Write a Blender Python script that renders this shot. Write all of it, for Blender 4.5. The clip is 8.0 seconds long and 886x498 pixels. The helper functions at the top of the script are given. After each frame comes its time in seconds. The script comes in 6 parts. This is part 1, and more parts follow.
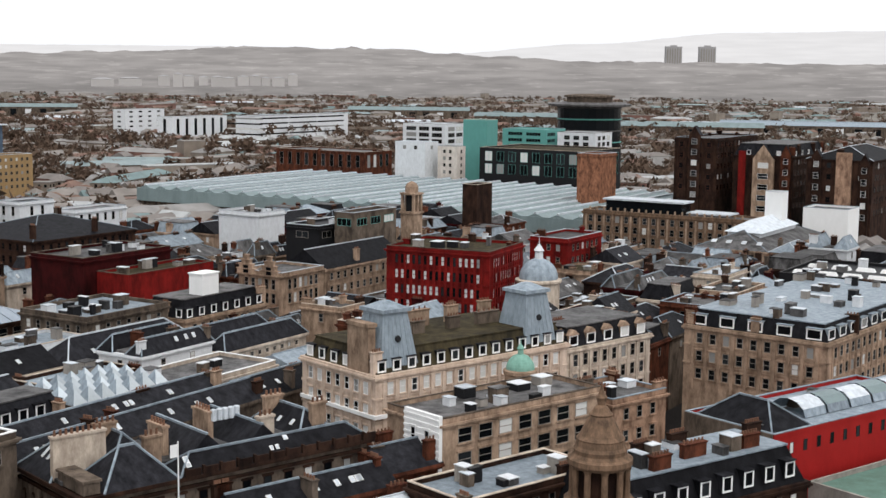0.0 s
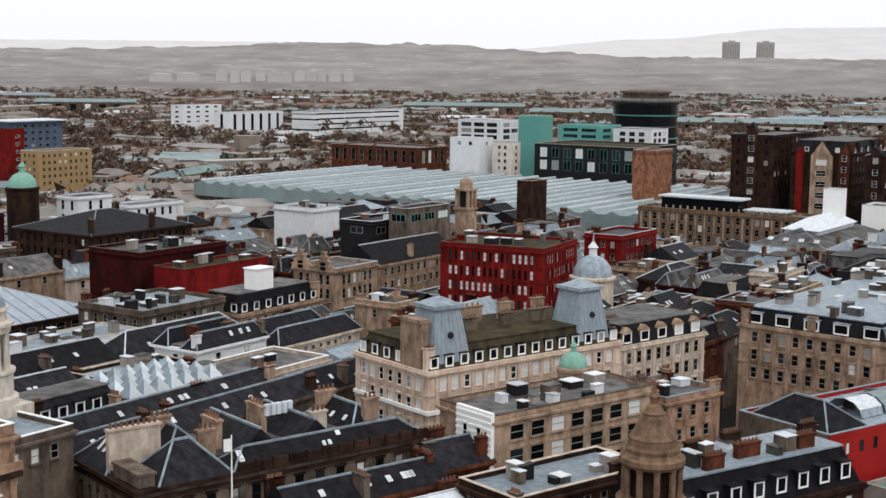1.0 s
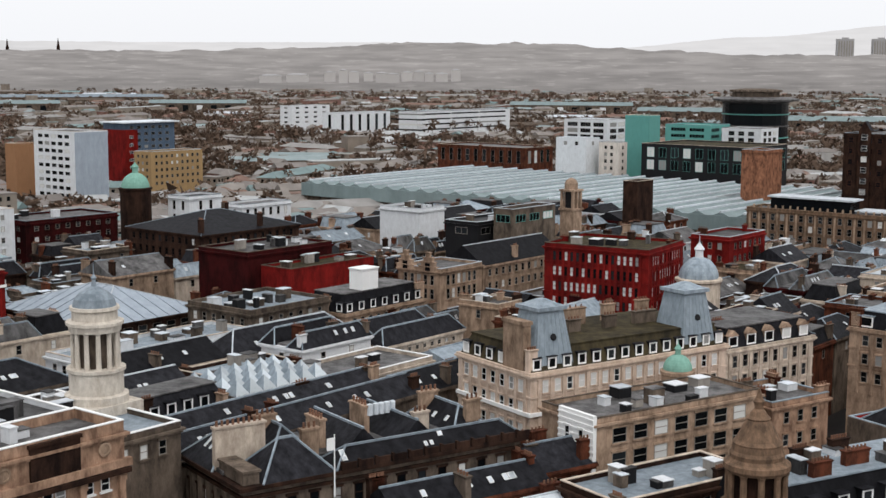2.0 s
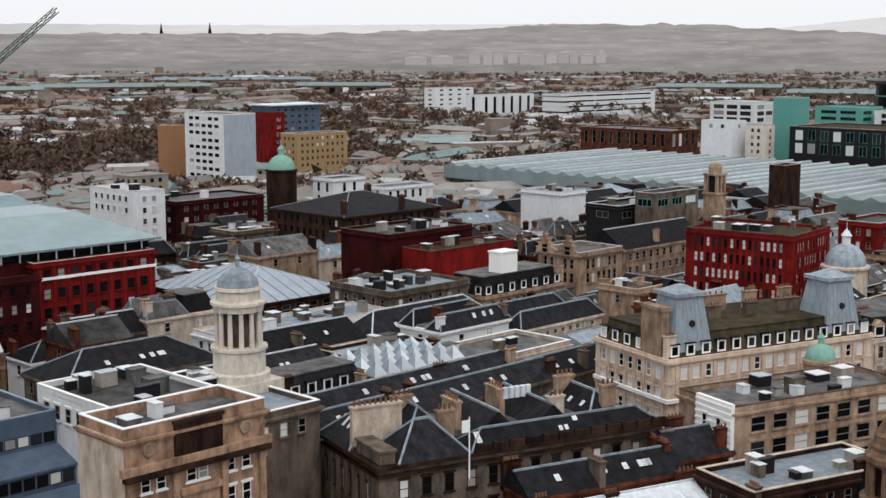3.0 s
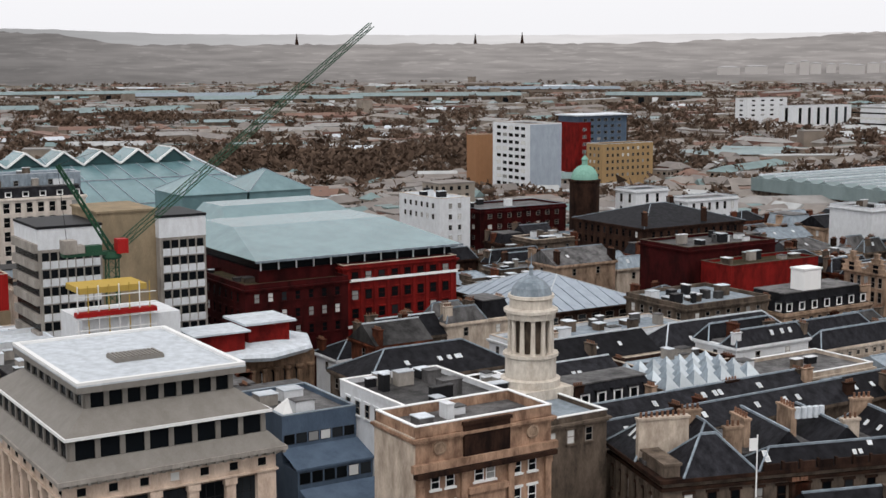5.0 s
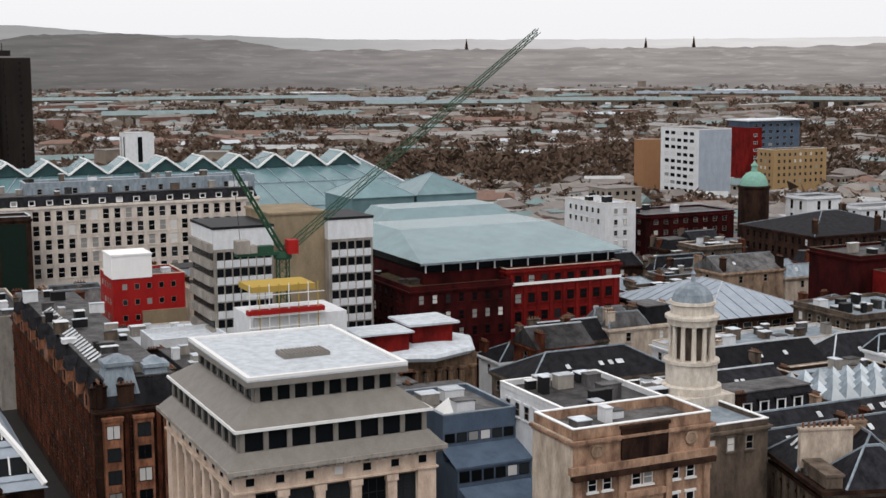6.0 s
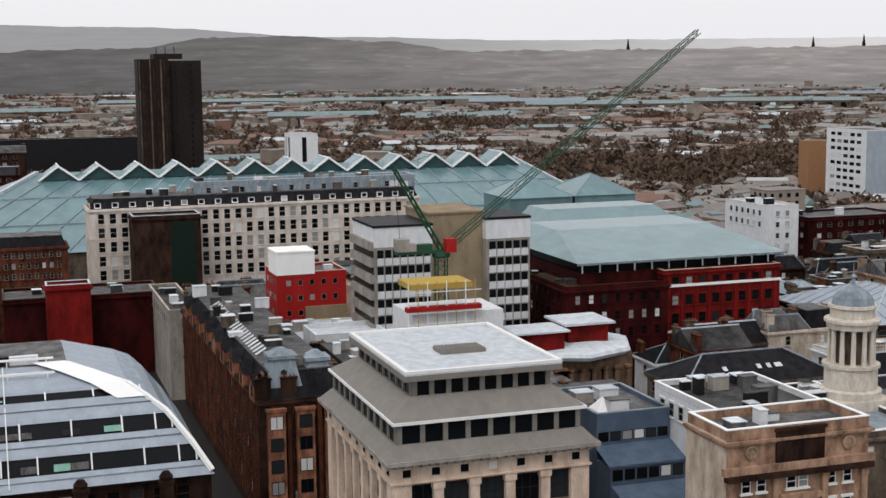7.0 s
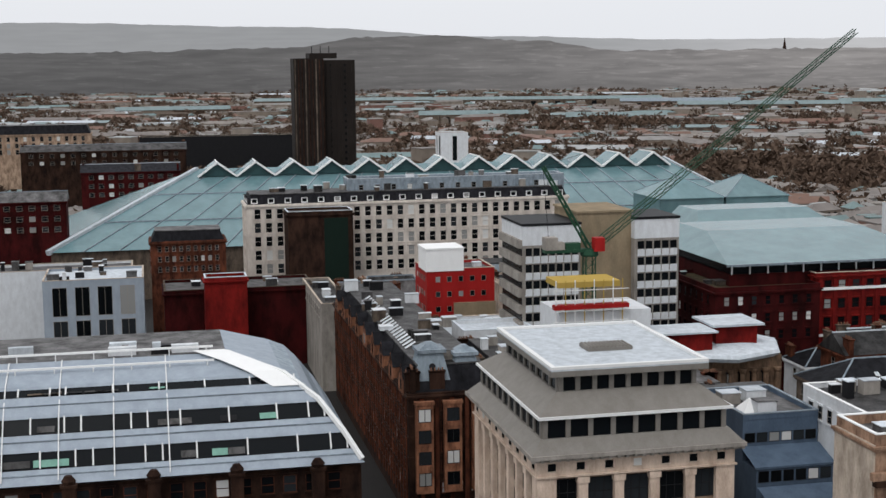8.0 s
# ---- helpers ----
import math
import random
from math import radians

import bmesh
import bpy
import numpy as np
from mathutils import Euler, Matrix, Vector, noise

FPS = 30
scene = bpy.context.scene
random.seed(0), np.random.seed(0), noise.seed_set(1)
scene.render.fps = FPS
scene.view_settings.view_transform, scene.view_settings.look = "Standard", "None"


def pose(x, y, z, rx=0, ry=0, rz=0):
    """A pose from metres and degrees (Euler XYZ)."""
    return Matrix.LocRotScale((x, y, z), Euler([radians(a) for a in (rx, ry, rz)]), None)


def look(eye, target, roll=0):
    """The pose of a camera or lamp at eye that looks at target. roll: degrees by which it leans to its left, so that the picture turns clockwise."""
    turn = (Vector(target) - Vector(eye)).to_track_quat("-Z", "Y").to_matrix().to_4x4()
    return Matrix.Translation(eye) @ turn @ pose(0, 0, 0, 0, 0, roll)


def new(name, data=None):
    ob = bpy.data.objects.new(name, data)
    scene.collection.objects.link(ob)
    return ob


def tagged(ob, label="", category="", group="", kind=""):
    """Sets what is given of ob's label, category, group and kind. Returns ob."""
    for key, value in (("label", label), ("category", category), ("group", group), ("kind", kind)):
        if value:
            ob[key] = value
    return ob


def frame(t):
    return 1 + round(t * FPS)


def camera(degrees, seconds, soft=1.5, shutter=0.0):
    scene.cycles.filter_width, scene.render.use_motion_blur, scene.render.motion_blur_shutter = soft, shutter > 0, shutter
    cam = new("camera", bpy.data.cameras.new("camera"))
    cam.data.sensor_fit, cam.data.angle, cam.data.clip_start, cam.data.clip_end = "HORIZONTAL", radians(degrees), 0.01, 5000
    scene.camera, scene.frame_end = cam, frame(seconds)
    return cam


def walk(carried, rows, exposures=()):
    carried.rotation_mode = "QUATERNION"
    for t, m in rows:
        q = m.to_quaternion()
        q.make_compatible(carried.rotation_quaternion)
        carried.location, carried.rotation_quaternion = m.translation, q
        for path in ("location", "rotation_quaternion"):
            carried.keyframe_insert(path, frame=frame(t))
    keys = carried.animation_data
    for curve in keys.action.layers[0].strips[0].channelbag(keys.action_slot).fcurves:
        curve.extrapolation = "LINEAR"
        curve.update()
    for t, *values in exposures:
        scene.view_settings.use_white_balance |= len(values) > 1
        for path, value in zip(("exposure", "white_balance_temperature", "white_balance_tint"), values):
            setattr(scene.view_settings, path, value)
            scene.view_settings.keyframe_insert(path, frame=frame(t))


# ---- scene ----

cam = camera(36.0, 8.0, soft=1.5)
# seconds, eye x y z, yaw, pitch, lean to the right
PATH_ROWS = [
    (0.0, 0.00, 0.00, 75.00, 0.00, -7.42, -0.64),
    (0.5, 0.09, -0.00, 75.07, 0.90, -7.44, -0.57),
    (1.0, 0.25, -0.02, 75.17, 2.32, -7.63, -0.65),
    (1.5, 0.47, -0.07, 75.31, 4.23, -7.48, -0.47),
    (3.0, 1.72, -0.71, 75.87, 12.89, -8.45, -0.00),
    (3.5, 2.22, -1.06, 76.04, 15.75, -8.42, 0.07),
    (4.0, 2.83, -1.55, 76.21, 18.96, -8.36, 0.11),
    (4.5, 3.51, -2.15, 76.37, 22.28, -8.18, 0.13),
    (6.0, 6.07, -4.70, 76.80, 32.87, -7.84, 0.32),
    (6.5, 6.98, -5.69, 76.90, 36.13, -7.69, 0.50),
    (7.0, 8.00, -6.84, 76.99, 39.59, -7.76, 0.61),
    (7.5, 9.02, -8.03, 77.07, 42.88, -7.71, 0.63),
    (8.0, 10.00, -9.19, 77.12, 45.86, -7.73, 0.57),
]
walk(cam, [(t, pose(x, y, z, 0, 0, yaw) @ pose(0, 0, 0, 90 + pitch) @ pose(0, 0, 0, 0, 0, -lean))
           for t, x, y, z, yaw, pitch, lean in PATH_ROWS], exposures=[(0.0, 0.13, 6350, 10), (1.5, 0.03, 6350, 10), (4.0, -0.02, 6400, 11), (6.5, -0.08, 6450, 12), (8.0, -0.2, 6250, 10)])

# ---------------------------------------------------------------- light
SUN_EL, SUN_AZ = radians(56), radians(292)   # height and compass angle (from +x) of the veiled sun
world = bpy.data.worlds.new("overcast")
scene.world = world
world.use_nodes = True
wn, wl = world.node_tree.nodes, world.node_tree.links
sky = wn.new("ShaderNodeTexSky")
sky.sky_type, sky.sun_disc = "NISHITA", False
sky.sun_elevation, sky.sun_rotation = SUN_EL, radians(90) - SUN_AZ
sky.air_density, sky.dust_density, sky.altitude = 1.6, 6.0, 80
grey = wn.new("ShaderNodeHueSaturation")
grey.inputs["Saturation"].default_value = 0.12
wl.new(sky.outputs[0], grey.inputs["Color"])
cloud = wn.new("ShaderNodeMix")
cloud.data_type = "RGBA"
cloud.inputs[0].default_value = 0.75
cloud.inputs[7].default_value = (10.0, 10.0, 10.1, 1)
wl.new(grey.outputs[0], cloud.inputs[6])
wl.new(cloud.outputs[2], wn["Background"].inputs[0])
wn["Background"].inputs[1].default_value = 0.122
sun_data = bpy.data.lights.new("sun", "SUN")
sun_data.energy, sun_data.angle, sun_data.color = 1.0, radians(20), (1.0, 0.95, 0.88)
sun = new("sun", sun_data)
sun.matrix_world = look((0, 0, 300), (-300 * math.cos(SUN_AZ), -300 * math.sin(SUN_AZ), 300 - 300 * math.tan(SUN_EL)))

# ---------------------------------------------------------------- materials
def material(name, colour, rough=0.85, metal=0.0, vary=0.35, scale=0.25, fine=6.0, stain=None, stain_amount=0.5, bump=0.3, by_object=0.0, by_island=0.0, spec=0.07):
    """A weathered surface: broad stains, fine grain and relief at real size."""
    m = bpy.data.materials.new(name)
    m.use_nodes = True
    n, l = m.node_tree.nodes, m.node_tree.links
    if max(colour) < 0.56:
        colour = tuple(c * 0.80 for c in colour)
        stain = tuple(c * 0.66 for c in stain) if stain else None
    bsdf = n["Principled BSDF"]
    geo = n.new("ShaderNodeNewGeometry")
    def noise_tex(size, detail=5.0, rough_=0.6):
        x = n.new("ShaderNodeTexNoise")
        x.inputs["Scale"].default_value, x.inputs["Detail"].default_value, x.inputs["Roughness"].default_value = size, detail, rough_
        l.new(stretch.outputs[0], x.inputs["Vector"])
        return x
    stretch = n.new("ShaderNodeMapping")
    stretch.inputs["Scale"].default_value = (1.0, 1.0, 0.45)
    l.new(geo.outputs["Position"], stretch.inputs["Vector"])
    big, small = noise_tex(scale * 2.4, 7.0, 0.68), noise_tex(fine, 3.0)
    ramp = n.new("ShaderNodeValToRGB")
    ramp.color_ramp.elements[0].position, ramp.color_ramp.elements[1].position = 0.36, 0.66
    l.new(big.outputs["Fac"], ramp.inputs[0])
    dark = stain or tuple(c * (1 - vary) for c in colour)
    mix = n.new("ShaderNodeMix")
    mix.data_type = "RGBA"
    mix.inputs[6].default_value, mix.inputs[7].default_value = (*dark, 1), (*colour, 1)
    amount = n.new("ShaderNodeMapRange")
    amount.inputs["To Min"].default_value = 1 - stain_amount
    l.new(ramp.outputs[0], amount.inputs["Value"])
    l.new(amount.outputs[0], mix.inputs[0])
    hsv = n.new("ShaderNodeHueSaturation")
    l.new(mix.outputs[2], hsv.inputs["Color"])
    val = n.new("ShaderNodeMapRange")
    val.inputs["To Min"].default_value, val.inputs["To Max"].default_value = 1 - vary * 0.6, 1 + vary * 0.6
    l.new(small.outputs["Fac"], val.inputs["Value"])
    out = val.outputs[0]
    for source, strength in ((by_object, "o"), (by_island, "i")):
        if source:
            if strength == "o":
                rnd = n.new("ShaderNodeObjectInfo").outputs["Random"]
            else:
                rnd = geo.outputs["Random Per Island"]
            rr = n.new("ShaderNodeMapRange")
            rr.inputs["To Min"].default_value, rr.inputs["To Max"].default_value = 1 - source, 1 + source
            l.new(rnd, rr.inputs["Value"])
            mul = n.new("ShaderNodeMath")
            mul.operation = "MULTIPLY"
            l.new(out, mul.inputs[0]), l.new(rr.outputs[0], mul.inputs[1])
            out = mul.outputs[0]
    l.new(out, hsv.inputs["Value"])
    l.new(hsv.outputs[0], bsdf.inputs["Base Color"])
    bsdf.inputs["Roughness"].default_value, bsdf.inputs["Metallic"].default_value = rough, metal
    bsdf.inputs["Specular IOR Level"].default_value = spec
    if bump:
        b = n.new("ShaderNodeBump")
        b.inputs["Strength"].default_value, b.inputs["Distance"].default_value = bump, 0.08
        l.new(small.outputs["Fac"], b.inputs["Height"])
        l.new(b.outputs[0], bsdf.inputs["Normal"])
    return m

SAND = material("blond_sandstone", (0.52, 0.37, 0.265), stain=(0.095, 0.058, 0.038), scale=0.22, stain_amount=0.75, by_object=0.15, vary=0.4)
CREAM = material("cream_stone", (0.68, 0.62, 0.56), stain=(0.36, 0.31, 0.27), scale=0.22, stain_amount=0.6, vary=0.3)
PALE = material("pale_sandstone", (0.60, 0.51, 0.42), stain=(0.19, 0.145, 0.11), scale=0.22, stain_amount=0.7, by_object=0.12, vary=0.35)
RUST = material("red_sandstone", (0.17, 0.056, 0.030), stain=(0.020, 0.010, 0.008), scale=0.2, stain_amount=0.9, by_object=0.2, vary=0.5)
REDSAND = material("orange_sandstone", (0.54, 0.345, 0.235), stain=(0.12, 0.066, 0.045), scale=0.25, stain_amount=0.8, vary=0.4)
SOOT = material("sooty_brownstone", (0.058, 0.030, 0.020), stain=(0.008, 0.005, 0.005), scale=0.16, stain_amount=0.9, by_object=0.25, vary=0.5)
BRICK = material("red_brick", (0.25, 0.016, 0.013), stain=(0.07, 0.007, 0.007), scale=0.14, stain_amount=0.8, by_object=0.12)
DARKBRICK = material("dark_red_brick", (0.065, 0.008, 0.008), stain=(0.012, 0.003, 0.003), scale=0.12, stain_amount=0.85, by_object=0.25)
ORANGE = material("orange_render", (0.36, 0.19, 0.10), vary=0.2)
YELLOW = material("yellow_brick", (0.42, 0.28, 0.14), vary=0.25)
WHITE = material("white_render", (0.66, 0.68, 0.70), stain=(0.42, 0.42, 0.43), scale=0.35, stain_amount=0.45, vary=0.2)
CONCRETE = material("weathered_concrete", (0.42, 0.385, 0.345), stain=(0.19, 0.17, 0.15), scale=0.15, stain_amount=0.7)
GREYSTONE = material("grey_stone", (0.19, 0.148, 0.115), stain=(0.035, 0.027, 0.022), scale=0.18, stain_amount=0.85, by_object=0.2)
SLATE = material("wet_slate", (0.027, 0.027, 0.032), rough=0.62, stain=(0.005, 0.005, 0.006), scale=0.3, stain_amount=0.85, vary=0.55, by_object=0.45, spec=0.06)
LEAD = material("blue_grey_lead", (0.36, 0.42, 0.47), rough=0.45, stain=(0.15, 0.19, 0.23), scale=0.35, stain_amount=0.7, vary=0.3, by_object=0.2)
FELT = material("roofing_felt", (0.15, 0.145, 0.145), rough=0.55, stain=(0.018, 0.017, 0.016), scale=0.14, stain_amount=0.9, by_object=0.5, spec=0.08, vary=0.4)
PALEFELT = material("pale_roof_membrane", (0.58, 0.62, 0.66), rough=0.5, stain=(0.33, 0.355, 0.38), scale=0.3, stain_amount=0.7, by_object=0.2, vary=0.25)
MOSS = material("mossy_roof", (0.085, 0.068, 0.036), stain=(0.024, 0.021, 0.016), scale=0.2, stain_amount=0.9)
TEAL = material("teal_glazing", (0.15, 0.26, 0.28), rough=0.25, stain=(0.075, 0.155, 0.17), scale=0.06, vary=0.3, by_object=0.15, spec=0.6)
TEALWALL = material("teal_cladding", (0.15, 0.41, 0.37), rough=0.4, vary=0.2, by_object=0.1)
STATIONGLASS = material("dusty_station_glass", (0.27, 0.34, 0.345), rough=0.35, stain=(0.15, 0.20, 0.205), scale=0.05, vary=0.25)
COPPER = material("green_copper", (0.27, 0.50, 0.41), stain=(0.17, 0.33, 0.27), scale=0.5, vary=0.2)
BLACK = material("blackened_metal", (0.02, 0.02, 0.022), rough=0.5, vary=0.3, bump=0)
DARKGLASS = material("dark_glass", (0.006, 0.008, 0.010), rough=0.2, vary=0.2, bump=0, spec=0.12)
BLUECLAD = material("blue_grey_cladding", (0.115, 0.16, 0.225), rough=0.45, stain=(0.055, 0.08, 0.12), scale=0.2, vary=0.25)
PAINTWHITE = material("white_paint", (0.80, 0.80, 0.79), vary=0.1, bump=0)
TRIM = material("white_trim", (0.72, 0.72, 0.71), vary=0.12, bump=0)
REDPAINT = material("red_paint", (0.40, 0.022, 0.020), rough=0.5, vary=0.2, stain=(0.30, 0.014, 0.014), scale=0.15)
CRANEGREEN = material("green_crane_paint", (0.03, 0.085, 0.05), rough=0.5, vary=0.25, bump=0)
YELLOWPAINT = material("yellow_sheeting", (0.52, 0.36, 0.09), vary=0.15)
POT = material("terracotta", (0.22, 0.115, 0.075), vary=0.3, by_object=0.2)
MOSSGREEN = material("green_flat_roof", (0.16, 0.27, 0.22), stain=(0.10, 0.14, 0.11), scale=0.2, vary=0.2)
BARK = material("bare_twigs", (0.125, 0.085, 0.062), vary=0.3, by_island=0.12, bump=0)
ASPHALT = material("wet_asphalt", (0.030, 0.028, 0.027), rough=0.5, scale=0.05)
# base colour set to a haze grey for skyline blocks
HAZETOWER = material("hazy_concrete", (0.42, 0.41, 0.41), vary=0.1, bump=0)
TURRET = material("weathered_turret_stone", (0.27, 0.17, 0.11), stain=(0.07, 0.05, 0.036), scale=0.4, stain_amount=0.8)
FRAME = material("weathered_frame", (0.30, 0.27, 0.24), vary=0.25, bump=0, by_object=0.3)
WHITEMETAL = material("white_standing_seam", (0.41, 0.465, 0.53), rough=0.45, stain=(0.30, 0.35, 0.41), scale=0.2, stain_amount=0.5, vary=0.15)
HOTELSTONE = material("cleaned_sandstone", (0.66, 0.53, 0.43), stain=(0.30, 0.21, 0.155), scale=0.25, stain_amount=0.65, vary=0.3)
BANKROOF = material("stone_coloured_roof", (0.26, 0.243, 0.22), rough=0.5, stain=(0.22, 0.20, 0.175), scale=0.25, stain_amount=0.6, vary=0.2)
ROSE = material("rose_sandstone", (0.44, 0.20, 0.115), stain=(0.08, 0.032, 0.02), scale=0.3, stain_amount=0.85, vary=0.4)
PAVLEAD = material("pale_sheet_lead", (0.34, 0.40, 0.45), rough=0.4, stain=(0.21, 0.26, 0.30), scale=0.5, stain_amount=0.6, vary=0.2)
BUFF = material("buff_concrete", (0.37, 0.29, 0.19), stain=(0.20, 0.155, 0.105), scale=0.12, stain_amount=0.6)
UNDER = material("dark_tower_cladding", (0.030, 0.024, 0.021), rough=0.6, stain=(0.012, 0.010, 0.009), scale=0.05, vary=0.3)

def palette(name, stops, rough=0.8):
    """One colour out of a few for every separate building."""
    m = bpy.data.materials.new(name)
    m.use_nodes = True
    n, l = m.node_tree.nodes, m.node_tree.links
    geo = n.new("ShaderNodeNewGeometry")
    ramp = n.new("ShaderNodeValToRGB")
    ramp.color_ramp.interpolation = "CONSTANT"
    e = ramp.color_ramp.elements
    e[0].position, e[0].color = stops[0][0], (*stops[0][1], 1)
    e[1].position, e[1].color = stops[1][0], (*stops[1][1], 1)
    for p, c in stops[2:]:
        x = e.new(p)
        x.color = (*c, 1)
    l.new(geo.outputs["Random Per Island"], ramp.inputs[0])
    tex = n.new("ShaderNodeTexNoise")
    tex.inputs["Scale"].default_value, tex.inputs["Detail"].default_value = 0.15, 6
    l.new(geo.outputs["Position"], tex.inputs["Vector"])
    r = n.new("ShaderNodeMapRange")
    r.inputs["From Min"].default_value, r.inputs["From Max"].default_value = 0.3, 0.7
    r.inputs["To Min"].default_value, r.inputs["To Max"].default_value = 0.78, 1.15
    l.new(tex.outputs["Fac"], r.inputs["Value"])
    h = n.new("ShaderNodeHueSaturation")
    l.new(ramp.outputs[0], h.inputs["Color"]), l.new(r.outputs[0], h.inputs["Value"])
    l.new(h.outputs[0], n["Principled BSDF"].inputs["Base Color"])
    n["Principled BSDF"].inputs["Roughness"].default_value = rough
    return m

# far roof and wall tones are lightened to stand for distance haze
FARROOF = palette("far_roofs", ((0.0, (0.18, 0.16, 0.147)), (0.34, (0.21, 0.187, 0.168)), (0.58, (0.24, 0.23, 0.22)), (0.72, (0.155, 0.215, 0.215)), (0.82, (0.17, 0.10, 0.075)), (0.95, (0.36, 0.37, 0.37))), 0.9)
FARWALL = palette("far_walls", ((0.0, (0.19, 0.155, 0.125)), (0.30, (0.235, 0.20, 0.165)), (0.55, (0.17, 0.085, 0.065)), (0.70, (0.23, 0.195, 0.16)), (0.94, (0.38, 0.37, 0.36))))

def glass_material(name, stops):
    """Window glass: dark rooms behind, some panes pale with blinds and painted sky reflection."""
    m = bpy.data.materials.new(name)
    m.use_nodes = True
    n, l = m.node_tree.nodes, m.node_tree.links
    b = n["Principled BSDF"]
    info = n.new("ShaderNodeObjectInfo")
    ramp = n.new("ShaderNodeValToRGB")
    ramp.color_ramp.interpolation = "CONSTANT"
    e = ramp.color_ramp.elements
    e[0].position, e[0].color = 0.0, (0.004, 0.005, 0.006, 1)
    e[1].position, e[1].color = stops[0], (0.02, 0.023, 0.026, 1)
    for p, c in ((stops[1], 0.25), (stops[2], 0.6)):
        x = e.new(p)
        x.color = (c, c, c * 0.97, 1)
    l.new(info.outputs["Random"], ramp.inputs[0])
    l.new(ramp.outputs[0], b.inputs["Base Color"])
    b.inputs["Roughness"].default_value = 0.15
    b.inputs["Specular IOR Level"].default_value = 0.14
    return m

GLASS = glass_material("window_glass", (0.66, 0.84, 0.91))
BLINDS_SKY = glass_material("window_blinds_and_sky", (0.30, 0.42, 0.50))

def ground_material():
    m = bpy.data.materials.new("city_ground")
    m.use_nodes = True
    n, l = m.node_tree.nodes, m.node_tree.links
    b = n["Principled BSDF"]
    geo = n.new("ShaderNodeNewGeometry")
    cells = n.new("ShaderNodeTexNoise")
    cells.inputs["Scale"].default_value, cells.inputs["Detail"].default_value = 0.006, 8
    l.new(geo.outputs["Position"], cells.inputs["Vector"])
    ramp = n.new("ShaderNodeValToRGB")
    e = ramp.color_ramp.elements
    # ground tones raised to carry the haze over the suburbs
    e[0].position, e[0].color = 0.35, (0.10, 0.089, 0.077, 1)
    e[1].position, e[1].color = 0.68, (0.17, 0.155, 0.14, 1)
    for p, c in ((0.45, (0.145, 0.125, 0.105)), (0.53, (0.13, 0.122, 0.10)), (0.60, (0.175, 0.155, 0.13))):
        x = e.new(p)
        x.color = (*c, 1)
    l.new(cells.outputs["Fac"], ramp.inputs[0])
    l.new(ramp.outputs[0], b.inputs["Base Color"])
    b.inputs["Roughness"].default_value = 0.9
    return m

GROUND = ground_material()

# ---------------------------------------------------------------- mesh helpers
class Shape:
    """Collects faces for one mesh."""
    def __init__(self):
        self.v, self.f, self.m = [], [], []
    def poly(self, pts, m=0):
        k = len(self.v)
        self.v.extend(pts)
        self.f.append(list(range(k, k + len(pts))))
        self.m.append(m)
    def box(self, x0, x1, y0, y1, z0, z1, m=0):
        k = len(self.v)
        self.v += [(x0, y0, z0), (x1, y0, z0), (x1, y1, z0), (x0, y1, z0), (x0, y0, z1), (x1, y0, z1), (x1, y1, z1), (x0, y1, z1)]
        for q in ((3, 2, 1, 0), (4, 5, 6, 7), (0, 1, 5, 4), (1, 2, 6, 5), (2, 3, 7, 6), (3, 0, 4, 7)):
            self.f.append([k + i for i in q])
            self.m.append(m)
        return self
    def frustum(self, x0, x1, y0, y1, z0, X0, X1, Y0, Y1, z1, m=0):
        k = len(self.v)
        self.v += [(x0, y0, z0), (x1, y0, z0), (x1, y1, z0), (x0, y1, z0), (X0, Y0, z1), (X1, Y0, z1), (X1, Y1, z1), (X0, Y1, z1)]
        for q in ((3, 2, 1, 0), (4, 5, 6, 7), (0, 1, 5, 4), (1, 2, 6, 5), (2, 3, 7, 6), (3, 0, 4, 7)):
            self.f.append([k + i for i in q])
            self.m.append(m)
        return self
    def lathe(self, cx, cy, profile, n=16, m=0):
        k = len(self.v)
        for r, z in profile:
            for i in range(n):
                a = 2 * math.pi * i / n
                self.v.append((cx + r * math.cos(a), cy + r * math.sin(a), z))
        for j in range(len(profile) - 1):
            for i in range(n):
                a, b = k + j * n + i, k + j * n + (i + 1) % n
                self.f.append([a, b, b + n, a + n])
                self.m.append(m)
        self.f.append([k + (len(profile) - 1) * n + i for i in range(n)])
        self.m.append(m)
        return self
    def bar(self, a, b, w, m=0):
        """A square bar from a to b."""
        a, b = Vector(a), Vector(b)
        d = (b - a).normalized()
        s = d.cross(Vector((0, 0, 1)))
        s = s.normalized() if s.length > 1e-4 else Vector((1, 0, 0))
        t = d.cross(s)
        k = len(self.v)
        for p in (a, b):
            for i, j in ((-1, -1), (1, -1), (1, 1), (-1, 1)):
                self.v.append(tuple(p + s * (i * w / 2) + t * (j * w / 2)))
        for q in ((0, 1, 2, 3), (7, 6, 5, 4), (0, 4, 5, 1), (1, 5, 6, 2), (2, 6, 7, 3), (3, 7, 4, 0)):
            self.f.append([k + i for i in q])
            self.m.append(m)
        return self
    def mesh(self, name, mats):
        me = bpy.data.meshes.new(name)
        index, verts, remap = {}, [], []
        for p in self.v:
            k = (round(p[0], 3), round(p[1], 3), round(p[2], 3))
            if k not in index:
                index[k] = len(verts)
                verts.append(tuple(p))
            remap.append(index[k])
        faces = [[remap[i] for i in f] for f in self.f]
        keep = [i for i, f in enumerate(faces) if len(set(f)) == len(f)]
        faces, self.m = [faces[i] for i in keep], [self.m[i] for i in keep]
        me.from_pydata(verts, [], faces)
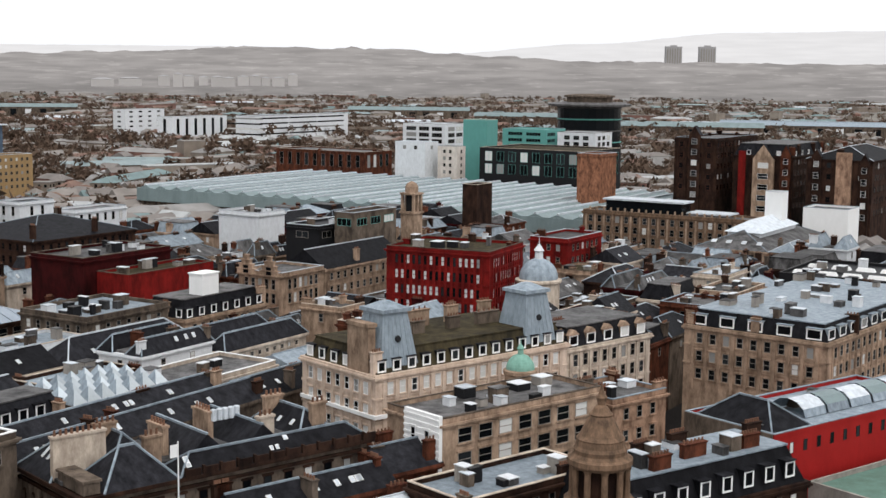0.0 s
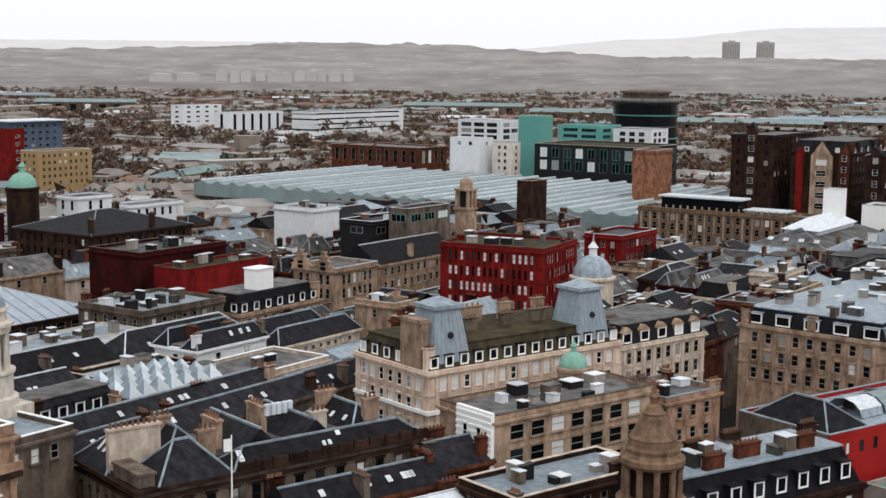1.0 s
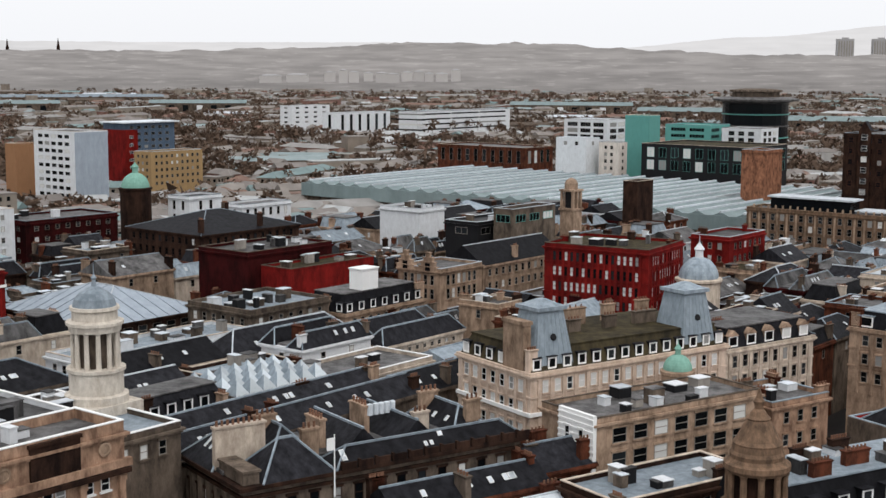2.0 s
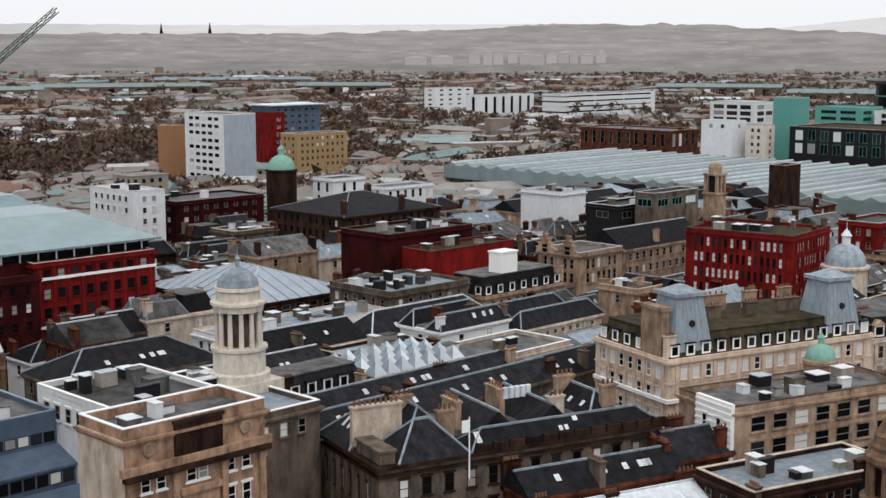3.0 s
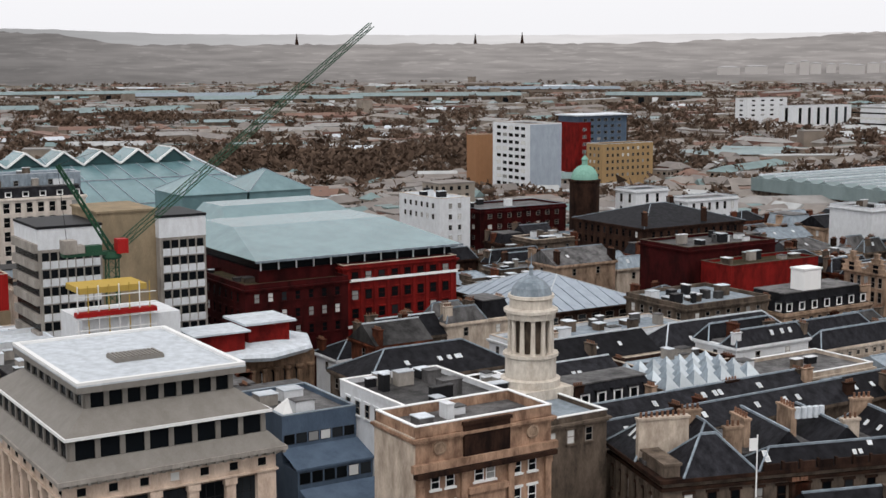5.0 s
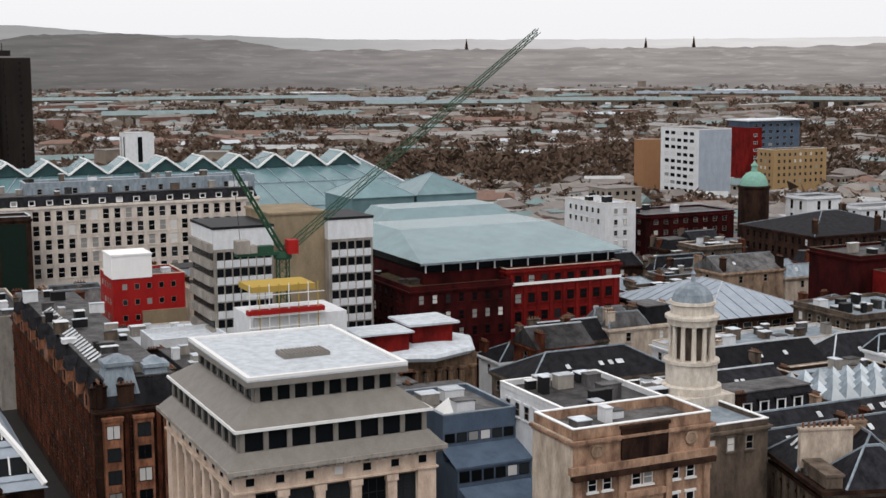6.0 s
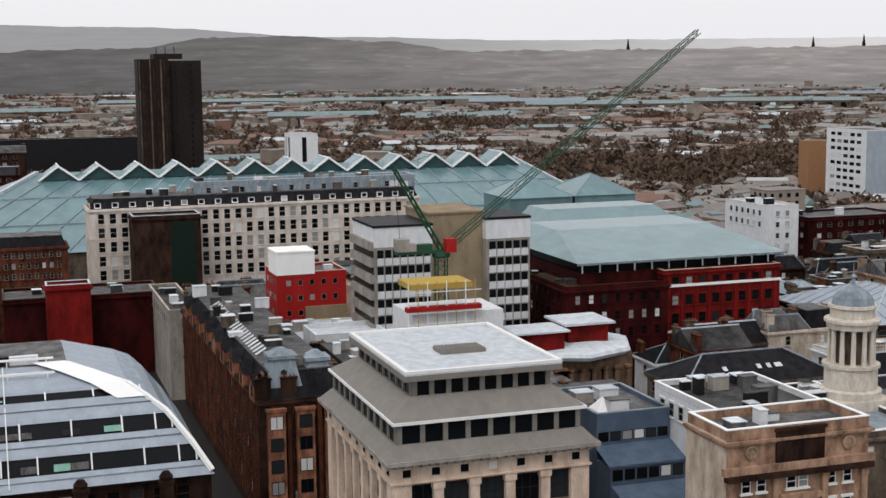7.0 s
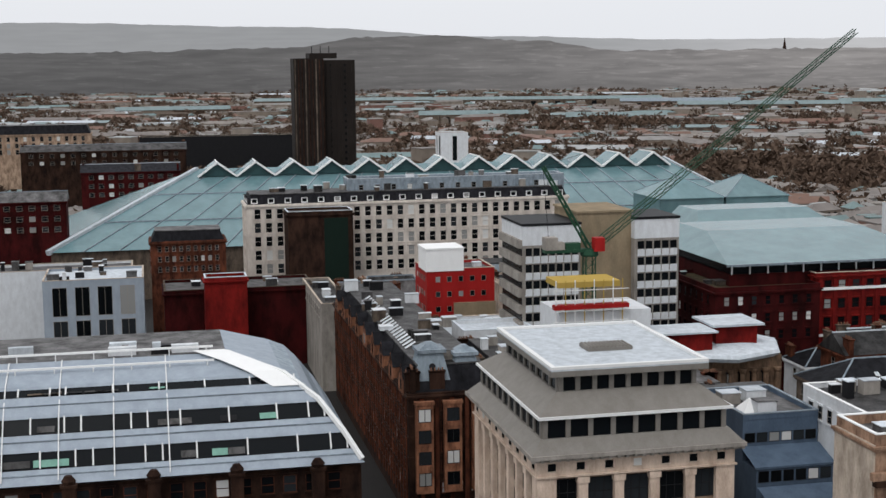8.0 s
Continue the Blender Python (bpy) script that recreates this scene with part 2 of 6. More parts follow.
        for x in (mats if isinstance(mats, (list, tuple)) else [mats]):
            me.materials.append(x)
        me.polygons.foreach_set("material_index", self.m)
        me.update()
        return me

def part(name, shape, mats, parent, label=""):
    """Links a shape (or a finished mesh) as one mesh object under a thing or part."""
    me = shape.mesh(name, mats) if isinstance(shape, Shape) else shape
    ob = new(name, me)
    ob.parent = parent
    if label:
        ob["label"] = label
    return ob

GRID = 58.0
UX, UY = math.cos(radians(GRID)), math.sin(radians(GRID))
TAKEN = []

def site(u, v, z=0.0, turn=0.0):
    """A pose on the street grid: u runs along one street, v along the crossing one."""
    return pose(u * UX - v * UY, u * UY + v * UX, z, 0, 0, GRID + turn)

def thing(name, label, category, u, v, z=0.0, turn=0.0, group="", kind=""):
    ob = new(name)
    ob.matrix_world = site(u, v, z, turn)
    ob.empty_display_size = 1
    return tagged(ob, label, category, group, kind)

WINDOWS = {}
def window_mesh(w, h, style, frame_mat, sill=None):
    """A framed window as one welded mesh: frame, glazing bars, reveals and panes."""
    sill = sill or frame_mat
    key = (round(w, 2), round(h, 2), style, frame_mat.name, sill.name)
    if key in WINDOWS:
        return WINDOWS[key]
    bar = 0.06 if style == "slim" else 0.27 if style == "dormer" else 0.10
    if style == "sash":
        cols, rows = 1, 2
    elif style == "grid":
        cols, rows = 3, 2
    # this style's pale panes are drawn blinds and painted sky reflection
    elif style == "blind":
        cols, rows = 1, 2
    elif style == "strip":
        cols, rows = max(2, int(w / 1.6)), 1
    else:
        cols, rows = 1, 1
    xs, zs = [-w / 2], [0.0]
    pw, ph = (w - bar * (cols + 1)) / cols, (h - bar * (rows + 1)) / rows
    for i in range(cols):
        xs += [xs[-1] + bar, xs[-1] + bar + pw]
    xs.append(w / 2)
    for i in range(rows):
        zs += [zs[-1] + bar, zs[-1] + bar + ph]
    zs.append(h)
    verts, index, faces, mats = [], {}, [], []
    def face(pts, m):
        ids = []
        for p in pts:
            k = tuple(round(c, 4) for c in p)
            if k not in index:
                index[k] = len(verts)
                verts.append(k)
            ids.append(index[k])
        faces.append(ids)
        mats.append(m)
    F, B = -0.07, -0.012
    for i in range(len(xs) - 1):
        for j in range(len(zs) - 1):
            x0, x1, z0, z1 = xs[i], xs[i + 1], zs[j], zs[j + 1]
            if i % 2 == 1 and j % 2 == 1:
                face([(x0, B, z0), (x1, B, z0), (x1, B, z1), (x0, B, z1)], 1)
                face([(x0, F, z0), (x1, F, z0), (x1, B, z0), (x0, B, z0)], 0), face([(x1, F, z1), (x0, F, z1), (x0, B, z1), (x1, B, z1)], 0)
                face([(x0, F, z1), (x0, F, z0), (x0, B, z0), (x0, B, z1)], 0), face([(x1, F, z0), (x1, F, z1), (x1, B, z1), (x1, B, z0)], 0)
            else:
                face([(x0, F, z0), (x1, F, z0), (x1, F, z1), (x0, F, z1)], 0)
    a, c = xs[0], xs[-1]
    face([(a, 0.03, 0), (c, 0.03, 0), (c, F, 0), (a, F, 0)], 0), face([(a, F, h), (c, F, h), (c, 0.03, h), (a, 0.03, h)], 0)
    face([(a, F, 0), (a, F, h), (a, 0.03, h), (a, 0.03, 0)], 0), face([(c, F, h), (c, F, 0), (c, 0.03, 0), (c, 0.03, h)], 0)
    if style in ("sash", "blind"):
        for z0, z1, o, d in ((-0.22, -0.004, 0.2, 0.26), (h + 0.004, h + 0.3, 0.22, 0.2)):
            k = len(verts)
            verts += [(x, y, z) for z in (z0, z1) for x, y in ((a - o, 0.02), (a - o, -d), (c + o, -d), (c + o, 0.02))]
            for q in ((0, 1, 5, 4), (1, 2, 6, 5), (2, 3, 7, 6), (4, 5, 6, 7), (3, 2, 1, 0)):
                faces.append([k + i for i in q])
                mats.append(2)
    me = bpy.data.meshes.new("window")
    me.from_pydata(verts, [], faces)
    me.materials.append(frame_mat), me.materials.append(BLINDS_SKY if style == "blind" else GLASS), me.materials.append(sill)
    me.polygons.foreach_set("material_index", mats)
    me.update()
    WINDOWS[key] = me
    return me

def windows(parent, side, length, z_top, rows, storey=3.6, bay=3.0, w=1.2, h=1.9, style="sash", frame=TRIM, margin=1.6, off=0.0, depth=0.0, sill=None):
    """Rows of windows, counted down from z_top, on the v-side (front) or the u-side (flank) of a block."""
    n = max(1, int((length - 2 * margin + bay * 0.4) / bay))
    start = (length - (n - 1) * bay) / 2
    me = window_mesh(w, h, style, frame, sill)
    for r in range(rows):
        z = z_top - r * storey - h
        if z < 0.5:
            break
        for i in range(n):
            a = start + i * bay + off
            ob = new("window", me)
            ob.parent = parent
            if side == "front":
                ob.matrix_basis = pose(a, -depth, z)
            else:
                ob.matrix_basis = pose(-depth, a, z, 0, 0, -90)

CHIMNEYS = {}
def chimney(parent, x, y, z, w=1.8, d=0.9, h=2.6, mat=None, pots=4):
    mat = mat or SAND
    key = (w, d, h, mat.name, pots)
    if key not in CHIMNEYS:
        s = Shape()
        s.box(-w / 2, w / 2, -d / 2, d / 2, -2.0, h - 0.35)
        s.frustum(-w / 2 - 0.02, w / 2 + 0.02, -d / 2 - 0.02, d / 2 + 0.02, h - 0.35, -w / 2 - 0.18, w / 2 + 0.18, -d / 2 - 0.18, d / 2 + 0.18, h)
        along_x = w >= d
        for i in range(pots):
            t = (i + 0.5) / pots - 0.5
            cx, cy = (t * w, 0) if along_x else (0, t * d)
            s.lathe(cx, cy, [(0.16, h), (0.13, h + 0.36), (0.17, h + 0.40), (0.15, h + 0.48)], 7, 1)
        CHIMNEYS[key] = s.mesh("chimney", [mat, POT])
    ob = new("chimney", CHIMNEYS[key])
    ob.parent = parent
    ob.matrix_basis = pose(x, y, z)
    return ob

def hip_roof(s, x0, x1, y0, y1, z, rh, hips=True, m=0, cap=None):
    """Pitched roof with a ridge along the longer side; ridge and hip cappings in material cap."""
    w, d = x1 - x0, y1 - y0
    if w >= d:
        k = d / 2 if hips else 0.0
        a, b = (x0 + k, (y0 + y1) / 2, z + rh), (x1 - k, (y0 + y1) / 2, z + rh)
        s.poly([(x0, y0, z), (x1, y0, z), b, a], m), s.poly([(x1, y1, z), (x0, y1, z), a, b], m)
        s.poly([(x0, y1, z), (x0, y0, z), a], m), s.poly([(x1, y0, z), (x1, y1, z), b], m)
    else:
        k = w / 2 if hips else 0.0
        a, b = ((x0 + x1) / 2, y0 + k, z + rh), ((x0 + x1) / 2, y1 - k, z + rh)
        s.poly([(x0, y1, z), (x0, y0, z), a, b], m), s.poly([(x1, y0, z), (x1, y1, z), b, a], m)
        s.poly([(x0, y0, z), (x1, y0, z), a], m), s.poly([(x1, y1, z), (x0, y1, z), b], m)
    if cap is not None:
        s, cap = (cap, 0) if isinstance(cap, Shape) else (s, cap)
        s.bar(a, b, 0.3, cap)
        if hips:
            ends = ((x0, y0), (x0, y1), (x1, y0), (x1, y1))
            for (px, py) in ends:
                q = a if (abs(px - a[0]) + abs(py - a[1])) < (abs(px - b[0]) + abs(py - b[1])) else b
                s.bar((px, py, z), q, 0.26, cap)

def skylight(parent, x, y, z, w, h, pitch=30, facing=0):
    s = Shape()
    s.box(-w / 2, w / 2, 0, 0.08, 0, h)
    s.box(-w / 2 + 0.1, w / 2 - 0.1, -0.02, 0.004, 0.1, h - 0.1, 1)
    ob = part("skylight", s, [TRIM, PALEFELT], parent, "pale roof light")
    ob.matrix_basis = pose(x, y, z, 0, 0, facing) @ pose(0, 0, 0, -(90 - pitch))
    return ob

DORMERS = {}
def dormer(parent, x, y, z, facing=0, w=1.7, h=2.1, mat=None, gable=False, body=None):
    """A dormer window that faces the front (0) or the flank (-90)."""
    mat, body = mat or PAINTWHITE, body or SLATE
    key = (w, h, body.name, gable)
    if key not in DORMERS:
        s = Shape()
        s.box(-w / 2, w / 2, 0.0, 2.2, 0, h)
        if gable:
            hip_roof(s, -w / 2 - 0.2, w / 2 + 0.2, -0.3, 2.4, h, w * 0.45, False)
        else:
            s.box(-w / 2 - 0.2, w / 2 + 0.2, -0.3, 2.3, h + 0.02, h + 0.16)
        DORMERS[key] = s.mesh("dormer", [body])
    ob = new("dormer", DORMERS[key])
    ob.parent = parent
    ob.matrix_basis = pose(x, y, z, 0, 0, facing)
    win = new("window", window_mesh(w + 0.2, h, "dormer", mat))
    win.parent = ob
    win.matrix_basis = pose(0, -0.02, 0)
    return ob

def block(name, label, u, v, du, dv, h, wall, roof="flat", roof_mat=None, rh=3.5, rows=3, flank_rows=None, bay=3.0, win=(1.2, 1.9), storey=3.6, style="sash",
          frame_mat=FRAME, cornice=True, chimneys=0, seed=1, category="building", group="", clutter=0, bands=0, dormers=0, lights=0, parapet=0.7, z0=0.0, keep=False, coping=None, turn=0.0, top_mat=None, piers=None, dormer_size=(1.6, 2.0), dormer_mat=None, dormer_gable=False):
    """A town building on the street grid: walls with cornice and bands, roof, windows on the two sides that face the open view, chimneys."""
    rng = random.Random(seed)
    if not keep:
        if turn:
            ct, st_ = math.cos(radians(turn)), math.sin(radians(turn))
            xs, ys = [0, du * ct, -dv * st_, du * ct - dv * st_], [0, du * st_, dv * ct, du * st_ + dv * ct]
            TAKEN.append((u + min(xs), v + min(ys), max(xs) - min(xs), max(ys) - min(ys)))
        else:
            TAKEN.append((u, v, du, dv))
    ob = thing(name, label, category, u, v, z0, turn, group=group)
    roof_mat = roof_mat or (FELT if roof == "flat" else SLATE)
    s = Shape()
    s.box(0, du, 0, dv, 0, h)
    part("wall", s, wall, ob)
    for i in range(bands):
        z = h - 0.9 - storey * (i + 1) + 0.6
        t = Shape()
        t.box(-0.15, du + 0.15, -0.15, dv + 0.15, z, z + 0.3)
        part("string_course", t, wall, ob)
    if cornice:
        c = Shape()
        for o, a, b in ((0.25, 0.75, 0.45), (0.5, 0.45, 0.12)):
            c.box(-o, du + o, -o, dv + o, h - a, h - b)
        part("cornice", c, wall, ob)
    top = h
    r = Shape()
    if roof == "flat":
        p, q = 0.35, Shape()
        for x0, x1, y0, y1 in ((0, du, 0, p), (0, du, dv - p, dv), (0, p, p, dv - p), (du - p, du, p, dv - p)):
            q.box(x0, x1, y0, y1, h - 0.1, h + parapet)
        part("parapet", q, wall, ob)
        r.box(p, du - p, p, dv - p, h - 0.1, h + 0.06)
        part("roof", r, [roof_mat, wall], ob)
        c = Shape()
        for x0, x1, y0, y1 in ((-0.06, du + 0.06, -0.06, p + 0.06), (-0.06, du + 0.06, dv - p - 0.06, dv + 0.06), (-0.06, p + 0.06, p + 0.06, dv - p - 0.06), (du - p - 0.06, du + 0.06, p + 0.06, dv - p - 0.06)):
            c.box(x0, x1, y0, y1, h + parapet + 0.004, h + parapet + 0.14)
        part("coping", c, coping or rng.choice((PALE, GREYSTONE, PALEFELT, LEAD)), ob)
    elif roof == "hip" or roof == "gable":
        lead = Shape()
        r.box(-0.4, du + 0.4, -0.4, dv + 0.4, h - 0.14, h + 0.1, 1)
        hip_roof(r, -0.4, du + 0.4, -0.4, dv + 0.4, h + 0.1, rh, roof == "hip", 0, lead)
        part("roof", r, [roof_mat, wall], ob)
        part("ridge_lead", lead, rng.choice((LEAD, LEAD, PALEFELT)), ob, "pale lead ridge capping")
        top = h + rh
    elif roof == "mansard":
        k = rh * 0.38
        g = Shape()
        g.box(-0.3, du + 0.3, -0.3, dv + 0.3, h - 0.1, h + 0.246)
        part("gutter", g, wall, ob)
        r.frustum(0.3, du - 0.3, 0.3, dv - 0.3, h + 0.25, 0.3 + k, du - 0.3 - k, 0.3 + k, dv - 0.3 - k, h + rh)
        q = Shape()
        q.box(0.3 + k - 0.2, du - 0.1 - k, 0.3 + k - 0.2, dv - 0.1 - k, h + rh + 0.004, h + rh + 0.22)
        part("flat_top", q, top_mat or FELT, ob)
        part("roof", r, [roof_mat, wall], ob)
        top = h + rh
    elif roof == "ranges":
        # hipped ranges round a valley
        q = min(du, dv) * 0.36
        for y0, y1 in ((-0.4, q), (dv - q, dv + 0.4)):
            r, lead = Shape(), Shape()
            hip_roof(r, -0.4, du + 0.4, y0, y1, h + 0.1, rh, True, 0, lead)
            part("roof", r, roof_mat, ob)
            part("ridge_lead", lead, LEAD, ob, "pale lead ridge capping")
        r = Shape()
        r.box(-0.4, du + 0.4, -0.4, dv + 0.4, h - 0.14, h + 0.096)
        part("gutter", r, wall, ob)
        r = Shape()
        r.box(0.5, du - 0.5, q + 0.01, dv - q - 0.01, h + 0.1, h + 0.5)
        part("valley_roof", r, FELT, ob)
        top = h + rh * 0.7
    zt = h - 1.1
    if piers:
        for side, length in (("front", du), ("flank", dv)):
            n = max(1, int((length - 3.2 + bay * 0.4) / bay))
            start = (length - (n - 1) * bay) / 2 - bay / 2
            for i in range(n + 1):
                a = min(max(start + i * bay, 0.35), length - 0.35)
                q = Shape()
                if side == "front":
                    q.box(a - 0.35, a + 0.35, -0.22, -0.004, max(0, h - storey * (rows + 0.5)), h - 0.8)
                else:
                    q.box(-0.22, -0.004, a - 0.35, a + 0.35, max(0, h - storey * (rows + 0.5)), h - 0.8)
                part("pier", q, piers, ob)
    windows(ob, "front", du, zt, rows, storey, bay, win[0], win[1], style, frame_mat, sill=wall)
    windows(ob, "flank", dv, zt, rows if flank_rows is None else flank_rows, storey, bay, win[0], win[1], style, frame_mat, sill=wall)
    for i in range(chimneys):
        x = rng.choice((0.8, du - 0.8, du * rng.uniform(0.2, 0.8)))
        y = rng.choice((0.9, dv - 0.9, dv * 0.5))
        zz = h + (rh * 0.55 if roof != "flat" else 0)
        stack = rng.choice((wall, wall, SOOT, GREYSTONE, RUST))
        if rng.random() < 0.5:
            chimney(ob, x, y, zz, 0.9, rng.choice((1.8, 2.6)), rng.choice((1.3, 1.9)), stack, 4)
        else:
            chimney(ob, x, y, zz, rng.choice((1.8, 2.6)), 0.9, rng.choice((1.3, 1.9)), stack, 4)
    for i in range(dormers):
        dormer(ob, du * (i + 0.5) / dormers, 0.45, h + 0.45, 0, dormer_size[0], dormer_size[1], None, dormer_gable, dormer_mat)
    if dormers and dv > 6:
        k = max(1, int(dormers * dv / du))
        for i in range(k):
            dormer(ob, 0.45, dv * (i + 0.5) / k, h + 0.45, -90, dormer_size[0], dormer_size[1], None, dormer_gable, dormer_mat)
    for i in range(lights):
        if roof in ("hip", "gable", "ranges"):
            x = du * rng.uniform(0.15, 0.85)
            half = (min(du, dv) / 2 if roof != "ranges" else min(du, dv) * 0.18)
            pitch = math.degrees(math.atan2(rh, half))
            if du >= dv or roof == "ranges":
                skylight(ob, x, half * 0.42 - 0.4, h + 0.1 + rh * 0.42 + 0.12, 0.75, 1.05, pitch)
            else:
                skylight(ob, half * 0.42 - 0.4, dv * rng.uniform(0.15, 0.85), h + 0.1 + rh * 0.42 + 0.12, 0.75, 1.05, pitch, -90)
    for i in range(clutter):
        c = Shape()
        a, b, e = rng.uniform(0.8, 3.2), rng.uniform(0.8, 2.6), rng.uniform(0.7, 2.4)
        c.box(-a / 2, a / 2, -b / 2, b / 2, 0, e)
        c.box(-a / 2 - 0.1, a / 2 + 0.1, -b / 2 - 0.1, b / 2 + 0.1, e, e + 0.12, 1)
        k = part("roof_plant", c, [rng.choice((WHITE, FELT, CONCRETE, GREYSTONE, BLACK)), rng.choice((PALEFELT, FELT, WHITE))], ob, "boxy rooftop plant housing")
        k.matrix_basis = pose(rng.uniform(2, max(2.1, du - 2)), rng.uniform(2, max(2.1, dv - 2)), (h if roof == "flat" else top) + 0.05)
    return ob

def ground():
    s = Shape()
    n = 72
    ring = [(4850 * math.cos(2 * math.pi * i / n), 4850 * math.sin(2 * math.pi * i / n), 0) for i in range(n)]
    s.poly(ring)
    ob = new("ground", s.mesh("ground", GROUND))
    tagged(ob, "city ground of streets, yards and distant suburbs", "ground", kind="structure")
ground()
def streets():
    s = Shape()
    n = 64
    s.poly([(520 * math.cos(2 * math.pi * i / n), 520 * math.sin(2 * math.pi * i / n), 0.03) for i in range(n)])
    tagged(new("road", s.mesh("road", ASPHALT)), "wet dark asphalt streets of the city centre", "road", kind="structure")
streets()
# ---------------------------------------------------------------- named buildings, nearest first
def bank():
    u, v, du, dv, h = 41.3, 138.1, 25.2, 32.0, 31.0
    TAKEN.append((u, v, du, dv))
    ob = thing("bank_building", "pale stone bank with tall pillared bays and stepped grey roof", "building", u, v)
    s = Shape()
    s.box(0.8, du - 0.8, 0.8, dv - 0.8, 0, h - 0.6)
    part("wall", s, SAND, ob, "recessed dark bays behind the pillars")
    for side, length in (("front", du), ("flank", dv)):
        n = 6 if side == "front" else 8
        step = (length - 2.4) / (n - 1)
        for i in range(n):
            p = Shape()
            a = 1.2 + step * i
            w = 1.2 if 0 < i < n - 1 else 2.4
            x0, x1 = max(0, a - w / 2), min(length, a + w / 2)
            p.box(x0, x1, 0, 0.79, 0, h - 3.1) if side == "front" else p.box(0, 0.79, max(x0, 0.8), x1, 0, h - 3.1)
            if 0 < i < n - 1:
                p.box(x0 - 0.15, x1 + 0.15, -0.15, 0.78, h - 3.9, h - 3.1) if side == "front" else p.box(-0.15, 0.78, x0 - 0.15, x1 + 0.15, h - 3.9, h - 3.1)
            part("pillar", p, HOTELSTONE, ob)
        for i in range(n - 1):
            a, b = 1.2 + step * i + 0.62, 1.2 + step * (i + 1) - 0.62
            for k in range(4):
                z = h - 7.0 - k * 4.6
                o = new("window", window_mesh(b - a, 3.5, "grid", BLACK))
                o.parent = ob
                o.matrix_basis = pose((a + b) / 2, 0.78, z) if side == "front" else pose(0.78, (a + b) / 2, z, 0, 0, -90)
    e = Shape()
    e.box(0.01, du - 0.01, 0.01, dv - 0.01, h - 3.09, h - 0.9)
    e.box(-0.25, du + 0.25, -0.25, dv + 0.25, h - 3.0, h - 2.8)
    part("frieze", e, HOTELSTONE, ob)
    for side, length, n in (("front", du, 7), ("flank", dv, 9)):
        for i in range(n):
            g = Shape()
            g.box(-0.5, 0.5, -0.03, 0.05, 0, 0.9, 1)
            g.box(-0.62, 0.62, -0.1, 0.0, -0.12, 0)
            o = part("attic_window", g, [PALE, GLASS], ob)
            a = length * (i + 0.5) / n
            o.matrix_basis = pose(a, 0, h - 2.2) if side == "front" else pose(0, a, h - 2.2, 0, 0, -90)
    c = Shape()
    c.box(-0.5, du + 0.5, -0.5, dv + 0.5, h - 0.9, h - 0.5), c.box(-1.1, du + 1.1, -1.1, dv + 1.1, h - 0.5, h)
    for i in range(26):
        x = -0.7 + (du + 1.4) * i / 25
        c.box(x - 0.2, x + 0.2, -0.95, -0.5, h - 0.85, h - 0.52)
    part("cornice", c, CONCRETE, ob, "weathered stone cornice")
    # set-back storeys with sloping lead aprons
    r = Shape()
    r.frustum(-0.9, du + 0.9, -0.9, dv + 0.9, h + 0.004, 0.6, du - 0.6, 0.6, dv - 0.6, h + 1.6)
    part("lower_roof", r, BANKROOF, ob, "sloping stone-grey roof apron")
    g = Shape()
    g.box(0.9, du - 0.9, 0.9, dv - 0.9, h + 1.6, h + 4.0, 1)
    for i in range(9):
        x = 0.9 + (du - 2.4) * i / 8
        g.box(x, x + 0.6, 0.7, 1.4, h + 1.6, h + 4.0)
    for i in range(11):
        y = 0.9 + (dv - 2.4) * i / 10
        g.box(0.7, 1.4, y, y + 0.6, h + 1.6, h + 4.0)
    part("setback_storey", g, [BANKROOF, DARKGLASS], ob, "set-back storey with dark window band")
    r = Shape()
    r.box(0.2, du - 0.2, 0.2, dv - 0.2, h + 4.0, h + 4.35, 1)
    r.frustum(0.4, du - 0.4, 0.4, dv - 0.4, h + 4.35, 3.4, du - 3.4, 3.4, dv - 4.0, h + 6.6)
    part("upper_roof", r, [BANKROOF, TRIM], ob, "grey lead roof slope with pale edge")
    g = Shape()
    g.box(3.7, du - 3.7, 3.7, dv - 4.4, h + 6.6, h + 8.6, 1)
    for i in range(9):
        x = 3.7 + (du - 8.0) * i / 8
        g.box(x, x + 0.6, 3.5, 4.0, h + 6.6, h + 8.6)
    for i in range(9):
        y = 3.7 + (dv - 8.7) * i / 8
        g.box(3.5, 4.0, y, y + 0.6, h + 6.6, h + 8.6)
    part("lantern_storey", g, [BANKROOF, DARKGLASS], ob, "top storey with window band")
    r = Shape()
    r.box(2.5, du - 2.5, 2.5, dv - 3.2, h + 8.6, h + 9.3, 1)
    r.box(2.5, du - 2.5, 2.5, dv - 3.2, h + 9.304, h + 9.5, 0)
    part("flat_roof", r, [PALEFELT, BANKROOF], ob, "pale flat roof")
    r = Shape()
    for x0, x1, y0, y1 in ((2.5, du - 2.5, 2.5, 3.1), (2.5, du - 2.5, dv - 3.8, dv - 3.2), (2.5, 3.1, 3.1, dv - 3.8), (du - 3.1, du - 2.5, 3.1, dv - 3.8)):
        r.box(x0, x1, y0, y1, h + 9.504, h + 9.85)
    part("roof_kerb", r, TRIM, ob, "raised white roof edge")
    k = Shape()
    k.box(-3, 3, -1.8, 1.8, 0, 0.45)
    for i in range(12):
        k.box(-2.9 + i * 0.5, -2.65 + i * 0.5, -1.7, 1.7, 0.45, 0.6)
    o = part("roof_louvre", k, BANKROOF, ob, "low grey louvred roof vent")
    o.matrix_basis = pose(du * 0.52, dv * 0.42, h + 9.5)
bank()

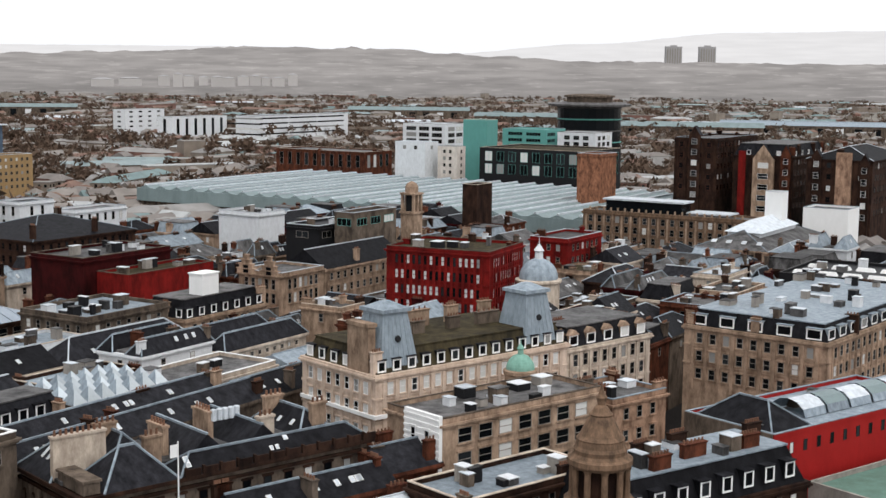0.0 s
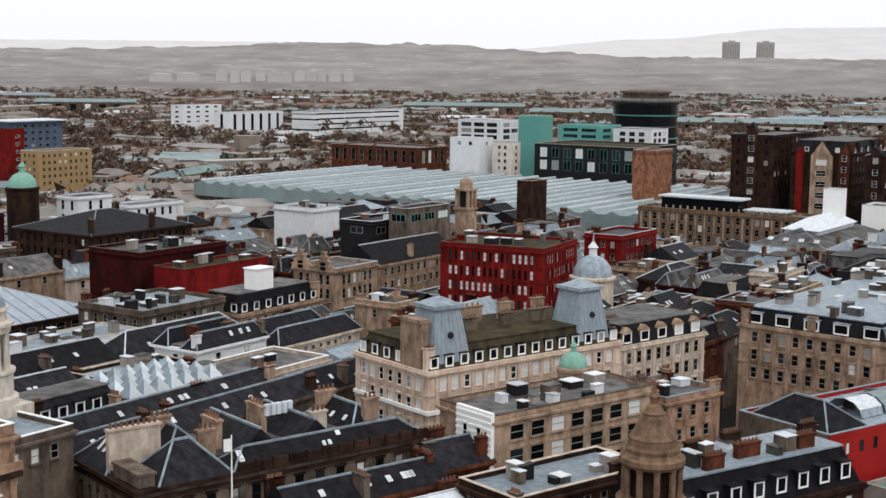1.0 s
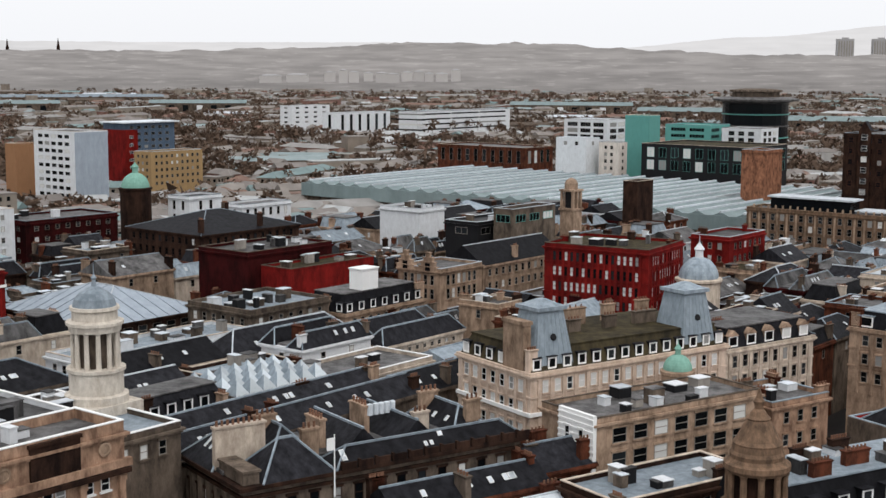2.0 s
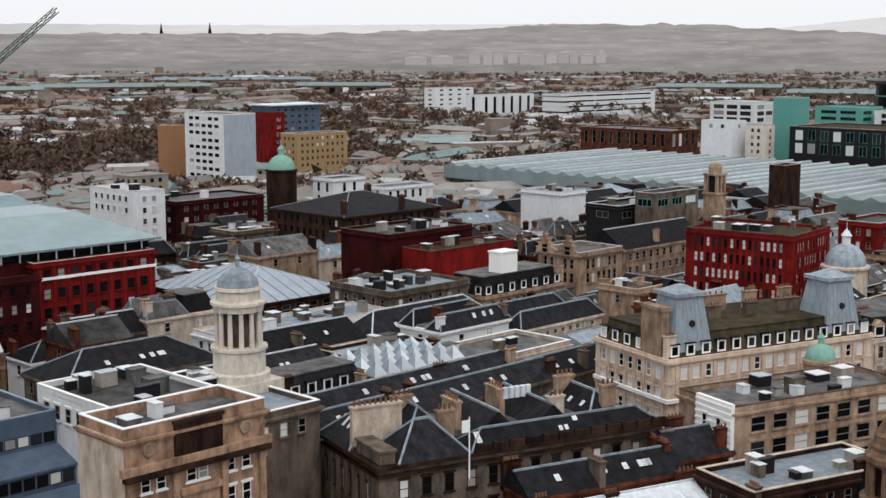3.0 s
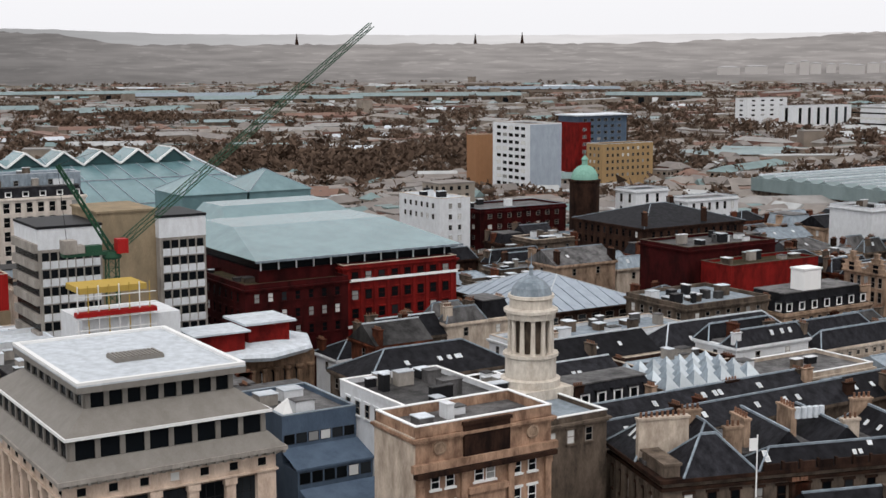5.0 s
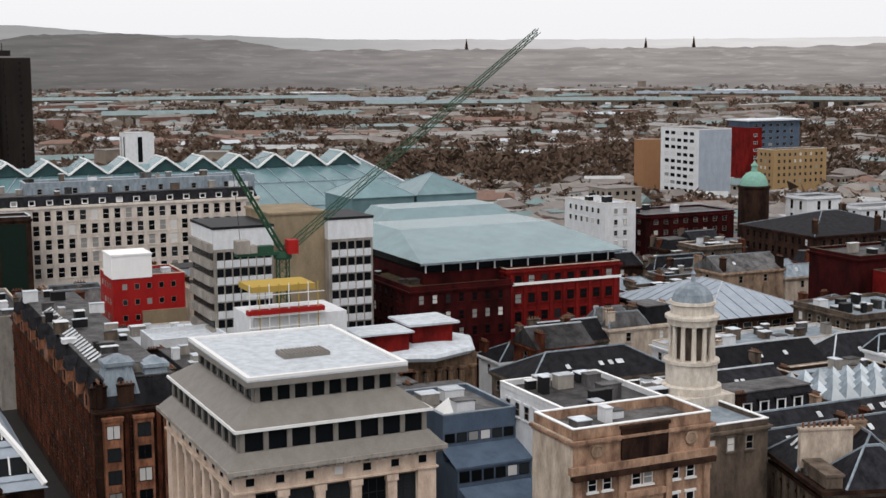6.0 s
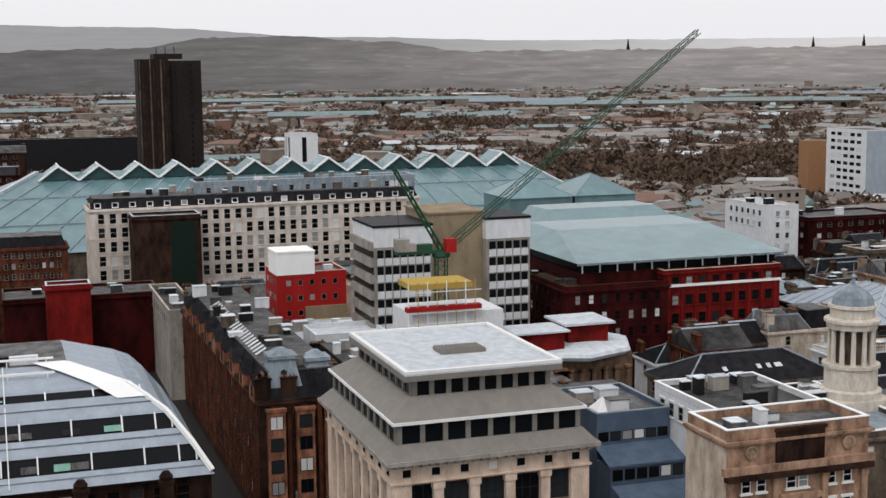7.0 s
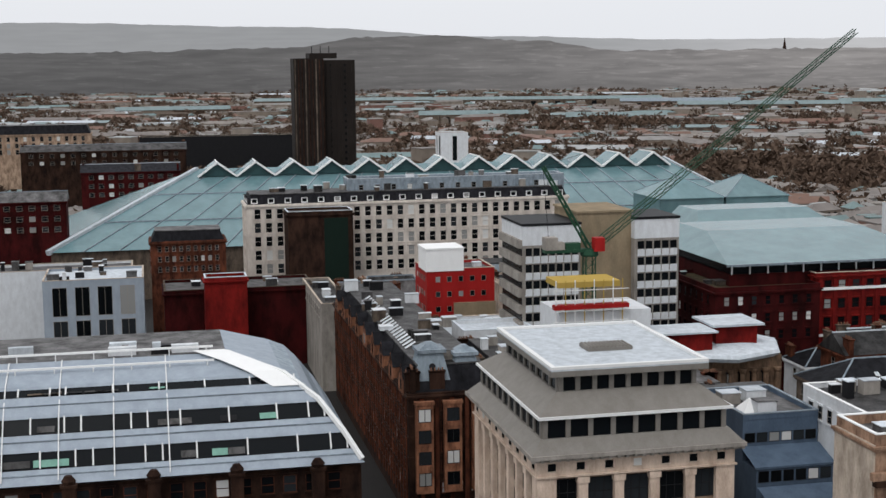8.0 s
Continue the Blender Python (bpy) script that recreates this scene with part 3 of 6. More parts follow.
def curved_glass_building():
    """Terraced white office whose front and end curve up to the roof in bands of glass."""
    u0, u1, v0 = -62.0, 26.0, 176.3
    TAKEN.append((u0, v0 - 3, u1 - u0, 44))
    ob = thing("curved_office_building", "white office building with curved roof and stepped window bands", "building", u0, v0)
    L = u1 - u0
    # depth, height and how far the rounded end has drawn in
    foot = [(0.0, 20.6, 0.0), (3.2, 24.4, 2.4), (7.2, 28.2, 5.4), (12.0, 31.3, 10.0), (19.0, 33.4, 18.0)]
    head = [(1.4, 21.9, 0.8), (5.0, 25.9, 3.6), (9.8, 30.2, 7.4), (19.0, 33.4, 18.0)]
    s = Shape()
    s.box(0, L, 0.8, 38, 0, 19.6)
    part("wall", s, SOOT, ob, "dark stone lower storeys")
    windows(ob, "front", L, 18.8, 2, 3.9, 3.2, 1.9, 2.6, "sash", RUST, depth=-0.78, sill=SOOT)
    for i in range(4):
        (y0, z0, s0), (y1, z1, s1) = foot[i], head[i]
        b = Shape()
        b.poly([(0, y0 - 0.4, z0 - 0.4), (L - s0 + 0.4, y0 - 0.4, z0 - 0.4), (L - s0, y0, z0), (0, y0, z0)])
        b.poly([(0, y0, z0), (L - s0, y0, z0), (L - s1, y1, z1), (0, y1, z1)])
        b.poly([(0, y0 - 0.4, z0 - 0.4), (0, y0 + 1.5, z0 - 0.4), (L - s0, y0 + 1.5, z0 - 0.4), (L - s0 + 0.4, y0 - 0.4, z0 - 0.4)])
        b.poly([(L - s0, y0, z0), (L - s0, 38, z0), (L - s1, 38, z1), (L - s1, y1, z1)])
        part("roof_band", b, WHITEMETAL, ob, "curved white roof band")
        if i == 3:
            continue
        r = Shape()
        ym, zm = (y0 + y1) / 2, (z0 + z1) / 2
        r.bar((0, ym - 0.05, zm + 0.08), (L - (s0 + s1) / 2, ym - 0.05, zm + 0.08), 0.16)
        part("band_rail", r, LEAD, ob, "grey line along the band")
        yb, zb, sb = foot[i + 1]
        g = Shape()
        g.poly([(0, y1 + 0.5, z1 - 0.05), (L - s1 - 0.5, y1 + 0.5, z1 - 0.05), (L - sb - 0.3, yb - 0.1, zb - 0.3), (0, yb - 0.1, zb - 0.3)])
        part("window_band", g, DARKGLASS, ob, "recessed dark window band")
        e = Shape()
        e.poly([(L - s1, y1, z1), (L - s1, 38, z1), (L - sb, 38, zb), (L - sb, yb, zb)])
        part("end_glazing", e, LEAD, ob, "grey glazed rounded end")
        n = int(L / 2.4)
        for k in range(n + 1):
            x = (L - s1 - 1.0) * k / n
            if k % 3 and k % 5:
                continue
            m = Shape()
            m.bar((x, y1 + 0.42, z1), (x, yb - 0.2, zb - 0.3), 0.22)
            part("mullion", m, TRIM, ob)
        blinds = random.Random(40 + i)
        for k in range(9):
            x = blinds.uniform(2, L - s1 - 9)
            w = blinds.choice((2.2, 2.4, 4.8))
            q = Shape()
            q.poly([(x, y1 + 0.46, z1 + 0.2), (x + w, y1 + 0.46, z1 + 0.2), (x + w, yb - 0.16, zb - 0.7), (x, yb - 0.16, zb - 0.7)])
            part("blind", q, blinds.choice((FELT, COPPER, BLACK, GREYSTONE)), ob, "drawn grey window blind")
    for k in range(9):
        f = Shape()
        x = k * 7.6
        for (y0, z0, s0), (y1, z1, s1) in zip(foot, foot[1:]):
            f.bar((x, y0 - 0.1, z0 + 0.1), (x, y1 - 0.1, z1 + 0.1), 0.16)
        part("rib", f, TRIM, ob, "white steel rib")
    f = Shape()
    for (y0, z0, s0), (y1, z1, s1) in zip(foot, foot[1:]):
        f.bar((L - s0, y0 - 0.2, z0 + 0.1), (L - s1, y1 - 0.2, z1 + 0.15), 0.6)
    part("end_rib", f, PAINTWHITE, ob, "bright white curved end rib")
    w = Shape()
    path = [(9.0, 29.6, 6.6), (12.0, 31.4, 10.0), (15.5, 32.7, 14.0), (19.0, 33.6, 18.0)]
    for (y0, z0, s0), (y1, z1, s1) in zip(path, path[1:]):
        w.poly([(L - s0 - 5.2, y0 + 0.2, z0 + 0.35), (L - s0 - 0.3, y0, z0 + 0.35), (L - s1 - 0.3, y1, z1 + 0.35), (L - s1 - 5.2, y1 + 0.2, z1 + 0.35)])
    part("end_panel", w, PAINTWHITE, ob, "bright white curved end panel")
    t = Shape()
    t.box(0, L - 18, 19, 38, 31, 33.4)
    part("roof", t, FELT, ob, "grey flat roof")
    rng = random.Random(5)
    for k in range(26):
        c = Shape()
        c.box(0, rng.uniform(1, 6), 0, 1.2, 0, rng.uniform(0.5, 1.5))
        o = part("roof_plant", c, rng.choice((PALEFELT, FELT, WHITE, BLACK)), ob, "roof plant box")
        o.matrix_basis = pose(rng.uniform(2, L - 26), 19.6 + rng.uniform(0, 6), 33.4)
    for k in range(2):
        yy, zz = 19.0 - k * 3.6, 34.5 - k * 1.4
        r = Shape()
        r.bar((0, yy, zz), (L - 20, yy, zz), 0.3)
        part("roof_rail", r, PAINTWHITE, ob, "white maintenance rail")
        for i in range(13):
            x = i * (L - 21) / 12
            p = Shape()
            p.bar((x, yy, zz - 1.4), (x, yy, zz), 0.16)
            part("rail_post", p, TRIM, ob)
    for k in range(8):
        c = Shape()
        c.box(-0.9, 0.9, -0.3, 1.1, 13, 20.4), c.box(-1.15, 1.15, -0.5, 1.3, 20.4, 20.8)
        c.lathe(0, 0.4, [(0.85, 20.8), (1.0, 21.3), (0.5, 22.0)], 8)
        o = part("stone_turret", c, SOOT, ob, "small dark stone turret")
        o.matrix_basis = pose(L - 6.5 - k * 11.5, -1.2, -0.6)
curved_glass_building()

# street row beside the curved office
TAKEN.append((26.5, 120.0, 12.0, 250.0))
TAKEN.append((26.5, 110.0, 40.0, 27.0))
TAKEN.append((38.0, 172.0, 30.0, 34.0))
tr = block("tenement_row", "dark brownstone row with slate mansard and roof lights", 38.6, 206.7, 15.0, 92.0, 22, SOOT, "mansard", rh=4.5, rows=5, bay=2.6, chimneys=10, seed=3, clutter=22, bands=3, frame_mat=RUST, piers=RUST)
for i in range(9):
    q = Shape()
    y = 4 + i * 10
    q.poly([(-0.5, y - 2.4, 21.5), (-0.5, y + 2.4, 21.5), (-0.5, y + 2.0, 24.2), (-0.5, y, 26.6), (-0.5, y - 2.0, 24.2)][::-1])
    q.box(-0.45, 2.6, y - 2.0, y + 2.0, 21.5, 24.2)
    hip_roof(q, -0.5, 4.0, y - 2.2, y + 2.2, 24.2, 2.2, False, 1)
    q.box(-0.56, -0.45, y - 0.6, y + 0.6, 22.2, 24.0, 2)
    part("gablet", q, [ROSE, SLATE, GLASS], tr, "carved red stone gablet")
for i in range(22):
    skylight(tr, 2.3, 16 + i * 2.4, 26.6, 1.0, 2.4, 30, -90)
for i in range(3):
    q = Shape()
    x = 2.6 + i * 4.9
    q.box(x - 1.5, x + 1.5, -1.1, -0.004, 5, 20.4), q.box(x - 1.7, x + 1.7, -1.3, -0.004, 20.4, 20.9)
    bay_ = part("oriel", q, ROSE, tr, "rose sandstone oriel bay")
    for k in range(4):
        o = new("window", window_mesh(2.2, 2.3, "strip", BLACK))
        o.parent = bay_
        o.matrix_basis = pose(x, -1.1, 17.4 - k * 3.7)
block("stone_annexe", "brownstone building with slate turret roof", 54.0, 206.7, 11.5, 30.0, 21, SOOT, "mansard", rh=4.0, rows=1, bay=2.8, chimneys=4, seed=4, clutter=10, bands=3, frame_mat=RUST, dormers=3)
block("roof_house", "white boxy roof house on brownstone building", 56.0, 240.0, 14.0, 11.0, 25, WHITE, "flat", PALEFELT, rows=0, cornice=False, seed=5)
# blue-grey stepped offices
def blue_office():
    ob = block("blue_office", "blue-grey clad office with stepped sloping glazing", 73.0, 150.0, 10.8, 15.0, 30, BLUECLAD, "flat", FELT, rows=0, cornice=False, clutter=4, seed=6, coping=LEAD)
    TAKEN.append((70, 128, 12, 40))
    for k in range(4):
        y, z = -5.4 * k, 26.4 - 3.9 * k
        q = Shape()
        q.poly([(-0.3, y, z + 0.02), (-0.3, y - 4.6, z - 1.5), (11.0, y - 4.6, z - 1.5), (11.0, y, z + 0.02)])
        q.poly([(-0.3, y - 4.6, z - 1.5), (-0.3, y - 4.6, z - 1.8), (11.0, y - 4.6, z - 1.8), (11.0, y - 4.6, z - 1.5)])
        part("sloped_roof", q, BLUECLAD, ob, "sloping blue-grey roof apron")
        q = Shape()
        q.box(0.0, 10.8, y - 4.4, y + 0.5, 0, z - 1.9)
        part("tier", q, BLUECLAD, ob)
        for i in range(6):
            w = new("window", window_mesh(1.5, 1.5, "slim", BLACK))
            w.parent = ob
            w.matrix_basis = pose(1.0 + i * 1.75, y - 4.4, z - 3.6)
        if k == 0:
            for i in range(6):
                w = new("window", window_mesh(1.5, 1.3, "slim", BLACK))
                w.parent = ob
                w.matrix_basis = pose(1.0 + i * 1.75, 0, 26.9)
    q = Shape()
    q.frustum(1.5, 4.5, 3, 6, 30.1, 2.9, 3.1, 4.4, 4.6, 31.8)
    part("roof_tent", q, PAINTWHITE, ob, "small white roof pyramid")
blue_office()
# stone exchange block
ex = block("stone_exchange", "weathered orange sandstone block with flat roof", 76.4, 122.4, 19.0, 9.0, 34, REDSAND, "flat", FELT, rows=0, flank_rows=0, clutter=3, seed=9, bands=0, parapet=1.2, coping=PAINTWHITE)
for i, (x, w) in enumerate(((2.6, 1.2), (4.6, 1.2), (8.6, 1.3), (10.2, 1.3), (14.0, 1.2), (16.2, 1.2))):
    for k in range(3):
        o = new("window", window_mesh(w, 1.7 if k != 1 else 2.2, "sash", TRIM))
        o.parent = ex
        o.matrix_basis = pose(x, 0, 27.6 - k * 4.0)
bay = Shape()
bay.box(7.2, 12.0, -0.5, -0.004, 8, 26.4), bay.box(6.9, 12.3, -0.8, -0.004, 26.4, 27.1), bay.box(-0.6, 19.6, -0.7, -0.004, 30.0, 30.9)
part("centre_bay", bay, REDSAND, ex, "projecting stone centre bay")
q = Shape()
q.box(6.4, 12.8, -0.35, -0.004, 30.9, 34.6), q.box(6.2, 13.0, -0.5, -0.004, 34.6, 35.0)
# dark box set proud where the parapet steps back
part("attic_panel", q, SOOT, ex, "dark attic panel in place of a recess")
q = Shape()
q.box(-0.3, 19.3, -0.95, -0.004, 29.3, 29.9), q.box(-0.3, 6.8, -0.3, -0.004, 22.6, 23.1), q.box(12.3, 19.3, -0.3, -0.004, 22.6, 23.1)
part("cornice", q, SOOT, ex, "dark weathered cornice")
for x in (0.2, 6.0, 12.6, 18.0):
    q = Shape()
    q.box(x, x + 0.8, -0.42, -0.004, 4, 29.3), q.box(x - 0.1, x + 0.9, -0.55, -0.004, 28.4, 29.3)
    part("pilaster", q, REDSAND, ex)
for x in (3.2, 16.2):
    q = Shape()
    q.lathe(0, 0, [(0.85, 0), (0.85, 0.22), (0.6, 0.26), (0.55, 0.12)], 16)
    part("roundel", q, SAND, ex, "carved stone roundel").matrix_basis = pose(x, -0.004, 32.4, 90)
plain = Shape()
plain.box(-0.25, -0.004, 0, 9.0, 0, 34.0)
part("plain_flank", plain, PALE, ex, "plain rendered flank wall")
block("stone_exchange", "flat-roofed rear block with white parapets", 84.0, 131.8, 15.4, 23.0, 32.5, WHITE, "flat", FELT, rows=1, bay=2.6, clutter=9, seed=10, cornice=False, coping=PAINTWHITE)

def slate_court():
    """Stone block whose slate ranges run round small courts, with pale leads on ridges and hips."""
    u, v, du, dv, h = 109.0, 117.5, 42.0, 17.0, 25.0
    TAKEN.append((u, v - 13, du + 5, dv + 13))
    ob = thing("slate_court", "dark stone block with hipped slate ranges and pale ridge leads", "building", u, v, 0, -17)
    s = Shape()
    s.box(0, du, 0, dv, 0, h)
    part("wall", s, GREYSTONE, ob)
    c = Shape()
    c.box(-0.4, du + 0.4, -0.4, dv + 0.4, h - 1.6, h - 1.2), c.box(-0.8, du + 0.8, -0.8, dv + 0.8, h - 0.5, h)
    part("cornice", c, SOOT, ob, "sooty projecting cornice")
    def roof(x0, x1, y0, y1, rh, hips=True, z=h):
        r = Shape()
        lead = Shape()
        hip_roof(r, x0, x1, y0, y1, z + 0.02, rh, hips, 0, lead)
        part("roof", r, SLATE, ob, "slate range")
        part("ridge_lead", lead, LEAD, ob, "pale lead ridge capping")
    roof(2.4, 12.6, -0.7, 7.4, 4.3)
    roof(12.7, du + 0.6, -0.6, 5.0, 2.2)
    roof(-0.6, 6.8, 7.5, dv + 0.6, 3.4)
    b = Shape()
    b.box(0.2, 2.3, 0.2, 7.0, h, h + 1.5), b.box(0.0, 2.5, 0.0, 7.2, h + 1.5, h + 1.8)
    part("attic_parapet", b, GREYSTONE, ob, "stone attic parapet")
    for i in range(12):
        x = 13.6 + i * 2.5
        q = Shape()
        q.box(x, x + 1.9, -0.75, -0.45, h + 0.004, h + 0.9), q.box(x - 0.3, x, -0.85, -0.35, h + 0.004, h + 1.15)
        part("parapet_panel", q, SOOT, ob, "sooty balustrade panel")
    for x in (7.4, 15.9, 24.4, 33.5):
        roof(x, x + 7.0, 7.5 if x < 12 else 4.2, dv + 0.4, 3.3 + 0.2 * (x % 3), x > 30 or x < 12)
    f = Shape()
    f.box(0, du, 5.6, dv, h + 0.02, h + 0.5)
    part("court_roof", f, FELT, ob, "dark felt valley roofs")
    for k, (x, y, w, d, z) in enumerate(((3.4, 8.0, 7.0, 0.8, 5.6), (15.5, 10, 0.8, 4, 4.4), (12, 5.4, 2.4, 0.8, 4.4), (29.0, 5.4, 2.4, 0.8, 4.2), (24.0, 13, 0.8, 4, 4.4), (38, 6, 2.4, 0.8, 4.6), (10, 14, 3.0, 0.8, 4.6), (36, 14, 3.0, 0.8, 4.4))):
        t = Shape()
        t.box(-w / 2, w / 2, -d / 2, d / 2, 0, z - 0.3), t.box(-w / 2 - 0.15, w / 2 + 0.15, -d / 2 - 0.15, d / 2 + 0.15, z - 0.3, z)
        for i in range(int(max(w, d) / 0.75)):
            e = (i + 0.6) * 0.75 - max(w, d) / 2
            t.lathe(e if w > d else 0, 0 if w > d else e, [(0.18, z), (0.15, z + 0.6), (0.2, z + 0.7)], 7, 1)
        o = part("chimney", t, [PALE if k in (0, 3) else SAND, POT], ob, "broad stone chimney wall with pots")
        o.matrix_basis = pose(x, y, h)
    rng = random.Random(31)
    for k in range(6):
        x = rng.uniform(5, du - 5)
        x = max(x, 14.5)
        f = rng.uniform(0.3, 0.75)
        skylight(ob, x, -0.6 + 2.8 * f, h + 2.2 * f + 0.1, rng.choice((0.5, 0.7)), rng.choice((0.7, 1.0)), 45)
    for x in (8.0, 16.5, 25.0, 33.5):
        for k in range(3):
            f = rng.uniform(0.3, 0.7)
            skylight(ob, x + 3.5 * f, 8 + k * 3, h + 3.5 * f + 0.14, 0.6, 0.9, 44, -90)
    for k in range(4):
        skylight(ob, 1.1, 9.0 + k * 1.5, h + 1.75, 0.5, 1.9, 42, -90)
    v = Shape()
    for k in range(5):
        v.lathe(24.5 + k * 0.9, 11.0, [(0.42, h + 3.0), (0.42, h + 4.5), (0.2, h + 4.6)], 8)
    part("vent_bank", v, PALEFELT, ob, "row of pale metal roof vents")
    windows(ob, "front", du, h - 2.2, 3, 4.2, 3.2, 1.3, 2.4, "sash", SOOT)
    for k in range(6):
        p = Shape()
        p.box(-0.5, -0.004, 1.2 + k * 2.5, 2.2 + k * 2.5, 4, h - 1.7)
        part("pilaster", p, GREYSTONE, ob)
    for k in range(6):
        o = new("window", window_mesh(1.2, 3.0, "sash", SOOT))
        o.parent = ob
        o.matrix_basis = pose(0, 2.95 + k * 2.5, h - 6, 0, 0, -90)
    pole = Shape()
    pole.lathe(12, -1.2, [(0.12, h - 3), (0.08, h + 5)], 6)
    part("flagpole", pole, PAINTWHITE, ob, "white flagpole")
    fl = Shape()
    fl.box(10.9, 11.9, -1.22, -1.18, h + 3.0, h + 4.6)
    part("flag", fl, PAINTWHITE, ob, "limp pale flag")
slate_court()
block("slate_range", "long dark slate range with lead edges", 112.0, 137.0, 54.0, 7.0, 23.0, GREYSTONE, "gable", rh=2.6, rows=0, chimneys=3, seed=12, lights=8)
block("slate_range", "second long slate range with stone chimneys", 116.0, 147.5, 52.0, 6.5, 22.5, SAND, "gable", rh=2.4, rows=0, chimneys=4, seed=112, lights=6)
block("dormered_range", "dark mansard range with white dormers beside cupola", 116.0, 156.0, 26.0, 9.0, 22.5, RUST, "mansard", rh=3.6, rows=2, seed=71, chimneys=2, dormers=8)
block("slate_range", "slate range with lead gutters", 171.0, 144.0, 26.0, 9.0, 20, GREYSTONE, "gable", rh=3.0, rows=0, chimneys=3, seed=72, lights=3)
block("front_house", "low slate-roofed house with brick chimneys", 124.0, 106.0, 24.0, 7.0, 20.0, RUST, "gable", rh=2.6, rows=2, chimneys=5, seed=73, lights=8, turn=-17)
block("front_house", "pale flat-roofed house with brick chimney stacks", 121.0, 98.0, 24.0, 7.4, 18.5, SOOT, "gable", PALEFELT, rh=2.0, rows=2, chimneys=3, seed=74, lights=3, turn=-17)
block("front_house", "slate house with broad chimneys", 148.0, 101.5, 10.0, 9.0, 20.5, RUST, "gable", rh=2.8, rows=2, chimneys=4, seed=75, turn=-17)
# the mansard landmark
mh = block("mansard_hotel", "blond sandstone block with mansard roof and pavilion towers", 173.2, 120.5, 43.5, 20.0, 27, HOTELSTONE, "mansard", MOSS, rh=3.6, frame_mat=TRIM, style="blind", rows=4, bay=2.5, win=(1.15, 2.1), chimneys=2, seed=13, dormers=14, bands=2, turn=-17, top_mat=MOSS, dormer_size=(1.5, 1.9), piers=HOTELSTONE)
for i in range(9):
    chimney(mh, 8 + i * 4.0, 9.0 + 5 * (i % 2), 30.6, 2.6 if i % 3 else 5.0, 1.0, 3.2 if i % 2 else 2.4, SAND if i % 2 else GREYSTONE, 4)
block("town_hall_annexe", "pale stone building with pedimented dormers", 216.0, 108.6, 24.0, 16.0, 25.5, PALE, "mansard", SLATE, rh=3.6, rows=4, bay=2.7, win=(1.2, 2.2), seed=14, dormers=5, dormer_size=(2.2, 2.0), dormer_mat=SAND, dormer_gable=True, bands=2, turn=-15, chimneys=2, piers=PALE)
block("corner_bank", "long sandstone building with white dormers in slate roof", 251.5, 71.8, 60.0, 30.0, 25, SAND, "mansard", SLATE, rh=3.4, rows=3, bay=2.9, win=(1.3, 2.1), seed=15, dormers=11, dormer_mat=LEAD, clutter=30, bands=2, turn=-6, chimneys=6, dormer_size=(2.9, 2.1), piers=SAND, top_mat=LEAD)
block("red_hall", "red painted hall with grey barrel roof light", 198.3, 64.1, 46.0, 18.0, 20, REDPAINT, "flat", LEAD, rows=1, bay=3.4, win=(0.9, 1.8), style="slim", seed=16, clutter=3, frame_mat=BLACK, cornice=False, turn=-20, flank_rows=0, coping=LEAD)
rh_ = bpy.data.objects["red_hall"]
for k in range(7):
    q = Shape()
    for i in range(6):
        a0, a1 = math.pi * i / 6, math.pi * (i + 1) / 6
        q.poly([(14 + k * 6.2, 8.5 - 3.6 * math.cos(a0), 20.2 + 2.6 * math.sin(a0)), (19.6 + k * 6.2, 8.5 - 3.6 * math.cos(a0), 20.2 + 2.6 * math.sin(a0)), (19.6 + k * 6.2, 8.5 - 3.6 * math.cos(a1), 20.2 + 2.6 * math.sin(a1)), (14 + k * 6.2, 8.5 - 3.6 * math.cos(a1), 20.2 + 2.6 * math.sin(a1))], 1 if i in (1, 2) else 0)
    part("barrel_light", q, [LEAD, PALEFELT if k % 2 == 0 else STATIONGLASS], rh_, "barrel roof light pane")
q = Shape()
hip_roof(q, 0.6, 11, 0.8, 17, 20.1, 4.0, True, 0, 1)
part("slate_roof", q, [SLATE, LEAD], rh_, "grey pitched roof")
q = Shape()
q.box(-0.3, -0.004, 0.2, 17.9, 0, 20.7)
part("flank_cladding", q, GREYSTONE, rh_, "grey flank wall")
block("low_annexe", "low flat-roofed annexe with green roof", 196.0, 44.0, 52.0, 16.5, 12.6, CONCRETE, "flat", MOSSGREEN, rows=0, seed=17, cornice=False, turn=-20, coping=CONCRETE)
block("dormer_house", "sooty stone building with white dormers and chimney stacks", 151.0, 68.0, 36.0, 14.0, 18.5, SOOT, "mansard", SLATE, rh=5.2, rows=2, chimneys=0, seed=18, clutter=5, turn=-22, top_mat=LEAD)
dh = bpy.data.objects["dormer_house"]
for i in range(8):
    dormer(dh, 3.0 + i * 4.2, 0.3, 19.8, 0, 1.7, 2.3)
for i, (x, y, w) in enumerate(((4, 5, 3.4), (10, 3.2, 3.2), (12, 9, 2.6), (18, 5, 4.2), (20, 10, 3), (28, 4, 3.2), (33, 8, 3))):
    chimney(dh, x, y, 23.5, w, 1.0, 2.4, RUST if i % 2 else SOOT, 6)
wf = block("white_fronted_building", "flat-roofed stone building with white tiled flank", 157.8, 98.6, 33.0, 12.0, 26, SAND, "flat", FELT, rows=3, bay=4.0, win=(2.6, 2.2), seed=19, clutter=12, flank_rows=0, coping=GREYSTONE, turn=-17)
block("chimney_house", "stone house with a flat roof and tall brick chimneys", 191.5, 88.0, 13.0, 12.0, 23.5, REDSAND, "flat", FELT, rows=2, bay=3.2, seed=175, chimneys=6, clutter=3, turn=-17)
flank = Shape()
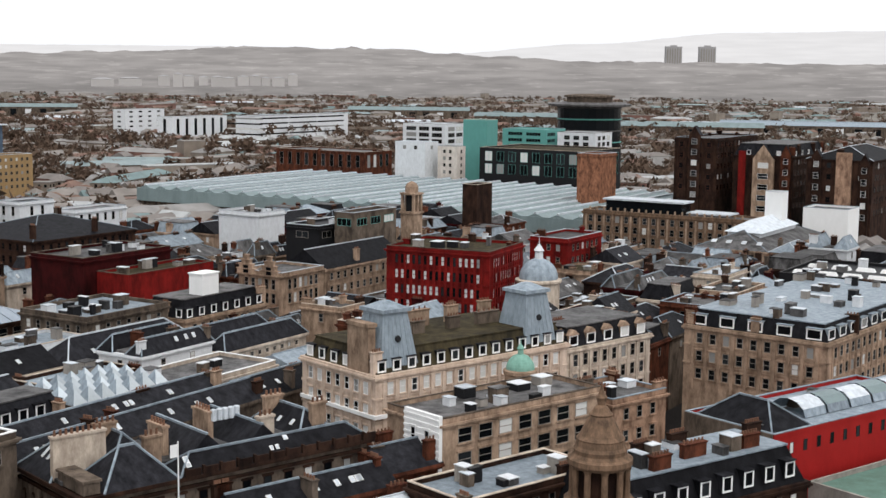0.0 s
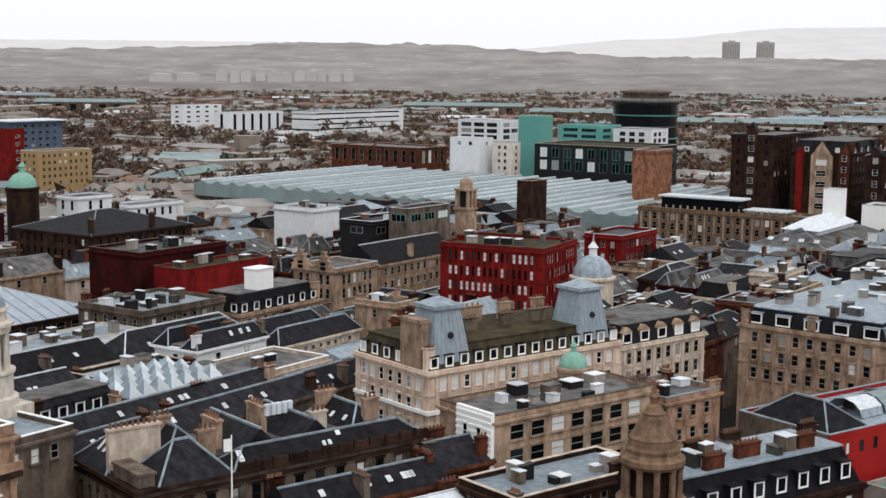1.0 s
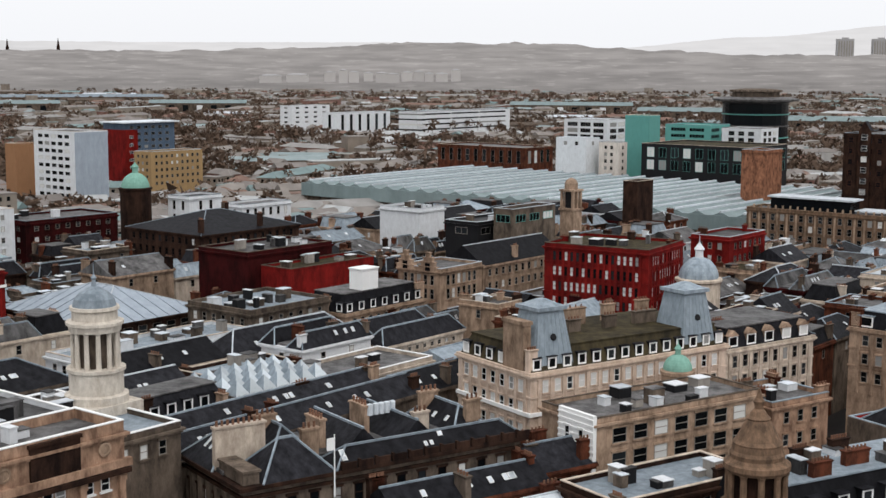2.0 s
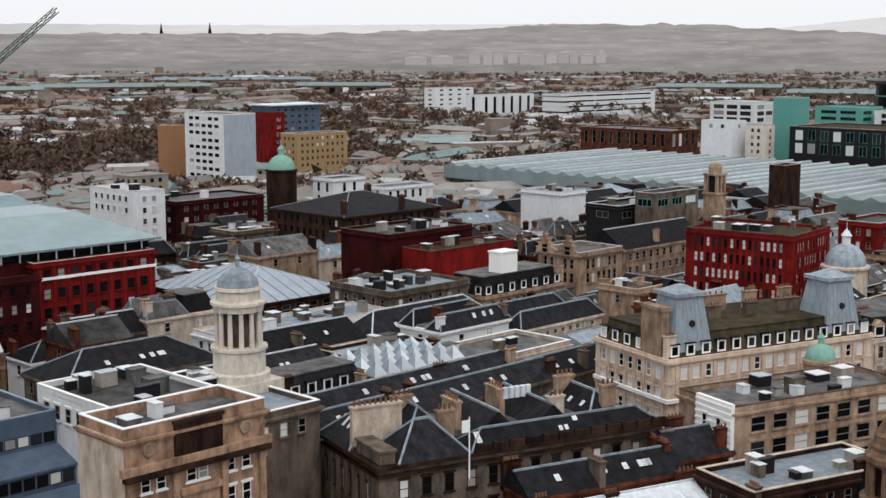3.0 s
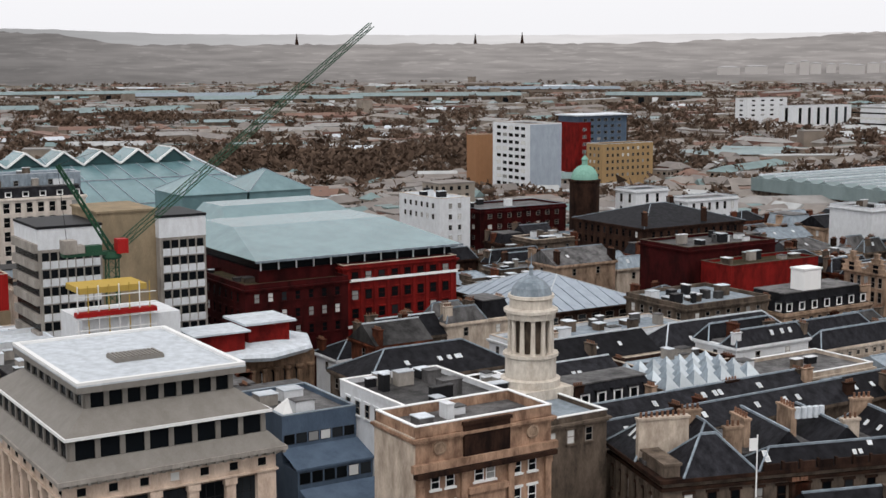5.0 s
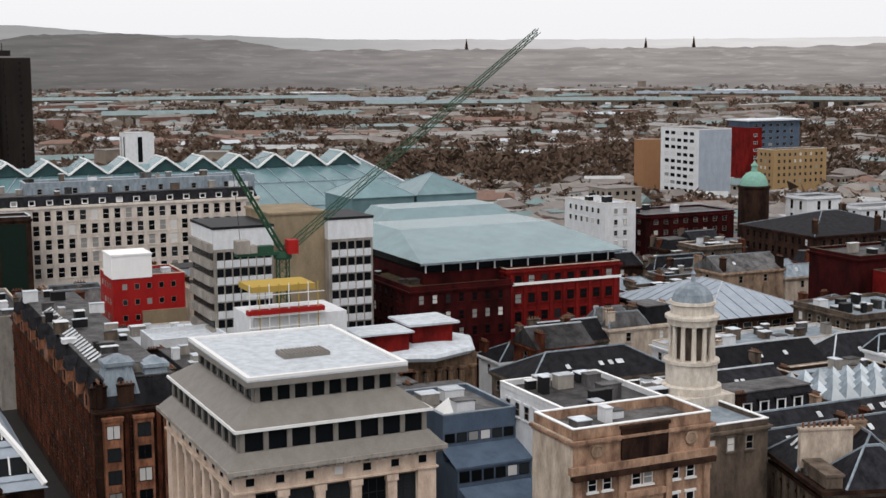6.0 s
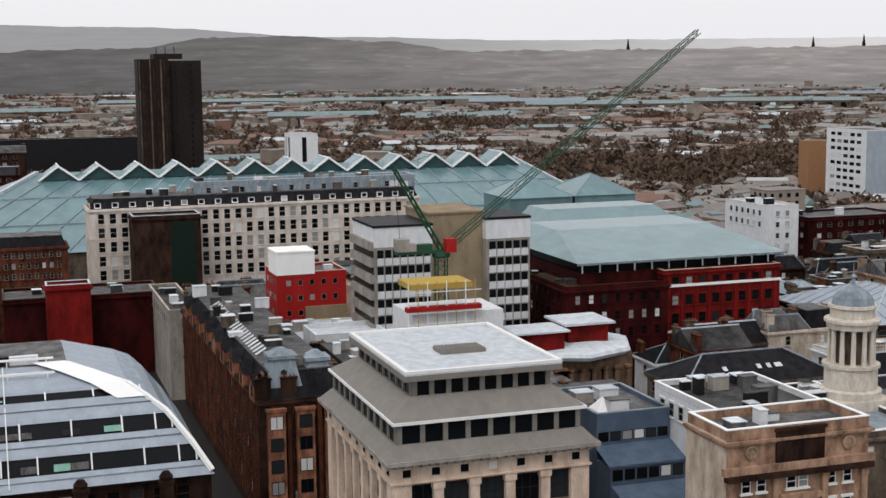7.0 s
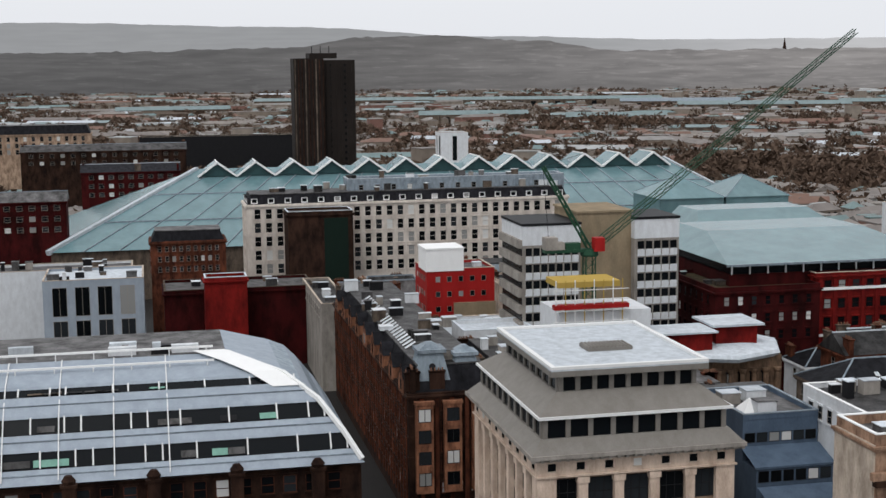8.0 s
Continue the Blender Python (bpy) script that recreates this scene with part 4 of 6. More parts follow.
flank.box(-0.6, -0.004, -0.3, 7.4, 0, 27.2)
wall_ = part("white_flank", flank, PAINTWHITE, wf, "white glazed tile flank wall")
for k in range(12):
    q = Shape()
    q.box(-0.72, -0.6, -0.35, 7.45, 26.4 - k * 0.9, 26.7 - k * 0.9)
    part("tile_course", q, PAINTWHITE, wall_)
for k in range(2):
    for z in (22.6, 18.4):
        o = new("window", window_mesh(1.0, 2.2, "sash", TRIM))
        o.parent = wf
        o.matrix_basis = pose(-0.74, 2.2 + k * 3, z, 0, 0, -90)
block("flat_roof_store", "flat grey roofed store with white upstands", 140.0, 84.0, 25.0, 11.0, 21.5, SOOT, "flat", LEAD, rows=2, seed=20, clutter=7, chimneys=2, coping=PALE, turn=-17)
# middle distance
# white panes here paint the sky mirrored in the office windows
block("red_office", "red brick office with white framed windows", 270.4, 156.3, 22.0, 26.5, 33, BRICK, "flat", MOSS, frame_mat=DARKBRICK, style="blind", rows=5, bay=1.5, win=(0.95, 2.2), seed=21, chimneys=3, clutter=6, bands=3, turn=8, piers=BRICK)
bw = block("brick_warehouse", "dark red brick warehouse with blind walls", 228.0, 244.0, 30.0, 18.0, 29, DARKBRICK, "flat", FELT, rows=0, seed=22, clutter=9)
block("brick_warehouse", "lower red brick warehouse with sagging white gutter", 232.0, 233.0, 30.0, 10.5, 25.5, BRICK, "flat", MOSS, rows=0, seed=122, clutter=6, cornice=False)
sb = block("stone_bank", "stone building with slate mansard and white roof house", 222.1, 206.0, 28.0, 13.0, 19.5, SAND, "mansard", SLATE, rh=4.2, rows=2, bay=2.7, seed=23, dormers=7, chimneys=2)
wb = Shape()
wb.box(8.0, 13.5, 2.0, 6.0, 20, 28.6), wb.box(7.8, 13.7, 1.8, 6.2, 28.6, 28.9)
part("roof_house", wb, PAINTWHITE, sb, "white cubic roof house")
block("gabled_hall", "sandstone hall with black pitched roof", 284.0, 214.0, 36.0, 13.0, 23, SAND, "gable", SLATE, rh=4.8, rows=2, bay=3.0, seed=24, chimneys=1)
gh = block("gabled_hall", "carved sandstone hall with arcaded front and gables", 266.0, 214.0, 17.5, 14.0, 23.5, SAND, "flat", FELT, rows=2, bay=2.2, win=(1.2, 2.6), seed=124, chimneys=0)
for i in range(2):
    q = Shape()
    y = 4.0 + i * 7.5
    for w, z0, z1 in ((2.9, 23.0, 24.6), (2.2, 24.6, 25.8), (1.4, 25.8, 26.9), (0.6, 26.9, 28.2)):
        q.box(-0.2, 0.7, y - w, y + w, z0, z1), q.box(-0.35, 0.85, y - w - 0.15, y + w + 0.15, z1 - 0.22, z1 + 0.004)
    q.box(-0.26, -0.19, y - 0.8, y + 0.8, 23.4, 25.4, 1)
    part("stone_gable", q, [SAND, DARKGLASS], gh, "carved stone gable")
block("stone_hall", "pale stone hall with slate hip roof", 201.0, 176.0, 26.0, 14.0, 19.5, PALE, "ranges", rh=3.2, rows=2, seed=25, bay=2.4, win=(0.9, 0.9))
block("portico_house", "pale stone portico house with pediment", 203.0, 157.0, 20.0, 17.0, 17.0, PALE, "gable", LEAD, rh=3.0, rows=2, seed=131)
block("stage_house", "long hall with black ribbed roof", 176.0, 193.0, 38.0, 12.0, 17.5, PALE, "hip", SLATE, rh=5.5, rows=1, seed=26, chimneys=0, lights=5)
block("stage_house", "hall with slate roof and brick end chimney", 150.0, 193.0, 24.0, 11.0, 19.5, PALE, "gable", SLATE, rh=3.6, rows=1, seed=126, chimneys=2, lights=4)
block("lead_roofed_office", "flat offices with pale blue-grey membrane roofs", 152.0, 207.0, 42.0, 12.0, 20.0, WHITE, "flat", LEAD, rows=1, seed=127, clutter=12)
block("lead_roofed_office", "flat offices with strip roof lights", 196.0, 209.0, 24.0, 20.0, 23.0, GREYSTONE, "flat", LEAD, rows=1, seed=128, clutter=12)
block("slate_hall", "long slate hall with lead gutters", 112.0, 176.0, 40.0, 11.0, 20.0, GREYSTONE, "gable", SLATE, rh=3.4, rows=1, seed=129, lights=4)
block("flat_gallery", "gallery with pale framed flat roof light", 171.0, 160.0, 26.0, 14.0, 20.0, PALE, "flat", FELT, rows=1, seed=130, clutter=3, coping=PAINTWHITE)
block("glazed_market", "market hall with pale glazed roof", 178.0, 236.0, 30.0, 38.0, 19.5, SOOT, "hip", WHITEMETAL, rh=5.5, rows=1, seed=27, bay=4, win=(2.4, 2.4))
gm = bpy.data.objects["glazed_market"]
for i in range(12):
    y = 1.5 + i * 3.1
    k = min(15.0, y, 38.0 - y)
    q = Shape()
    q.bar((-0.4, y, 19.7), (k, y, 19.7 + 5.5 * k / 15.2), 0.16)
    part("glazing_bar", q, LEAD, gm)
for i in range(9):
    x = 2.0 + i * 3.25
    k = min(x, 30.0 - x)
    q = Shape()
    q.bar((x, -0.4, 19.7), (x, k, 19.7 + 5.5 * k / 15.2), 0.16)
    part("glazing_bar", q, LEAD, gm)
block("slate_court", "stone house with slate hips and glazed monitor", 108.0, 190.0, 30.0, 14.0, 22, GREYSTONE, "hip", rh=4.0, rows=2, seed=28, lights=5)
rd = block("red_department_store", "big red brick block with pale stone bands", 131.5, 243.0, 28.0, 22.0, 33, BRICK, "flat", TEAL, rows=6, bay=3.2, win=(1.6, 2.1), storey=3.9, seed=29, frame_mat=DARKBRICK, parapet=0.4, flank_rows=0, piers=BRICK)
for z in (29.8, 20.0):
    q = Shape()
    q.box(-0.2, 28.2, -0.3, -0.004, z, z + 0.55)
    part("stone_band", q, PAINTWHITE, rd, "pale stone band")
def sloped_glass(u, v, du, dv, z0, z1, mat=TEAL):
    ob = thing("glazed_roof", "sloping teal glazed roof on dark columns", "roof", u, v)
    TAKEN.append((u, v, du, dv))
    s = Shape()
    s.box(0.5, du - 0.5, 0.8, dv, 0, z0 - 2.2)
    part("wall", s, DARKBRICK, ob)
    s = Shape()
    s.box(1.0, du - 1.0, 1.4, dv - 1, z0 - 2.2, z0 - 0.2)
    part("glazing", s, DARKGLASS, ob, "dark clerestory glazing")
    for i in range(int(du / 4)):
        p = Shape()
        p.bar((1 + i * 4.0, 0.9, z0 - 2.2), (1 + i * 4.0, 0.9, z0), 0.25)
        part("post", p, TRIM, ob)
    s = Shape()
    s.frustum(-0.6, du + 0.6, -0.6, dv, z0, 6.0, du - 4.0, dv * 0.6, dv, z1)
    part("roof", s, mat, ob)
    s = Shape()
    s.box(-0.8, du + 0.8, -0.9, -0.6, z0 - 0.35, z0 + 0.1)
    part("gutter", s, LEAD, ob)
    return ob
sloped_glass(113.0, 244.6, 48.0, 43.0, 35.7, 39.5)
sloped_glass(126.0, 289.0, 40.0, 30.0, 34.0, 40.0)
block("dark_brick_block", "dark red brick block with stepped parapet", 108.0, 240.0, 23.0, 25.0, 31.0, DARKBRICK, "flat", MOSS, rows=3, coping=DARKBRICK, seed=30, clutter=8, frame_mat=DARKBRICK)
block("red_cream_building", "red and cream building with white top storey", 61.0, 300.5, 16.6, 14.0, 28, REDPAINT, "flat", FELT, rows=4, bay=2.8, win=(1.1, 1.3), style="slim", seed=31, clutter=3, cornice=False)
rc = bpy.data.objects["red_cream_building"]
q = Shape()
q.box(-0.2, 9.0, -0.2, 9.0, 28.2, 33.4), q.box(-0.35, 9.15, -0.35, 9.15, 33.4, 33.8)
part("top_storey", q, PAINTWHITE, rc, "white boxed top storey")
q = Shape()
q.box(6.5, 16.7, -0.5, -0.004, 0, 20.5)
part("cream_front", q, BUFF, rc, "cream rendered lower front")
block("low_white_store", "low white store with pale flat roof", 57.0, 262.0, 20.0, 30.0, 18, WHITE, "flat", PALEFELT, rows=0, seed=231, clutter=6, cornice=False)
block("white_offices", "white modern offices with tall glazed bays", -30.0, 340.0, 25.0, 22.0, 23, WHITEMETAL, "flat", PALEFELT, rows=2, bay=5.6, win=(3.6, 7.4), storey=8.6, style="strip", seed=32, clutter=10, cornice=False)
block("brick_store", "plain red brick store", 0.0, 335.0, 38.0, 18.0, 20, DARKBRICK, "flat", FELT, rows=0, seed=33, clutter=6)
block("brick_stair", "bright red brick stair block", 10.0, 328.0, 10.5, 7.0, 24, BRICK, "flat", FELT, rows=0, seed=34)
block("slab_hotel", "long pale stone hotel with rows of dark windows", 25.0, 390.0, 99.0, 16.0, 36.2, CREAM, "mansard", SLATE, rh=3.0, dormers=20, dormer_size=(1.7, 1.6), rows=5, bay=3.3, win=(1.9, 3.0), storey=4.1, seed=35, clutter=22, bands=2, frame_mat=CREAM, piers=CREAM)
block("hotel_attic", "set-back white attic storey of the hotel", 56.0, 394.0, 68.0, 10.0, 42.2, LEAD, "flat", PALEFELT, rows=1, bay=5, win=(1.4, 1.6), seed=135, cornice=False, clutter=9)
bs = block("brown_store", "dark brown blind extension with green panel", 36.0, 378.0, 19.0, 11.0, 34.5, SOOT, "flat", FELT, rows=0, seed=36, frame_mat=BLACK)
q = Shape()
q.box(10.5, 17.5, -0.15, -0.004, 12, 33.2)
part("green_panel", q, material("dark_green_panel", (0.012, 0.024, 0.018), vary=0.2), bs, "dark green blank panel")
block("white_terrace", "white rendered flats with square windows", 236.0, 372.0, 12.0, 26.0, 29.5, WHITE, "flat", PALEFELT, rows=5, flank_rows=2, bay=3.6, win=(1.3, 1.7), seed=37, clutter=4, cornice=False)
block("brick_flats", "red brick flats with white window bays", 252.0, 372.0, 36.0, 20.0, 25, DARKBRICK, "flat", FELT, rows=5, bay=4.0, win=(1.6, 1.6), seed=38, clutter=4)
block("brownstone_hall", "soot-dark brownstone hall below green dome", 262.0, 300.0, 40.0, 34.0, 26, SOOT, "hip", rh=5.0, rows=3, seed=39, chimneys=4, frame_mat=SOOT)
block("white_house", "white corner house with arched windows", 333.0, 387.8, 16.0, 12.0, 26, WHITE, "flat", BLACK, rows=2, bay=5, win=(1.4, 3.4), storey=5, seed=40)
block("white_house", "white corner house beside dark tower", 352.0, 380.0, 26.0, 12.0, 22, WHITE, "flat", FELT, rows=2, bay=4, win=(1.4, 3.0), storey=5, seed=41)
wt = block("white_tower_block", "white tower block with slotted grey windows", 403.0, 553.0, 20.0, 33.0, 42, WHITE, "flat", FELT, rows=0, flank_rows=9, bay=5.4, win=(3.6, 1.7), seed=42, style="slim", cornice=False)
end = Shape()
end.box(0.3, 19.7, -0.3, -0.004, 0, 42.2)
part("end_wall", end, WHITEMETAL, wt, "plain blue-grey end wall")
block("orange_flats", "orange rendered flats with teal corner", 405.0, 605.0, 15.0, 9.0, 34, ORANGE, "flat", FELT, rows=0, seed=43, cornice=False)
block("red_grey_flats", "red and grey flats with oversailing roof", 479.0, 612.0, 36.0, 18.0, 42, BLUECLAD, "flat", PALEFELT, rows=6, bay=5, win=(2.5, 1.6), seed=44, cornice=False, flank_rows=0)
rg = bpy.data.objects["red_grey_flats"]
q = Shape()
q.box(0.0, 9.0, -0.8, -0.004, 0, 39), q.box(-0.8, -0.004, -0.8, 18, 0, 39)
part("brick_bay", q, BRICK, rg, "red brick corner bay")
q = Shape()
q.box(-2.0, 38.0, -2.2, 19, 42.6, 43.3)
part("oversailing_roof", q, PALEFELT, rg, "thin pale oversailing roof")
for k in range(8):
    o = new("window", window_mesh(2.5, 1.6, "strip", TRIM))
    o.parent = rg
    o.matrix_basis = pose(4.5, -0.82, 34 - k * 4.2)
block("yellow_flats", "yellow brick flats with square windows", 470.0, 578.0, 36.0, 14.0, 28, YELLOW, "flat", FELT, rows=5, bay=3.6, win=(1.5, 1.7), seed=45, cornice=False)
block("dark_tower_house", "black clad plant tower", 421.0, 249.0, 11.0, 6.0, 34, SOOT, "flat", BLACK, rows=0, seed=46, cornice=False)
block("red_gable_house", "red brick house with white flank windows", 341.0, 171.8, 22.0, 12.0, 28, BRICK, "flat", FELT, rows=3, seed=47, chimneys=2)
block("black_roof_offices", "grey office with black roof box", 316.8, 241.0, 26.0, 12.0, 29, BLACK, "flat", BLACK, rows=1, bay=6, win=(4.5, 2.0), style="strip", seed=48, clutter=5)
block("hipped_hall", "stone hall with pale hipped roof", 412.0, 138.0, 60.0, 24.0, 20, SAND, "hip", FELT, rh=5.0, rows=1, bay=6.0, win=(3.6, 3.6), seed=49)
hh = bpy.data.objects["hipped_hall"]
q = Shape()
q.box(12, 48, 6.5, 17.5, 22.4, 24.4)
part("lantern_wall", q, WHITE, hh, "white lantern wall")
q = Shape()
hip_roof(q, 11, 49, 5.5, 18.5, 24.4, 3.6, True)
part("lantern_roof", q, PALEFELT, hh, "pale glazed lantern roof")
for k in range(4):
    skylight(hh, 3.2, 4.0 + k * 5, 21.7, 1.6, 1.8, 25, -90)
bl = block("black_roofed_store", "low black-clad store with white roof lights", 320.0, 78.0, 30.0, 26.0, 27.0, BLACK, "flat", BLACK, rows=0, seed=171, clutter=5, cornice=False, coping=FELT)
for k in range(4):
    for i in range(2):
        q = Shape()
        q.frustum(-2.4, 2.4, -0.8, 0.8, 0, -2.0, 2.0, -0.4, 0.4, 0.9)
        part("roof_light", q, PAINTWHITE, bl, "white raised roof light").matrix_basis = pose(6 + i * 12, 4 + k * 6, 27.1, 0, 0, 90)
block("poster_block", "narrow stair block with a tall white poster wall", 451.0, 146.5, 6.0, 6.0, 35.0, PAINTWHITE, "flat", FELT, rows=0, seed=172, cornice=False)
block("brown_hotel", "tall dark brownstone hotel with white windows", 560.0, 212.0, 52.0, 19.0, 47.0, SOOT, "flat", FELT, rows=5, bay=4.2, win=(2.0, 2.2), storey=4.6, seed=50, chimneys=6, frame_mat=RUST, piers=SOOT)
block("brown_hotel", "dark stone hotel wing with dormers", 560.0, 178.0, 44.0, 26.0, 41, SOOT, "mansard", SLATE, rh=5.0, rows=5, bay=4.2, win=(1.8, 2.2), storey=4.6, seed=51, chimneys=8, dormers=5, frame_mat=RUST)
block("brown_hotel", "brown stone hotel corner with gables", 540.0, 140.0, 51.0, 26.0, 42, SOOT, "hip", SLATE, rh=5.0, rows=5, bay=4.2, win=(1.8, 2.2), storey=4.6, seed=151, chimneys=8, frame_mat=SOOT)
hotel = [o for o in bpy.data.objects if o.name.startswith("brown_hotel") and not o.parent]
def wing(owner, y0, y1, z0, z1, out, mat, label, gable=0.0, rows=0):
    """A projecting bay on the hotel's street side."""
    q = Shape()
    q.box(-out, -0.004, y0, y1, z0, z1)
    if gable:
        q.poly([(-out, y1, z1), (-out, y0, z1), (-out, (y0 + y1) / 2, z1 + gable)]), q.poly([(2, y0, z1), (2, y1, z1), (2, (y0 + y1) / 2, z1 + gable)])
        q.poly([(-out, y0, z1), (2, y0, z1), (2, (y0 + y1) / 2, z1 + gable), (-out, (y0 + y1) / 2, z1 + gable)], 1), q.poly([(2, y1, z1), (-out, y1, z1), (-out, (y0 + y1) / 2, z1 + gable), (2, (y0 + y1) / 2, z1 + gable)], 1)
    b = part("bay", q, [mat, SLATE], owner, label)
    for r in range(rows):
        o = new("window", window_mesh((y1 - y0) * 0.5, 2.4, "sash", TRIM, mat))
        o.parent = b
        o.matrix_basis = pose(-out, (y0 + y1) / 2, z1 - 4 - r * 4.6, 0, 0, -90)
wing(hotel[0], 7, 12, 8, 49, 1.2, SOOT, "dark stone turret bay", 4, 6)
wing(hotel[1], 20.5, 23.5, 8, 43, 0.8, BRICK, "red brick strip bay", 0, 0)
wing(hotel[1], 8, 17, 8, 40, 1.4, SAND, "blond stone gabled bay", 6, 5)
wing(hotel[1], 1, 5, 8, 42, 1.0, RUST, "brown stone gabled bay", 4, 5)
wing(hotel[2], 20, 24, 8, 43, 1.2, SOOT, "dark bay with white oriels", 3, 6)
wing(hotel[2], 8, 14, 8, 45, 1.6, REDSAND, "tan stone stair bay", 0, 0)
wing(hotel[2], 1, 5, 8, 41, 1.0, SOOT, "dark gabled bay", 4, 5)
block("white_shed", "white walled shed below the hotel", 476.0, 131.0, 14.0, 16.0, 28, PAINTWHITE, "flat", FELT, rows=0, seed=152, cornice=False)
block("brick_tower", "plain orange-brown brick stair tower", 529.7, 252.1, 16.0, 11.0, 40, ROSE, "flat", FELT, rows=0, seed=52)
block("station_front", "sandstone station front with long balustrade", 456.7, 160.0, 14.0, 64.0, 24, TURRET, "flat", FELT, rows=4, bay=3.6, win=(1.6, 2.4), seed=53, bands=2, piers=SAND, coping=SAND)
sf = bpy.data.objects["station_front"]
q = Shape()
q.box(3, 11, 26, 56, 24.3, 28.6)
part("roof_pavilion", q, DARKGLASS, sf, "dark glazed roof pavilion")
q = Shape()
q.box(2, 12, 25, 57, 28.6, 29.2), q.box(2, 12, 8, 24, 25.4, 25.9)
part("pavilion_roof", q, PALEFELT, sf, "thin pale pavilion roof")
for k in range(22):
    q = Shape()
    q.box(-0.3, 0.3, 2.0 + k * 2.8, 2.5 + k * 2.8, 24.85, 26.0)
    part("baluster", q, SAND, sf)
block("teal_offices", "white and teal stepped offices", 679.0, 423.4, 22.0, 30.0, 43.7, WHITE, "flat", PALEFELT, rows=3, bay=9, win=(7.0, 2.4), style="strip", seed=54, cornice=False)
block("teal_offices", "teal clad office tower", 639.5, 372.4, 11.5, 15.0, 48.5, TEALWALL, "flat", PALEFELT, rows=0, seed=55, cornice=False)
block("white_offices_far", "white cubic offices over the station", 605.2, 390.0, 13.0, 19.0, 37.0, WHITE, "flat", PALEFELT, rows=1, bay=7, win=(2.0, 2.0), seed=155, cornice=False)
block("cream_offices", "cream offices with square windows", 609.8, 373.0, 8.5, 12.0, 35.3, CREAM, "flat", FELT, rows=6, bay=3.6, win=(1.6, 1.8), seed=156, cornice=False)
block("teal_offices", "low teal offices with long windows", 699.3, 367.6, 24.0, 29.0, 41.6, TEALWALL, "flat", TEALWALL, rows=3, bay=12, win=(9.5, 2.0), style="strip", seed=157, cornice=False, frame_mat=TEALWALL)
block("white_offices_far", "white offices beside teal block", 702.6, 338.0, 22.0, 24.0, 40.5, WHITE, "flat", FELT, rows=3, bay=6, win=(3.6, 2.4), seed=158, cornice=False)
block("dark_offices", "dark framed offices above the station roof", 616.1, 303.0, 45.0, 60.0, 35.2, BLACK, "flat", MOSS, rows=2, bay=7, win=(4.2, 5.0), storey=6.5, style="strip", seed=56, frame_mat=TEALWALL, cornice=False)
block("brick_arcade", "long brick range with arcaded bays", 619.7, 440.0, 28.0, 62.0, 29.2, RUST, "flat", FELT, rows=1, bay=6, win=(2.6, 7.0), storey=8, seed=57, chimneys=3)
def drum_offices():
    """Round dark-glazed offices: glass tiers between pale floor rings under a wide roof disc."""
    ob = thing("dark_drum_offices", "round dark glazed offices with oversailing roof disc", "offices", 924.0, 450.0)
    TAKEN.append((898, 424, 52, 52))
    for k in range(5):
        g = Shape()
        g.lathe(0, 0, [(23.6, 8 + k * 8.4), (23.6, 15.6 + k * 8.4)], 28)
        part("glazing", g, DARKGLASS, ob, "dark glass storey")
        f = Shape()
        f.lathe(0, 0, [(23.7, 15.6 + k * 8.4), (24.3, 15.7 + k * 8.4), (24.3, 16.4 + k * 8.4), (23.6, 16.5 + k * 8.4)], 28)
        part("floor_ring", f, TEALWALL if k % 2 else FELT, ob, "grey floor ring")
    b = Shape()
    b.lathe(0, 0, [(25, 0), (25, 8)], 28)
    part("base", b, CONCRETE, ob)
    r = Shape()
    r.lathe(0, 0, [(24, 50), (31, 51), (31.3, 52.2), (26, 53.4), (18, 53.6)], 32)
    part("roof_disc", r, FELT, ob, "wide grey roof disc")
    d = Shape()
    d.lathe(0, 0, [(17, 53.4), (17, 57), (19, 57.3), (19, 58.6), (12, 59.4), (8, 59.6)], 24)
    part("roof_drum", d, GREYSTONE, ob, "grey roof drum")
drum_offices()
block("cyan_kiosk", "small cyan panelled building", 612.0, 291.0, 3.5, 9.5, 26.8, material("cyan_panels", (0.07, 0.33, 0.42), vary=0.15), "flat", FELT, rows=0, seed=159, cornice=False)
block("brick_terrace", "red brick terrace with pale windows", -92.0, 455.0, 62.0, 12.0, 33.0, DARKBRICK, "gable", FELT, rh=3.0, rows=3, bay=4.0, win=(2.0, 1.8), seed=162, chimneys=4)
block("brick_terrace", "red brick terrace with slate roof", -30.0, 566.0, 40.0, 14.0, 34.0, DARKBRICK, "gable", SLATE, rh=3.0, rows=3, bay=4.0, win=(2.0, 1.8), seed=163, chimneys=3)
block("beige_hall", "beige stone civic hall with attic roof", -110.0, 783.0, 76.0, 20.0, 40.0, SAND, "mansard", SLATE, rh=5, rows=3, bay=4.5, win=(1.8, 2.6), seed=164)
block("dark_terrace", "long dark flat-roofed terrace", -8.0, 886.0, 100.0, 16.0, 31.5, BLACK, "flat", FELT, rows=0, seed=165, cornice=False)
block("brick_terrace", "dark brick terrace row", -64.0, 684.0, 80.0, 14.0, 36.0, SOOT, "gable", FELT, rh=3.0, rows=2, bay=5.0, win=(2.0, 1.8), seed=166, chimneys=5)
block("brown_office", "brown stone office with rows of small windows", -3.0, 376.0, 21.0, 13.0, 28.0, RUST, "mansard", SLATE, rh=3.0, rows=3, bay=2.0, win=(1.0, 1.6), storey=2.9, seed=167)
block("white_low_store", "white low store with stacked roof plant", -58.0, 366.0, 50.0, 14.0, 22.0, WHITE, "flat", FELT, rows=0, seed=168, clutter=12, cornice=False)
